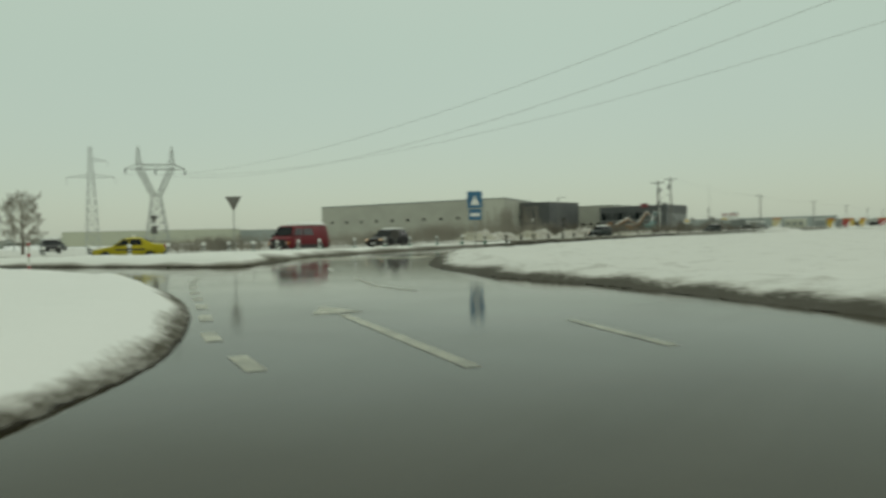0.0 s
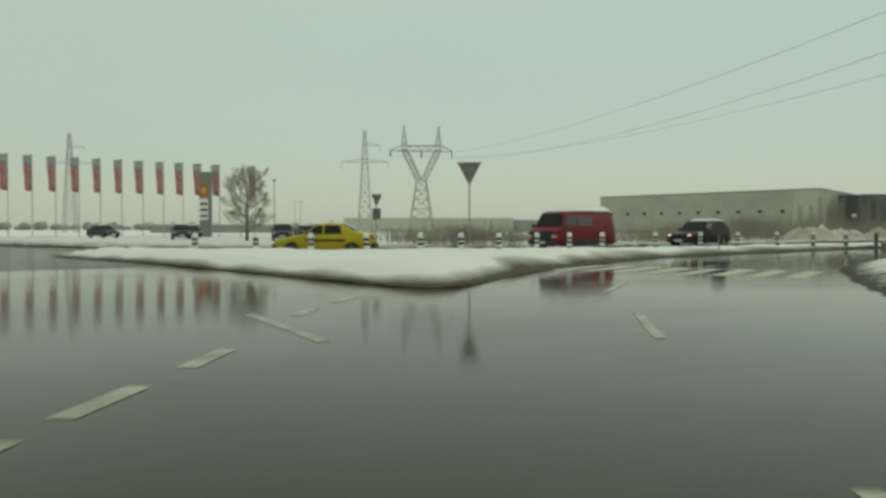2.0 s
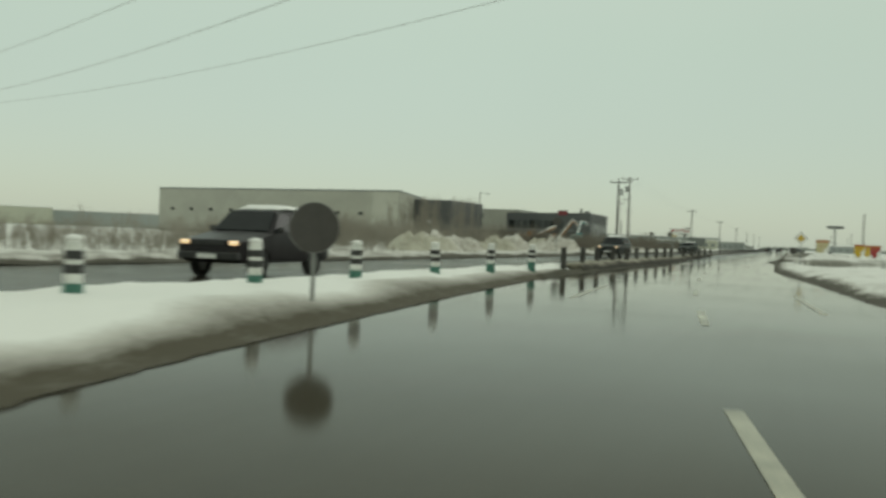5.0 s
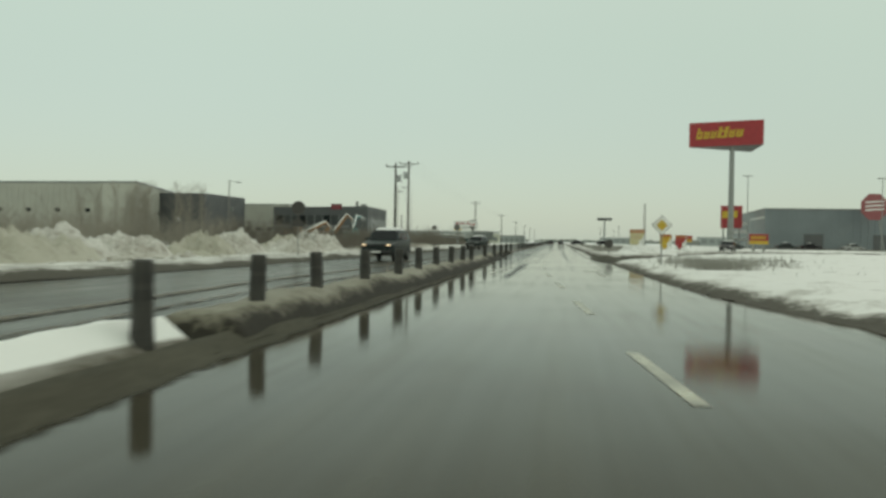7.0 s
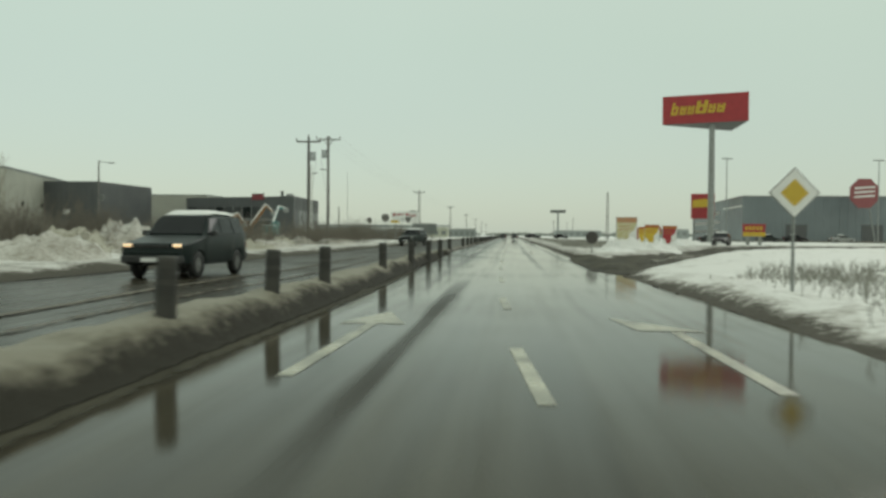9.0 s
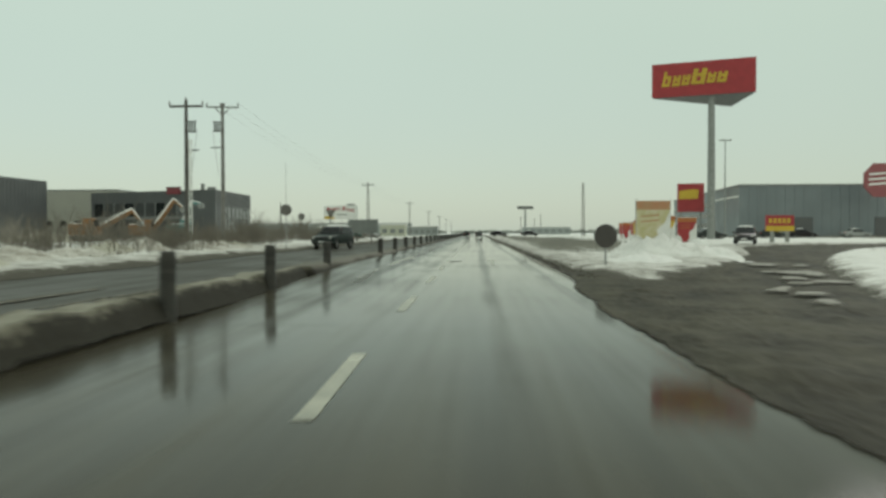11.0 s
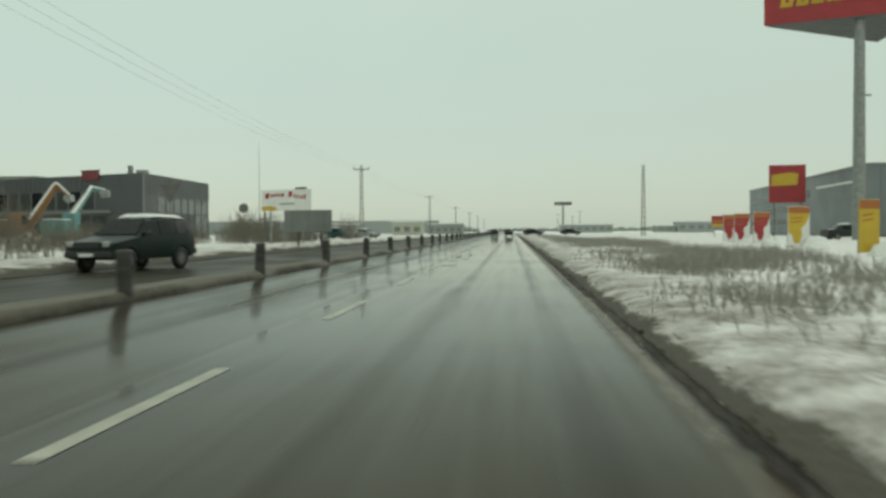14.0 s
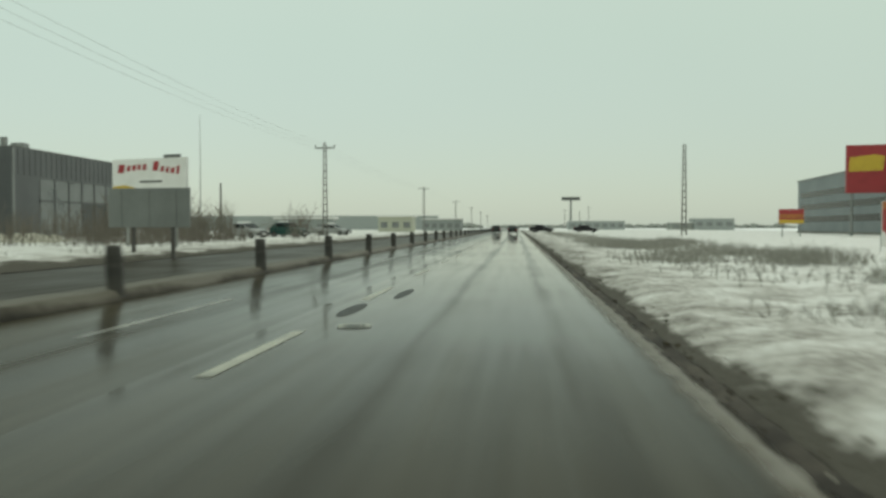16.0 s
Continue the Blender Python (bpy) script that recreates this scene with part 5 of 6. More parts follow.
# ---- store signs and banners ----
t = thing("store_totem", pose(29.3, 153.0, 0.0), "tall triangular red store sign with yellow lettering on a steel column", "sign tower")
part("column", rodbm((0, 0, 0), (0, 0, 19.0), 0.55, 0.42, 14), STEEL, t, "grey steel column")
tri = [(-7.3, 1.9), (4.8, -2.9), (5.4, 9.5)]
part("head", prism(tri, 18.95, 23.35), RED, t, "red three-sided sign box")
part("underside", prism([(x * 0.98, y * 0.98) for x, y in tri], 18.85, 18.95), GREYSHEET, t, "grey underside")
fa, fb = Vector((-7.3, 1.9)), Vector((4.8, -2.9))
u = (fb - fa).normalized()
o = Vector((u.y, -u.x)) * 0.05
facing = Matrix.Translation((fa.x, fa.y, 0)) @ Matrix.Rotation(math.atan2(u.y, u.x), 4, "Z")
lean = 0.22
for k, (s0, w, z0, z1) in enumerate(((1.2, 1.0, 20.3, 22.3), (2.5, 0.95, 20.3, 21.7), (3.7, 0.95, 20.35, 21.7), (4.9, 1.7, 20.4, 22.4), (6.85, 1.0, 20.45, 21.8), (8.1, 1.15, 20.45, 21.8))):
    for x0, x1, a, b in ((s0, s0 + w * 0.34, z0, z1), (s0 + w * 0.64, s0 + w, z0, z0 + (z1 - z0) * (0.68 if k == 0 else 1)), (s0 + w * 0.2, s0 + w * 0.8, z0, z0 + 0.4), (s0 + w * 0.2, s0 + w * 0.8, z0 + (z1 - z0) * 0.52, z0 + (z1 - z0) * 0.52 + 0.36)):
        part("letter_bar", platebm([(x0 + lean * (a - 20), a), (x1 + lean * (a - 20), a), (x1 + lean * (b - 20), b), (x0 + lean * (b - 20), b)], -0.05, facing @ Matrix.Translation((0, -0.02 - 0.004 * k, 0))), YELLOW, t)

b = thing("tall_store_board", pose(39.4, 204, 0, 0, 0, -70), "red board with a yellow emblem on two tall posts", "billboard")
part("board", boxbm(-2.45, 2.45, -0.25, 0.25, 5.0, 10.4, bevel=0.03), RED, b)
part("emblem", platebm([(-2.2, 7.4), (1.3, 7.5), (1.5, 9.1), (0.4, 9.3), (-2.1, 9.0)], -0.05, Matrix.Translation((0, -0.26, 0))), YELLOW, b, "yellow emblem shape")
b.rotation_euler.z = radians(-12)
for x in (-1.8, 1.8):
    part("post", rodbm((x, 0, 0), (x, 0, 5.2), 0.18, 0.18, 8), STEEL, b)

b = thing("entrance_board", pose(27.3, 122.3, 0.0, 0, 0, 8), "red and yellow store direction board on short legs in snow", "billboard")
part("board", boxbm(-1.4, 1.4, -0.08, 0.08, 1.25, 2.75, bevel=0.02), RED, b)
part("lower_band", boxbm(-1.4, 1.4, -0.1, -0.082, 1.25, 1.75), YELLOW, b, "yellow lower band")
for i in range(5):
    part("letter_bar", boxbm(-1.1 + 0.45 * i, -0.8 + 0.45 * i, -0.1, -0.082, 2.0, 2.45), YELLOW, b)
for x in (-0.75, 0.75):
    part("leg", boxbm(x - 0.2, x + 0.2, -0.06, 0.06, 0.0, 1.25), STEEL, b)

b = thing("parking_board", pose(27.5, 193.0, 0.0, 0, 0, 4), "small red and yellow board on posts at the car park", "billboard")
part("board", boxbm(-1.25, 1.25, -0.06, 0.06, 1.55, 3.0, bevel=0.02), RED, b)
part("middle_band", boxbm(-1.2, 1.2, -0.075, -0.062, 2.1, 2.5), ORANGE, b, "orange band")
part("lower_band", boxbm(-1.24, 1.24, -0.075, -0.062, 1.57, 1.95), YELLOW, b, "yellow lower band")
for x in (-0.9, 0.9):
    part("post", rodbm((x, 0.02, 0), (x, 0.02, 1.6), 0.06, 0.06, 8), STEEL, b)

# Sign red with distance haze put into the colour as lower saturation.
HAZERED = material("haze_dulled_red_sheet", (0.26, 0.075, 0.08), (0.22, 0.06, 0.065), 0.5, 1.2, 20, 0.0)
r = thing("red_octagon_board", pose(62.5, 178, 0.0, 0, 0, 6), "large red octagonal board with white bars on a leaning post", "sign")
part("plate", platebm([(a, 9.3 + c) for a, c in ngon(8, 2.9, math.pi / 8)], -0.2), HAZERED, r)
for z in (8.6, 9.4, 10.2):
    part("bar", platebm([(-1.9, z - 0.15), (1.9, z + 0.15), (1.9, z + 0.45), (-1.9, z + 0.15)], -0.03, Matrix.Translation((0, -0.21, 0))), WHITE, r)
part("post", rodbm((2.4, 0.3, 0), (0.6, 0.1, 9.0), 0.16, 0.14, 8), STEEL, r)


def banner(x, y, w, h, turn, top, middle, lower, label):
    """A free-standing cloth banner: frame, coloured fields, bars and a snowy foot."""
    s = thing("banner_stand", pose(x, y, 0.16, 0, 0, turn), label, "banner", "advertising banners in the snow")
    part("cloth", boxbm(-w / 2, w / 2, -0.03, 0.03, 0.18, h, bevel=0.01), lower, s)
    part("top_field", boxbm(-w / 2 + 0.01, w / 2 - 0.01, -0.04, -0.031, h * 0.84, h - 0.02), top, s)
    field = [(-0.49, 0.84), (-0.49, 0.42), (-0.30, 0.34), (-0.22, 0.16), (0.02, 0.17), (0.14, 0.34), (0.10, 0.50), (0.34, 0.62), (0.49, 0.84)]
    part("coloured_field", platebm([(w * a, h * c) for a, c in field[::-1]], -0.008, Matrix.Translation((0, -0.032, 0))), middle, s, "curved coloured field")
    for i in range(2):
        z = h * (0.62 + 0.09 * i)
        part("stripe", platebm([(-w * 0.36, z), (w * 0.16, z + 0.06), (w * 0.16, z + 0.12), (-w * 0.36, z + 0.05)], -0.006, Matrix.Translation((0, -0.042, 0))), top, s)
    for sx in (-1, 1):
        part("pole", rodbm((sx * w / 2, 0.02, 0), (sx * w / 2, 0.02, h + 0.04), 0.022, 0.022, 8), STEEL, s)
    return s


CREAM = material("printed_cream_cloth", (0.62, 0.57, 0.42), (0.46, 0.42, 0.20), 0.6, 3.5, 9, 0.0)
FADEDORANGE = material("faded_orange_cloth", (0.46, 0.21, 0.11), (0.42, 0.26, 0.14), 0.6, 3.5, 9, 0.0)
banner(5.7, 75.1, 1.35, 2.3, 0, FADEDORANGE, CREAM, WHITE, "tall cream and orange banner standing in a snow mound")
banner(11.0, 97.0, 1.3, 2.1, -4, ORANGE, YELLOW, WHITE, "yellow banner with orange top standing in snow")
banner(13.2, 100.2, 1.3, 2.05, -6, ORANGE, RED, WHITE, "red banner with white lower part standing in snow")
banner(12.95, 110.5, 0.9, 2.1, 20, ORANGE, YELLOW, YELLOW, "narrow yellow banner standing in snow")
for x, y, m in ((13.9, 121, YELLOW), (16.2, 135.2, RED), (15.9, 138.8, RED), (16.3, 143.4, RED)):
    banner(x, y, 1.15, 2.15, 14, ORANGE, m, WHITE, "small yellow banner leaning in the snow" if m is YELLOW else "small red banner leaning in the snow")

# billboards on the west side
b = thing("white_billboard", pose(-18.15, 145.75, 0.0, 0, 0, -17), "white billboard with a red lettering line on steel posts", "billboard")
part("board", boxbm(-2.3, 2.3, -0.08, 0.08, 2.9, 4.62, bevel=0.02), WHITE, b)
part("top_piece", boxbm(0.9, 1.9, -0.05, 0.05, 4.62, 4.78), GREYSHEET, b, "small dark piece on the top edge")
for i, (x, w, h) in enumerate(((-1.95, 0.5, 0.42), (-1.38, 0.28, 0.28), (-1.04, 0.28, 0.28), (-0.70, 0.24, 0.28), (-0.40, 0.3, 0.28), (0.25, 0.42, 0.45), (0.73, 0.26, 0.28), (1.05, 0.24, 0.28), (1.35, 0.28, 0.28), (1.7, 0.2, 0.4))):
    z = 3.92 + 0.14 * math.sin((x + 2) * 1.1)
    part("letter_bar", platebm([(x, z), (x + w * 0.8, z), (x + w, z + h), (x + w * 0.2, z + h)], -0.006, Matrix.Translation((0, -0.082, 0))), RED, b)
part("small_bar", boxbm(-0.55, 0.85, -0.09, -0.082, 3.42, 3.52), GREYSHEET, b, "small grey line of writing")
part("picture_patch", platebm([(-2.25, 2.95), (-0.7, 2.95), (-0.9, 3.2), (-1.5, 3.32), (-2.25, 3.25)], -0.006, Matrix.Translation((0, -0.082, 0))), YELLOW, b, "golden picture patch")
for x in (-1.5, 1.5):
    part("post", rodbm((x, 0.1, 0), (x, 0.1, 2.95), 0.08, 0.08, 8), STEEL, b)
b = thing("dark_billboard", pose(-14.15, 136.7, 0.0, 0, 0, -8), "dark grey board seen from its ribbed back on two posts", "billboard")
part("board", boxbm(-1.75, 1.75, -0.05, 0.05, 1.2, 2.72, bevel=0.01), BOARDBACK, b)
for x in (-1.15, 0.05, 1.2):
    part("seam", boxbm(x - 0.015, x + 0.015, -0.058, -0.052, 1.22, 2.70), GREYSHEET, b)
for x in (-0.75, 0.95):
    part("post", boxbm(x - 0.06, x + 0.06, 0.055, 0.17, 0.0, 2.6), DARKPOLE, b)
b = thing("tee_billboard", pose(28.6, 560, 0.0), "distant T-shaped billboard on a single column", "billboard")
part("column", rodbm((0, 0, 0), (0, 0, 15.6), 0.7, 0.5, 10), STEEL, b)
part("board", boxbm(-4.8, 4.8, -0.6, 0.6, 15.4, 17.2), GREYSHEET, b)


# ---- flags and filling-station sign ----
FLAGRED = material("washed_red_flag_cloth", (0.38, 0.075, 0.085), (0.54, 0.30, 0.29), 0.7, 2.2, 12, 0.0)
FLAGTOP = material("grey_white_flag_cloth", (0.40, 0.42, 0.40), (0.26, 0.27, 0.26), 0.7, 2.2, 12, 0.0)


def flag(x, y):
    s = thing("flag_pole", pose(x, y, 0, 0, 0, 40 + random.uniform(-8, 8)), "red and white banner flag on a slim pole", "flag", "row of store flags")
    part("pole", rodbm((0, 0, 0), (0, 0, 9.4), 0.06, 0.04, 8), FLAGTOP, s)
    part("arm", rodbm((0, 0, 9.3), (-1.1, 0, 9.3), 0.03, 0.03, 6), STEEL, s)
    for nm, z0, z1, mat in (("cloth", 5.45, 8.15, FLAGRED), ("cloth_top", 8.15, 9.3, FLAGTOP)):
        bm = bmesh.new()
        n = 5
        cols = []
        for i in range(n + 1):
            f = i / n
            yy = 0.07 * math.sin(f * 5 + x)
            cols.append([bm.verts.new((-0.05 - (1.05 - 0.075 * (9.3 - z)) * f, yy + dy + 0.03 * math.sin(3 * z), z - (0.12 * (1 - f) if z < 5.5 else 0))) for z in (z0, (z0 + z1) / 2, z1) for dy in (-0.012, 0.012)])
        for a, c in zip(cols, cols[1:]):
            for k in (0, 2):
                bm.faces.new((a[k], c[k], c[k + 2], a[k + 2]))
                bm.faces.new((c[k + 1], a[k + 1], a[k + 3], c[k + 3]))
            bm.faces.new((a[0], a[1], c[1], c[0]))
            bm.faces.new((a[4], c[4], c[5], a[5]))
        part(nm, bm, mat, s, smooth=True)
    for i in range(3):
        part("letter_bar", boxbm(-0.36, -0.16, -0.1, -0.085, 6.0 + 0.7 * i, 6.45 + 0.7 * i), FLAGTOP, s)
    return s


for y in (-4.0, -9.0, -11.45, -13.8, -16.25, -18.75, -21.25, -23.7, -26.1, -28.6, -31.05, -33.5, -36.0, -38.5):
    flag(-82.0, y)
g = thing("price_totem", pose(-80.5, -11.5, 0.0, 0, 0, 50), "grey filling-station price sign with orange field", "sign tower")
part("slab", boxbm(-0.75, 0.75, -0.2, 0.2, 0, 8.25, bevel=0.05), MIDCLAD, g)
part("logo_field", boxbm(-0.70, 0.32, -0.24, -0.205, 5.05, 6.85), ORANGE, g, "orange field")
part("logo_core", platebm([(-0.47, 5.6), (0.09, 5.6), (0.09, 6.15), (-0.19, 6.4), (-0.47, 6.15)], -0.01, Matrix.Translation((0, -0.245, 0))), YELLOW, g)
part("price_field", boxbm(-0.70, 0.32, -0.235, -0.205, 2.3, 4.95), WHITE, g, "white price field")
for i in range(3):
    part("price_bar", boxbm(-0.62, 0.24, -0.25, -0.236, 2.62 + 0.75 * i, 2.95 + 0.75 * i), GREYSHEET, g)
for x, y, h in ((-76, -9, 8.2), (-88, 2, 8.0), (-92, -34, 8.6)):
    p = thing("yard_lamp", pose(x, y, 0), "slim yard lamp pole", "street lamp")
    part("pole", rodbm((0, 0, 0), (0, 0, h), 0.07, 0.05, 6), STEEL, p)
    part("lamp_head", boxbm(-0.35, 0.35, -0.12, 0.12, h, h + 0.15, bevel=0.03), DARKPOLE, p)


# ---- vehicles ----
def loft(stations, y_of):
    """A body skin: each station is a list of half-section points (x, z), mirrored and joined along y."""
    bm = bmesh.new()
    rings = []
    for y, half in zip(y_of, stations):
        ring = [bm.verts.new((x, y, z)) for x, z in half] + [bm.verts.new((-x, y, z)) for x, z in reversed(half) if x > 0.001]
        rings.append(ring)
    n = len(rings[0])
    for a, b in zip(rings, rings[1:]):
        for i in range(n):
            j = (i + 1) % n
            bm.faces.new((a[i], a[j], b[j], b[i]))
    bm.faces.new(rings[0])
    bm.faces.new(rings[-1])
    bmesh.ops.recalc_face_normals(bm, faces=bm.faces)
    return bm


def interp(y, pts):
    for (a, u), (b, v) in zip(pts, pts[1:]):
        if a <= y <= b:
            return u + (v - u) * (y - a) / (b - a)
    return pts[0][1] if y < pts[0][0] else pts[-1][1]


def wheel(parent, x, y, r, w):
    side = 1 if x > 0 else -1
    bm = bmesh.new()
    prof = [(0.62 * r, -w / 2), (0.9 * r, -w / 2), (r, -w * 0.36), (r, w * 0.36), (0.9 * r, w / 2), (0.62 * r, w / 2)]
    seg, prev, loop0 = 20, None, None
    for k in range(seg):
        a = 2 * math.pi * k / seg
        ring = [bm.verts.new((x + o, y + q * math.cos(a), r + q * math.sin(a))) for q, o in prof]
        if prev:
            for i in range(len(prof) - 1):
                bm.faces.new((prev[i], prev[i + 1], ring[i + 1], ring[i]))
        else:
            loop0 = ring
        prev = ring
    for i in range(len(prof) - 1):
        bm.faces.new((prev[i], prev[i + 1], loop0[i + 1], loop0[i]))
    bmesh.ops.recalc_face_normals(bm, faces=bm.faces)
    wh_ = part("wheel", bm, TYRE, parent, smooth=True)
    rim = rodbm((x - side * w * 0.3, y, r), (x + side * w * 0.40, y, r), 0.63 * r, 0.60 * r, 18)
    part("rim", rim, RIM, wh_, "dirty wheel rim")
    part("hub_cap", rodbm((x + side * w * 0.38, y, r), (x + side * w * 0.47, y, r), 0.2 * r, 0.14 * r, 10), STEEL, wh_)


def car(label, paint, at, turn, L, W, top, belt, wheels, panes, r=0.31, hood_lights=(0.62, 0.78), lit=False, snow=True, tail_z=(0.75, 0.95), ground=0.30, category="car", roof=None, group=""):
    """A car facing -y: 'top' is its roof-and-bonnet outline along y, 'belt' the sill of its windows."""
    c = thing("car" if category == "car" else category, pose(*at, 0, 0, turn), label, category, group)
    ys = sorted({round(-L / 2 + L * i / 30, 3) for i in range(31)} | {p[0] for p in top})
    stations = []
    for y in ys:
        t = interp(y, top)
        bl = min(interp(y, belt), t - 0.05)
        e = abs(y) / (L / 2)
        w = W / 2 * (1 - 0.10 * max(0.0, (e - 0.72) / 0.28) ** 2)
        f = min(1.0, max(0.0, (t - bl - 0.06) / 0.45))
        wt = w * (1 - 0.20 * f) - 0.02
        arch = 0.0
        for yw in wheels:
            if abs(y - yw) < r * 1.12:
                arch = max(arch, math.sqrt(max(0.0, (r * 1.12) ** 2 - (y - yw) ** 2)) + r - ground)
        lo = ground + (0.10 if e > 0.95 else 0.0)
        stations.append([(w * 0.82, lo), (w * 0.97, lo + max(0.04, arch)), (w, max(0.52, lo + arch + 0.02)), (w * 0.985, bl), (wt + 0.02, t - 0.07), (wt * 0.86, t - 0.012), (0.0, t)])
    body = part("body", loft(stations, ys), paint, c, smooth="edges")
    wr, rw = roof or (-0.3, 1.0)

    def side_x(y, z):
        t = interp(y, top)
        bl = min(interp(y, belt), t - 0.05)
        w = W / 2 * (1 - 0.10 * max(0.0, (abs(y) / (L / 2) - 0.72) / 0.28) ** 2)
        f = min(1.0, max(0.0, (t - bl - 0.06) / 0.45))
        wt = w * (1 - 0.20 * f)
        k = (z - bl) / max(t - 0.07 - bl, 0.05)
        return w * 0.985 + (wt - w * 0.985) * k + 0.018

    for q in panes["side"]:
        for sx in (-1, 1):
            bm = bmesh.new()
            outer = [bm.verts.new((sx * side_x(y, z), y, z)) for y, z in q]
            inner = [bm.verts.new((sx * (side_x(y, z) - 0.03), y, z)) for y, z in q]
            bm.faces.new(outer)
            for i in range(len(q)):
                j = (i + 1) % len(q)
                bm.faces.new((outer[i], outer[j], inner[j], inner[i]))
            bmesh.ops.recalc_face_normals(bm, faces=bm.faces)
            part("side_window", bm, GLASS, body)
    for nm, (y0, z0, y1, z1) in (("windscreen", panes["front"]), ("rear_window", panes["rear"])):
        bm = bmesh.new()
        a, b_ = W / 2 * 0.84, W / 2 * 0.70
        d = 0.012
        n = Vector((0, -(z1 - z0), (y1 - y0))).normalized() * d
        if n.z < 0:
            n = -n
        vs = [Vector((-a, y0, z0)), Vector((a, y0, z0)), Vector((b_, y1, z1)), Vector((-b_, y1, z1))]
        hi = [bm.verts.new(v + n * 2) for v in vs]
        lo = [bm.verts.new(v - n) for v in vs]
        bm.faces.new(hi)
        for i in range(4):
            bm.faces.new((hi[i], hi[(i + 1) % 4], lo[(i + 1) % 4], lo[i]))
        bmesh.ops.recalc_face_normals(bm, faces=bm.faces)
        part(nm, bm, GLASS, body)
    for yw in wheels:
        for sx in (-1, 1):
            wheel(c, sx * (W / 2 - 0.11), yw, r, 0.20)
    z0, z1 = hood_lights
    for sx in (-1, 1):
        part("headlight", boxbm(min(sx * W * 0.31, sx * W * 0.43), max(sx * W * 0.31, sx * W * 0.43), -L / 2 - 0.03, -L / 2 + 0.10, z0, z1, bevel=0.03), HEADLIGHT if lit else CLEARLAMP, c)
        part("tail_light", boxbm(min(sx * W * 0.34, sx * W * 0.45), max(sx * W * 0.34, sx * W * 0.45), L / 2 - 0.10, L / 2 + 0.02, *tail_z, bevel=0.02), REDLAMP, c)
        part("mirror", boxbm(min(sx * W * 0.5, sx * (W * 0.5 + 0.16)), max(sx * W * 0.5, sx * (W * 0.5 + 0.16)), panes["front"][2] - 0.35, panes["front"][2] - 0.2, interp(0, belt) + 0.02, interp(0, belt) + 0.16, bevel=0.03), BLACKP, c)
    part("front_bumper", boxbm(-W * 0.46, W * 0.46, -L / 2 - 0.07, -L / 2 + 0.12, ground + 0.06, ground + 0.26, bevel=0.04), BLACKP, c, "dark bumper")
    part("rear_bumper", boxbm(-W * 0.46, W * 0.46, L / 2 - 0.12, L / 2 + 0.07, ground + 0.10, ground + 0.30, bevel=0.04), BLACKP, c, "dark bumper")
    part("grille", boxbm(-W * 0.24, W * 0.24, -L / 2 - 0.02, -L / 2 + 0.06, z0 - 0.02, z1 - 0.02, bevel=0.01), BLACKP, c)
    part("number_plate", boxbm(-0.26, 0.26, -L / 2 - 0.085, -L / 2 - 0.07, ground + 0.1, ground + 0.21), WHITE, c, "blank white plate")
    if snow:
        bm = bmesh.new()
        bmesh.ops.create_grid(bm, x_segments=8, y_segments=12, size=0.5)
        for v in bm.verts:
            yy = wr + (v.co.y + 0.5) * (rw - wr)
            xx = v.co.x * W * (0.80 if category == "van" else 0.72)
            rim_ = 1 - max(abs(v.co.x), abs(v.co.y)) / 0.5
            v.co = Vector((xx, yy, interp(yy, top) + 0.01 + (0.26 if category == "van" else 0.10) * min(1, rim_ * 4) ** 0.5 + 0.015 * bumpy(xx * 4, yy * 4, 1, L)))
        part("roof_snow", bm, SNOW, c, "layer of snow on the roof", True)
    return c


SEDAN_TOP = [(-2.13, 0.62), (-2.05, 0.74), (-1.2, 0.93), (-0.95, 0.96), (-0.25, 1.42), (0.1, 1.47), (0.75, 1.45), (1.35, 1.12), (1.5, 1.06), (2.05, 1.02), (2.13, 0.85)]
SEDAN_BELT = [(-2.2, 0.72), (-1.0, 0.90), (1.4, 0.98), (2.2, 0.9)]
SEDAN_PANES = {"side": [[(-0.80, 0.97), (-0.02, 0.98), (-0.02, 1.36), (-0.28, 1.34)], [(0.06, 0.98), (0.80, 0.99), (0.72, 1.36), (0.06, 1.36)]], "front": (-0.93, 0.98, -0.28, 1.40), "rear": (1.34, 1.13, 0.79, 1.43)}
HATCH_TOP = [(-1.9, 0.66), (-1.82, 0.80), (-1.05, 1.02), (-0.85, 1.06), (-0.15, 1.52), (0.3, 1.57), (1.1, 1.53), (1.62, 1.10), (1.85, 1.0), (1.9, 0.8)]
HATCH_BELT = [(-2.0, 0.78), (-0.9, 1.0), (1.9, 1.06)]
HATCH_PANES = {"side": [[(-0.70, 1.06), (0.08, 1.08), (0.08, 1.46), (-0.18, 1.44)], [(0.16, 1.08), (0.92, 1.10), (0.98, 1.44), (0.16, 1.46)]], "front": (-0.83, 1.08, -0.17, 1.50), "rear": (1.60, 1.13, 1.13, 1.50)}
SUV_TOP = [(-2.15, 0.72), (-2.1, 0.92), (-1.1, 1.10), (-0.85, 1.14), (-0.3, 1.66), (0.2, 1.72), (1.75, 1.68), (2.05, 1.25), (2.15, 0.9)]
SUV_BELT = [(-2.2, 0.9), (-0.9, 1.08), (2.2, 1.14)]
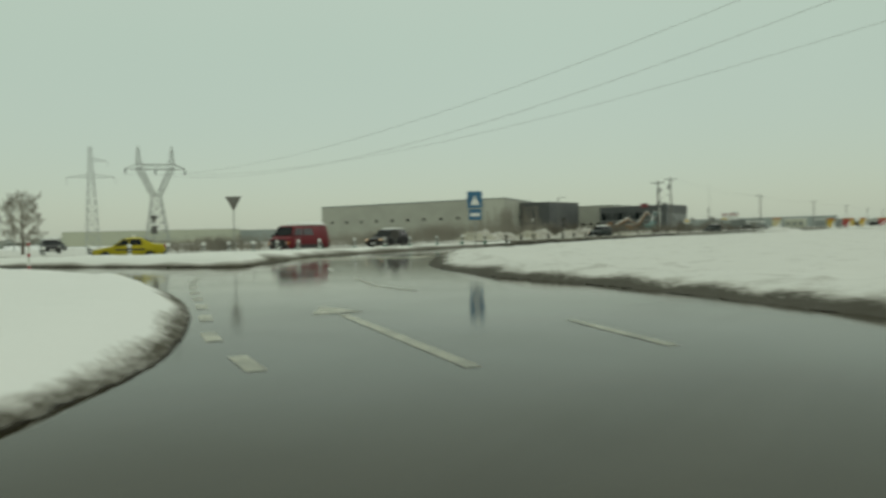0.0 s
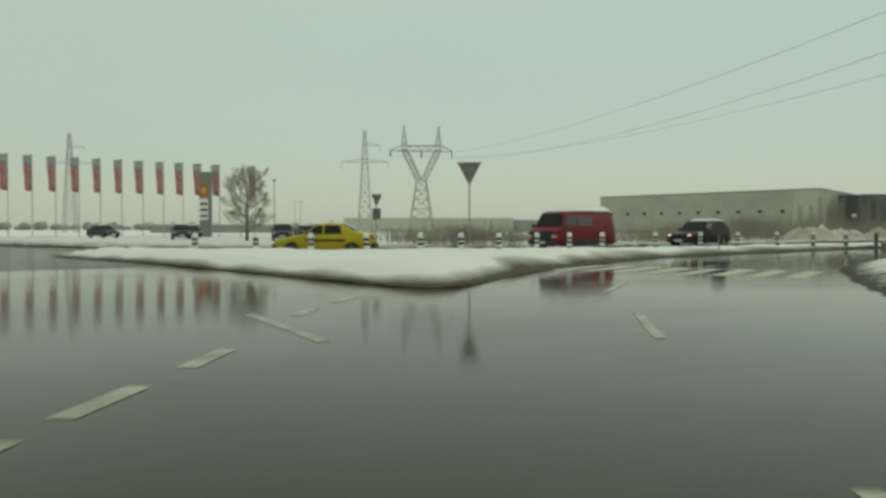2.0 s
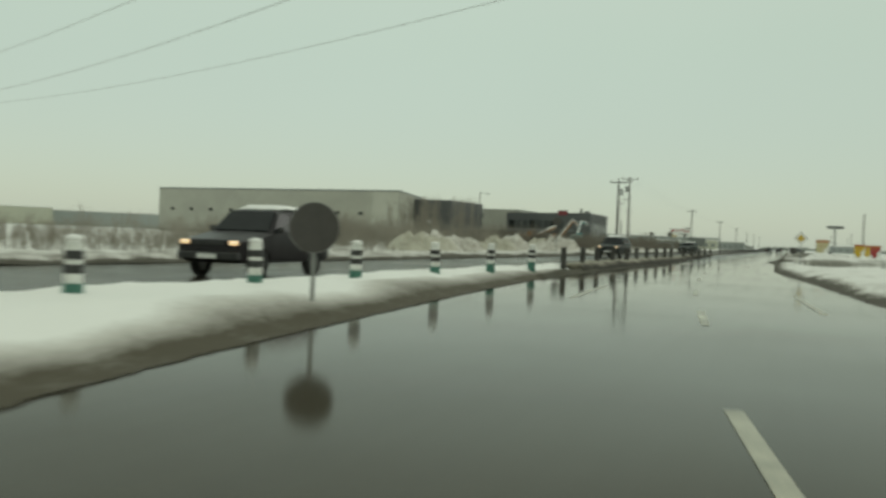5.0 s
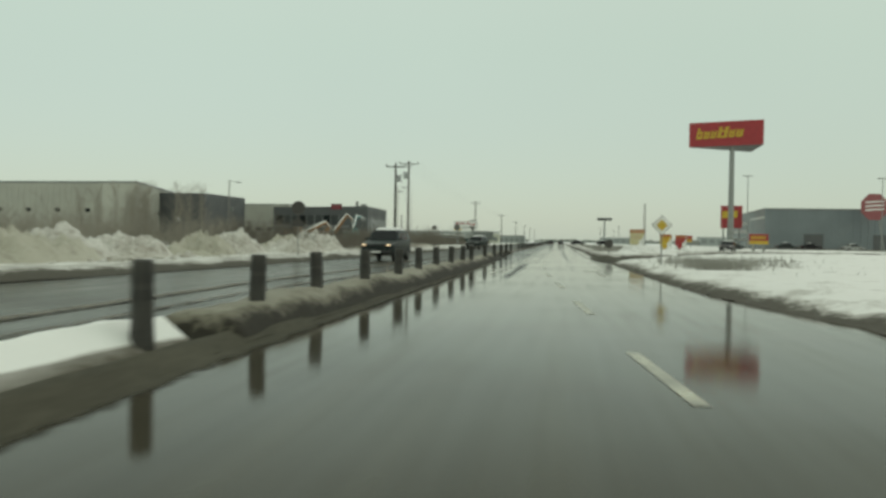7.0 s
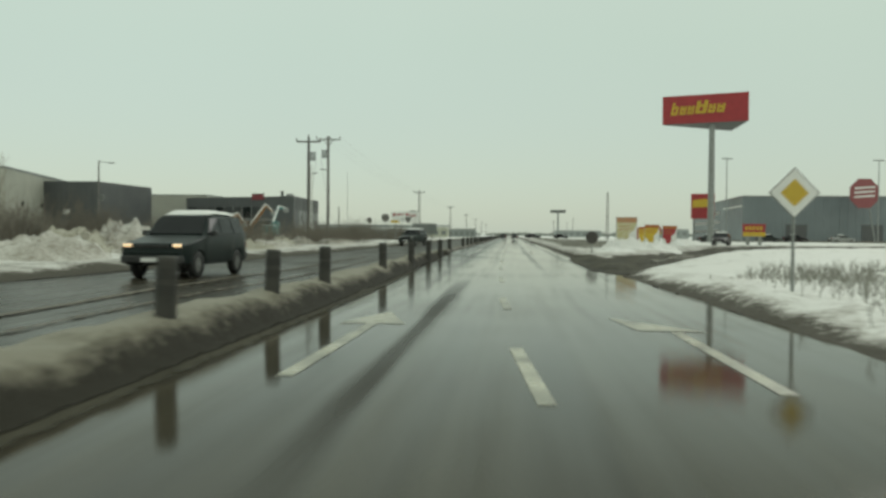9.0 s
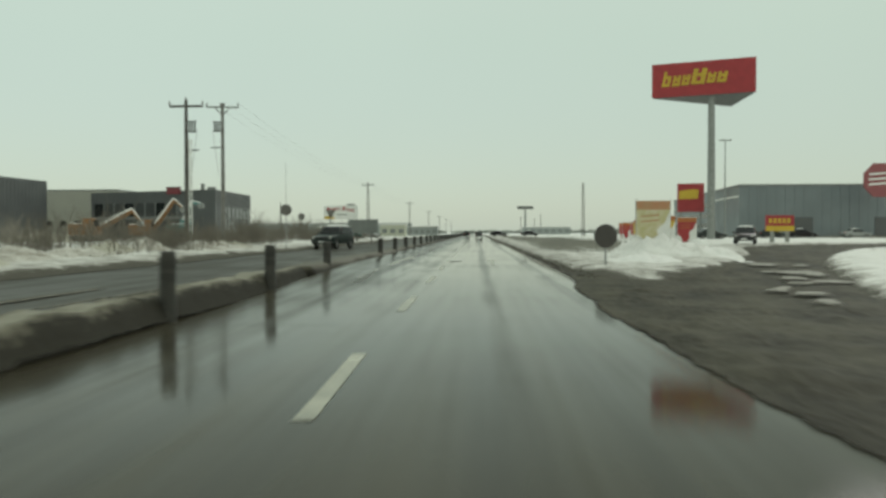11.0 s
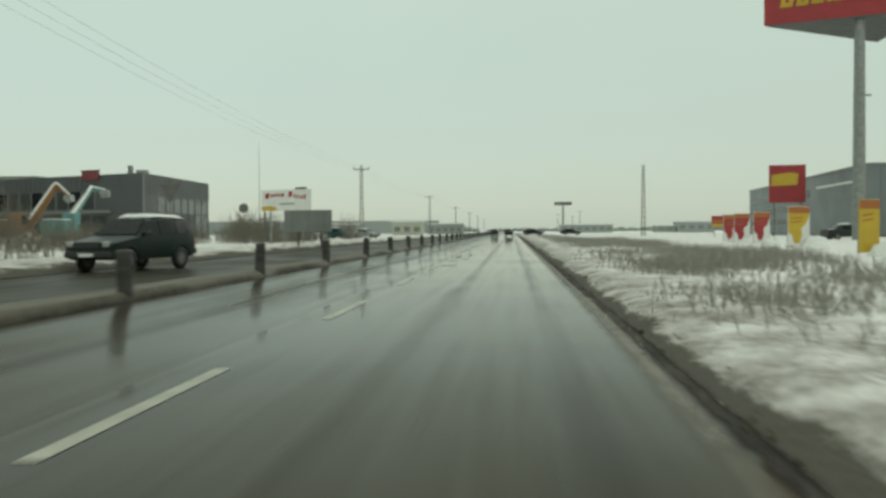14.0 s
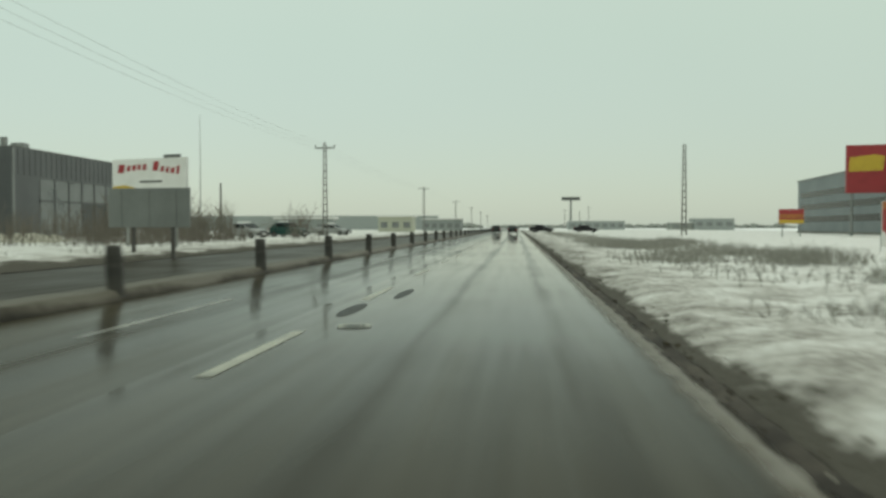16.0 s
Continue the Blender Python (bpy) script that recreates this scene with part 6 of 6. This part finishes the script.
SUV_PANES = {"side": [[(-0.72, 1.14), (0.10, 1.15), (0.10, 1.60), (-0.34, 1.58)], [(0.18, 1.15), (0.95, 1.16), (0.95, 1.60), (0.18, 1.60)], [(1.05, 1.17), (1.75, 1.18), (1.62, 1.58), (1.05, 1.60)]], "front": (-0.84, 1.15, -0.31, 1.64), "rear": (2.02, 1.28, 1.77, 1.64)}

TAXIY = car_paint("taxi_yellow_paint", (0.52, 0.43, 0.02))
DARKGREEN = car_paint("dark_green_paint", (0.014, 0.022, 0.021))
BLACKC = car_paint("black_car_paint", (0.018, 0.015, 0.017))
GREYC = car_paint("grey_car_paint", (0.030, 0.036, 0.035))
DEEPGREEN = car_paint("deep_green_paint", (0.014, 0.024, 0.021))
SILVER = car_paint("silver_car_paint", (0.34, 0.35, 0.34))
VANRED = car_paint("red_van_paint", (0.17, 0.016, 0.024))
GREENC = car_paint("green_car_paint", (0.02, 0.07, 0.06))

taxi = car("yellow taxi saloon with a roof sign driving past the island", TAXIY, (-12.6, -36.2, 0.0), -42, 4.26, 1.72, SEDAN_TOP, SEDAN_BELT, (-1.36, 1.24), SEDAN_PANES, snow=False)
part("roof_sign", boxbm(-0.22, 0.22, 0.15, 0.35, 1.46, 1.60, bevel=0.02), WHITE, taxi, "small taxi roof sign")
for sx in (-1, 1):
    part("door_stripe", boxbm(sx * 0.862 - 0.006, sx * 0.862 + 0.006, -0.75, 0.95, 0.66, 0.76), BLACKP, taxi, "dark stripe along the doors")
car("black off-road car with snow on its roof on the oncoming lane", BLACKC, (-10.3, -11.5, 0.0), 2, 4.3, 1.8, SUV_TOP, SUV_BELT, (-1.32, 1.30), SUV_PANES, r=0.36, hood_lights=(0.80, 0.90), ground=0.38, roof=(0.0, 1.7), lit=True)
car("dark grey-green off-road car with lit headlights on the oncoming lane", DARKGREEN, (-11.1, 40.3, 0.0), -4, 4.3, 1.82, SUV_TOP, SUV_BELT, (-1.32, 1.30), SUV_PANES, r=0.35, hood_lights=(0.82, 0.90), ground=0.34, lit=True, roof=(-0.2, 1.7))
car("dark green off-road car with snowy roof at the roadside", DEEPGREEN, (-12.2, 105.2, 0.0), -14, 4.3, 1.8, SUV_TOP, SUV_BELT, (-1.32, 1.30), SUV_PANES, r=0.36, hood_lights=(0.78, 0.95), ground=0.38, roof=(0.0, 1.7))
car("silver saloon parked in the snow beside the billboard", SILVER, (-24.7, 181.0, 0.15), 62, 4.3, 1.72, SEDAN_TOP, SEDAN_BELT, (-1.36, 1.24), SEDAN_PANES, group="parked cars", roof=(0.0, 0.7))
car("dark green hatchback parked in the snow", GREENC, (-22.6, 187.8, 0.15), 70, 3.85, 1.72, HATCH_TOP, HATCH_BELT, (-1.22, 1.24), HATCH_PANES, group="parked cars", roof=(0.2, 1.0))
car("silver saloon parked in the snow farther on", SILVER, (-22.4, 207, 0.15), 75, 4.3, 1.72, SEDAN_TOP, SEDAN_BELT, (-1.36, 1.24), SEDAN_PANES, group="parked cars", roof=(0.0, 0.7))
car("black car parked on the far verge", BLACKC, (4.6, 262, 0.2), 70, 4.26, 1.72, SEDAN_TOP, SEDAN_BELT, (-1.36, 1.24), SEDAN_PANES, group="parked cars", roof=(0.0, 0.7))
car("black car parked farther on the verge", BLACKC, (12.6, 262, 0.2), 80, 4.26, 1.72, SEDAN_TOP, SEDAN_BELT, (-1.36, 1.24), SEDAN_PANES, group="parked cars", roof=(0.0, 0.7))
car("dark hatchback ahead in the far lane", GREYC, (-3.9, 268, 0.0), 180, 3.85, 1.72, HATCH_TOP, HATCH_BELT, (-1.22, 1.24), HATCH_PANES, group="traffic ahead", snow=False)
car("grey saloon ahead in the lane", GREYC, (-0.7, 252, 0.0), 180, 4.26, 1.72, SEDAN_TOP, SEDAN_BELT, (-1.36, 1.24), SEDAN_PANES, group="traffic ahead", snow=False)
for i, (x, y, tn, pt) in enumerate(((-58, -24, 70, BLACKC), (-74, -26, 100, GREYC), (-70, -18, 80, BLACKC), (-44, -21, 60, BLACKC), (-66, -6, 75, GREYC), (58, 176, 90, SILVER), (50, 177, 90, BLACKC), (45, 176, 95, GREYC), (31, 160, 95, GREYC), (21.2, 113, -20, BLACKC))):
    car("dark car parked in a snowy car park" if pt is not SILVER else "silver car parked in front of the store", pt, (x, y, 0.15), tn, 4.26, 1.72, SEDAN_TOP, SEDAN_BELT, (-1.36, 1.24), SEDAN_PANES, group="parked cars", roof=(0.0, 0.7))

# delivery van
VAN_TOP = [(-2.5, 0.85), (-2.46, 1.12), (-2.1, 1.30), (-2.0, 1.34), (-1.66, 2.02), (-1.45, 2.12), (2.3, 2.14), (2.45, 1.95), (2.5, 0.9)]
VAN_BELT = [(-2.6, 0.98), (-2.0, 1.28), (2.5, 1.32)]
VAN_PANES = {"side": [[(-1.80, 1.36), (-0.85, 1.36), (-0.85, 1.86), (-1.56, 1.86)], [(-0.70, 1.36), (0.45, 1.36), (0.45, 1.86), (-0.70, 1.86)]], "front": (-2.0, 1.36, -1.67, 2.00), "rear": (2.49, 1.3, 2.44, 1.95)}
van = car("red delivery van with snow on its roof", VANRED, (-11.0, -22.0, 0.0), 3, 5.0, 1.95, VAN_TOP, VAN_BELT, (-1.55, 1.45), VAN_PANES, r=0.34, hood_lights=(0.72, 0.92), ground=0.36, snow=True, category="van", roof=(-0.85, 2.35))
part("front_panel", boxbm(-0.66, 0.66, -2.54, -2.40, 0.50, 1.06, bevel=0.02), BLACKP, van, "black lower front panel")
for sx in (-1, 1):
    part("indicator", boxbm(min(sx * 0.80, sx * 0.97), max(sx * 0.80, sx * 0.97), -2.53, -2.40, 0.76, 0.88, bevel=0.02), AMBER, van, "amber indicator")
    part("side_moulding", boxbm(sx * 0.975 - 0.012, sx * 0.975 + 0.012, -1.15, 1.05, 0.42, 0.66), BLACKP, van, "dark side moulding")


# ---- trees, shrubs and grass ----
def branch(bm, p, d, length, r, depth, rng, seg=5, thin=0.58):
    """A limb that forks into thinner ones."""
    q = p + d * length
    rod(bm, p, q, r, r * 0.62, seg)
    if depth == 0:
        return
    for _ in range(rng.choice((2, 3, 3))):
        nd = (d + Vector((rng.uniform(-0.75, 0.75), rng.uniform(-0.75, 0.75), rng.uniform(-0.15, 0.55)))).normalized()
        branch(bm, p + d * length * rng.uniform(0.55, 1.0), nd, length * rng.uniform(0.55, 0.8), r * thin, depth - 1, rng, 4 if depth > 1 else 3, thin)


def bare_tree(x, y, h, seed, label, wide, limbs):
    """A leader with limbs all the way up; their length follows an egg-shaped outline."""
    rng = random.Random(seed)
    t = thing("bare_tree", pose(x, y, 0.05), label, "tree")
    trunk = rodbm((0, 0, 0), (0.04, 0, h * 0.3), h * 0.026, h * 0.018, 8)
    rod(trunk, (0.04, 0, h * 0.3), (0.0, 0.05, h * 0.72), h * 0.018, h * 0.007, 7)
    part("trunk", trunk, BARK, t)
    bm = bmesh.new()
    for i in range(limbs):
        f = 0.10 + 0.70 * i / limbs
        a = 2.4 * i + rng.uniform(-0.4, 0.4)
        reach = wide * math.sin(math.pi * min(0.97, 0.22 + 0.78 * f)) ** 0.7 * rng.uniform(0.75, 1.05)
        d = Vector((math.cos(a), math.sin(a), 0.35 + 0.9 * f)).normalized()
        branch(bm, Vector((0.02, 0, h * f)), d, reach * 0.42, h * 0.0058, 6, rng, 5, 0.66)
    part("crown", bm, PALETWIG, t, "dense crown of bare twigs")
    return t


bare_tree(-40.7, -25.9, 5.9, 3, "bare round-crowned tree beside the bollards", 2.7, 34)


def shrub_band(name, spots, hmin, hmax, rng, label, stems=7, mat=TWIG, forks=2, clump=0.0):
    """Bare stems in clumps, one joined mesh; clump makes neighbouring stems grow tall or low together."""
    bm = bmesh.new()
    for x, y in spots:
        grow = max(0.25, 1 + clump * (1.5 * bumpy(x, y, 0.16, 6.6) + 0.7 * bumpy(x, y, 0.6, 1.9)))
        for _ in range(stems):
            h = rng.uniform(hmin, hmax) * grow
            p = Vector((x + rng.gauss(0, 0.5), y + rng.gauss(0, 0.6), 0.08))
            d = Vector((rng.uniform(-0.25, 0.25), rng.uniform(-0.25, 0.25), 1)).normalized()
            branch(bm, p, d, h * 0.5, 0.008 + h * 0.005, forks, rng, 3)
    return tagged(mesh_object(name, bm, mat), label, "shrubs", kind="stuff")


def patch(x0, x1, y0, y1, n, gap):
    """Uneven spots in a stretch of ground; a higher gap leaves more of it bare."""
    spots = []
    while len(spots) < n:
        x, y = rng.uniform(x0, x1), rng.uniform(y0, y1)
        if bumpy(x, y, 0.11, 4.2) + 0.5 * bumpy(x, y, 0.4, 7.5) > gap * rng.uniform(0.6, 1.2) - 0.3:
            spots.append((x, y))
    return spots


rng = random.Random(21)


def slender_tree(h, seed):
    """An upswept young tree: a thin leader and steep limbs."""
    r_ = random.Random(seed)
    t = thing("slender_tree", Matrix(), "slender bare tree with upswept twigs in a snowy field", "tree", "slender trees in the field")
    trunk = rodbm((0, 0, 0), (0.1, 0, h * 0.5), 0.06, 0.04, 7)
    rod(trunk, (0.1, 0, h * 0.5), (0.0, 0.1, h * 0.95), 0.04, 0.012, 6)
    part("trunk", trunk, PALETWIG, t)
    bm = bmesh.new()
    for i in range(20):
        f = 0.08 + 0.75 * i / 20
        a = 2.4 * i + r_.uniform(-0.4, 0.4)
        d = Vector((0.38 * math.cos(a), 0.38 * math.sin(a), 1.0)).normalized()
        branch(bm, Vector((0.05, 0, h * f)), d, h * r_.uniform(0.13, 0.20) * (1.15 - 0.6 * f), 0.02, 3, r_, 4, 0.62)
    part("crown", bm, PALETWIG, t, "thin upswept twigs")
    return t


for kind in range(2):
    first_tree = slender_tree((6.3, 5.2)[kind], 12 + kind)
    for i in range(7):
        m = pose(-41.5 + 1.35 * i + rng.uniform(-0.6, 0.6), (66, 62)[kind] + rng.uniform(-2, 2), -0.05, rng.uniform(-4, 4), rng.uniform(-4, 4), rng.uniform(0, 360))
        if i:
            copy_thing(first_tree, m)
        else:
            first_tree.matrix_basis = m
shrub_band("roadside_shrubs", patch(-32, -22, 8, 35, 110, 0.4), 0.8, 2.3, rng, "bare roadside shrubs in the snow", 8, PALETWIG, 2, 0.6)
shrub_band("roadside_shrubs", patch(-26, -17.5, 50, 112, 300, 0.35), 0.7, 2.2, rng, "low bare brown shrubs along the oncoming road", 9, MISTTWIG, 2, 0.6)
shrub_band("roadside_shrubs", patch(-34, -17.5, -24, 14, 420, 0.3), 0.4, 1.3, rng, "low bare brown shrubs behind the oncoming lanes", 8, PALETWIG, 2, 0.6)
shrub_band("roadside_shrubs", patch(-36, -19.5, 106, 150, 170, 0.5), 0.6, 1.7, rng, "bare grey-brown shrubs in front of the building site", 8, MISTTWIG, 2, 0.8)
shrub_band("roadside_shrubs", patch(-36, -19.5, 150, 192, 130, 0.5), 0.8, 2.5, rng, "bare grey-brown shrubs before the showroom", 8, MISTTWIG, 2, 0.9)
shrub_band("roadside_shrubs", patch(-24, -15, 128, 172, 60, 0.4), 0.4, 1.2, rng, "low bare shrubs near the billboards", 7, MISTTWIG, 2, 0.6)
shrub_band("roadside_shrubs", patch(-44, -25, 44, 70, 150, 0.3), 0.8, 2.6, rng, "bare brown brush behind the heaps of ploughed snow", 9, PALETWIG, 2, 0.5)
shrub_band("field_shrubs", patch(-75, -30, 20, 125, 200, 0.3), 0.8, 2.4, rng, "bare shrubs in the snowy field before the warehouse", 7, PALETWIG, 2, 0.5)
tufts = []
while len(tufts) < 1500:
    y, k = 84 + 78 * rng.random(), rng.random()
    x = 2.9 + (y - 88) * 0.012 + 6.6 * k
    if bumpy(x, y * 0.45, 0.5, 2.2) + 0.5 * bumpy(x, y, 1.3, 9.1) + 0.55 - 0.9 * abs(k - 0.5) > 0.42 + 0.2 * rng.random():
        tufts.append((x, y))
shrub_band("dry_hedge", tufts, 0.14, 0.62, rng, "dry grey-brown weeds in the snow along the road", 12, DRYGRASS, 1, 0.5)
shrub_band("dry_hedge", [(4.2 + 3.8 * rng.random(), 160 + 90 * rng.random()) for _ in range(500)], 0.2, 0.55, rng, "dry grey-brown weeds in the snow farther along", 7, DRYGRASS, 1)
for cx, cy, sx, sy, count in ((4.5, 28.2, 0.55, 1.0, 60), (6.2, 31.0, 0.9, 1.4, 34), (4.6, 36.8, 0.6, 1.3, 40), (8.6, 40.5, 1.0, 1.6, 26)):
    shrub_band("dry_weeds", [(rng.gauss(cx, sx), rng.gauss(cy, sy)) for _ in range(count)], 0.18, 0.62, rng, "clump of dry weeds sticking out of the verge snow", 9, DRYGRASS, 2)
shrub_band("dry_weeds", [(rng.uniform(3.4, 13), rng.uniform(20, 43)) for _ in range(36)], 0.10, 0.35, rng, "scattered dry weeds sticking out of the snow", 5, DRYGRASS, 1)
shrub_band("dry_weeds", [(rng.uniform(6, 22), rng.uniform(86, 110)) for _ in range(40)], 0.15, 0.4, rng, "dry weeds sticking out of the snow by the store", 8, DRYGRASS, 1)


# ---- clods thrown on the verge ----
def clods(name, spots, rmin, rmax, rng, mat, label):
    bm = bmesh.new()
    for x, y, z in spots:
        r = rng.uniform(rmin, rmax) * rng.uniform(0.5, 1.0)
        vs = bmesh.ops.create_icosphere(bm, subdivisions=1, radius=r, matrix=Matrix.Translation((x, y, z + r * 0.3)) @ Matrix.Diagonal((rng.uniform(0.7, 1.5), rng.uniform(0.7, 1.5), rng.uniform(0.5, 0.9), 1)))["verts"]
        for v in vs:
            v.co += Vector((rng.uniform(-1, 1), rng.uniform(-1, 1), rng.uniform(-1, 1))) * r * 0.25
    return tagged(mesh_object(name, bm, mat), label, "clods", kind="stuff")


rng = random.Random(77)
clods("mud_clods", [(1.65 + 3.0 * rng.random() ** 2.0, 66 + 130 * rng.random() ** 1.4, 0.13) for _ in range(620)], 0.010, 0.034, rng, MUD, "dark clods of mud scattered over the roadside snow")
clods("mud_clods", [(1.35 + 0.5 * rng.random(), 63 + 120 * rng.random() ** 1.4, 0.04) for _ in range(420)], 0.012, 0.045, rng, MUD, "wet clods of mud in the roadside slush")
clods("snow_lumps", [(1.25 + 0.5 * rng.random(), 70 + 120 * rng.random() ** 1.4, 0.02) for _ in range(110)], 0.008, 0.024, rng, MUDSNOW, "small lumps of dirty snow in the roadside slush")
clods("snow_lumps", [(-17.0 - 2.5 * rng.random(), 18 + 90 * rng.random(), 0.2) for _ in range(260)], 0.08, 0.28, rng, CLODSNOW, "broken lumps of ploughed snow beside the road")


# ---- snow heaps and building site ----
def heap(name, x, y, rx, ry, h, seed, mat, label, n=30):
    bm = bmesh.new()
    bmesh.ops.create_grid(bm, x_segments=n, y_segments=n, size=1)
    for v in bm.verts:
        r = min(1.0, math.hypot(v.co.x, v.co.y))
        k = (1 - r * r) ** 0.8 if r < 1 else 0
        px_, py_ = v.co.x * rx, v.co.y * ry
        z = h * k * (0.75 + 0.55 * bumpy(px_, py_, 0.7, seed) + 0.35 * bumpy(px_, py_, 2.1, seed + 3) + 0.3 * bumpy(px_, py_, 4.7, seed + 5) + 0.45 * abs(bumpy(px_, py_, 1.7, seed + 9)) + 0.35 * abs(bumpy(px_, py_, 3.4, seed + 11)) + 0.15 * bumpy(px_, py_, 9.0, seed))
        v.co = Vector((px_, py_, max(z, -0.02) + (0.0 if r < 1 else -0.1)))
    me = mesh_object(name, bm, mat, smooth=True)
    me.location = (x, y, 0.12)
    return tagged(me, label, "snow heap", "snow heaps")


rng = random.Random(5)
for i in range(16):
    heap("snow_mound", -17.5 - rng.uniform(0, 3.5), 20 + 5.2 * i + rng.uniform(-1, 1), rng.uniform(1.4, 2.4), rng.uniform(2.2, 3.8), rng.uniform(0.75, 1.3) * (1.0 if i < 9 else 0.5), i + 2, CLODSNOW if i % 3 else MUDSNOW, "heap of ploughed snow and clods beside the road" if i % 3 else "muddy heap of ploughed snow", 46)
heap("snow_mound", 5.9, 74.6, 2.4, 2.0, 0.75, 31, HEAPSNOW, "heap of snow round the tall banner")
heap("snow_mound", 7.8, 76.6, 1.8, 2.2, 0.45, 32, HEAPSNOW, "low heap of ploughed snow by the access road")
for x, y in ((11.6, 96.6), (13.9, 99.8), (13.5, 110.2), (14.6, 120.7), (16.7, 134.9), (16.4, 138.5), (16.8, 143.1)):
    heap("snow_mound", x, y, 0.75, 0.7, 0.62, int(y), SNOW, "snow piled against the foot of a banner", 12)
heap("snow_mound", 4.4, 70.4, 1.5, 2.4, 0.30, 33, HEAPSNOW, "low heap of ploughed snow at the corner")
for x, y, k in ((-36, 150, 0.8), (-41, 146, 0.9), (-54, 150, 1.2), (-33, 158, 0.6), (-52, 137, 1.0)):
    heap("earth_mound", x, y, 4.5, 3.2, k, int(-x), MUDSNOW, "snowy heap of rubble on the building site")


def excavator(x, y, turn, paint, arm, label):
    e = thing("excavator", pose(x, y, 0.1, 0, 0, turn), label, "excavator")
    for sy in (-1, 1):
        tr = boxbm(-1.7, 1.7, sy * 1.0 - 0.28, sy * 1.0 + 0.28, 0.0, 0.85, bevel=0.25)
        part("track", tr, BLACKP, e)
    part("platform", boxbm(-1.6, 1.5, -1.2, 1.2, 0.9, 1.5, bevel=0.06), paint, e)
    part("engine_cover", boxbm(-1.7, -0.2, -1.15, 1.15, 1.5, 2.3, bevel=0.12), paint, e)
    cab = part("cab", boxbm(0.1, 1.4, -1.15, 0.0, 1.5, 2.95, bevel=0.08), paint, e)
    part("window", boxbm(0.2, 1.42, -1.0, -0.12, 1.95, 2.8), GLASS, cab)
    part("boom", rodbm((1.2, 0.4, 1.5), arm[0], 0.36, 0.26, 6), paint, e)
    part("dipper", rodbm(arm[0], arm[1], 0.24, 0.16, 6), paint, e)
    part("ram", rodbm((1.3, 0.4, 2.4), (Vector(arm[0]) * 0.8 + Vector((0.4, 0, 0.9))), 0.07, 0.07, 8), STEEL, e)
    b1 = Vector(arm[1])
    bk = platebm([(-0.32, 0.0), (0.25, 0.08), (0.36, -0.5), (-0.05, -0.68), (-0.4, -0.34)], 0.8, Matrix.Translation(b1 + Vector((0, -0.45, 0))))
    part("bucket", bk, STEEL, e)
    sn = bmesh.new()
    rod(sn, Vector((1.2, 0.4, 1.5)).lerp(Vector(arm[0]), 0.15) + Vector((-0.2, -0.12, 0.30)), Vector(arm[0]) + Vector((-0.1, -0.1, 0.22)), 0.20, 0.15, 6)
    rod(sn, Vector(arm[0]) + Vector((0, -0.08, 0.20)), Vector(arm[1]) + Vector((0, -0.08, 0.14)), 0.12, 0.09, 6)
    part("boom_snow", sn, SNOW, e, "strip of snow on the boom")
    part("deck_snow", boxbm(-1.65, -0.25, -1.1, 1.1, 2.3, 2.42, bevel=0.05), SNOW, e, "snow on the engine cover")


excavator(-46.3, 154.0, 0, DIGGER, ((4.1, 0.4, 5.6), (5.3, 0.4, 4.6)), "orange excavator with raised arm on a snowy building site")
excavator(-41.0, 152.9, 92, TEAL, ((6.8, 0.4, 5.5), (7.2, -0.8, 5.3)), "teal excavator with long raised boom")
excavator(-48.7, 142.2, 0, DIGGER, ((5.6, 0.4, 3.9), (6.6, 0.4, 2.6)), "orange excavator with lowered arm among rubble")
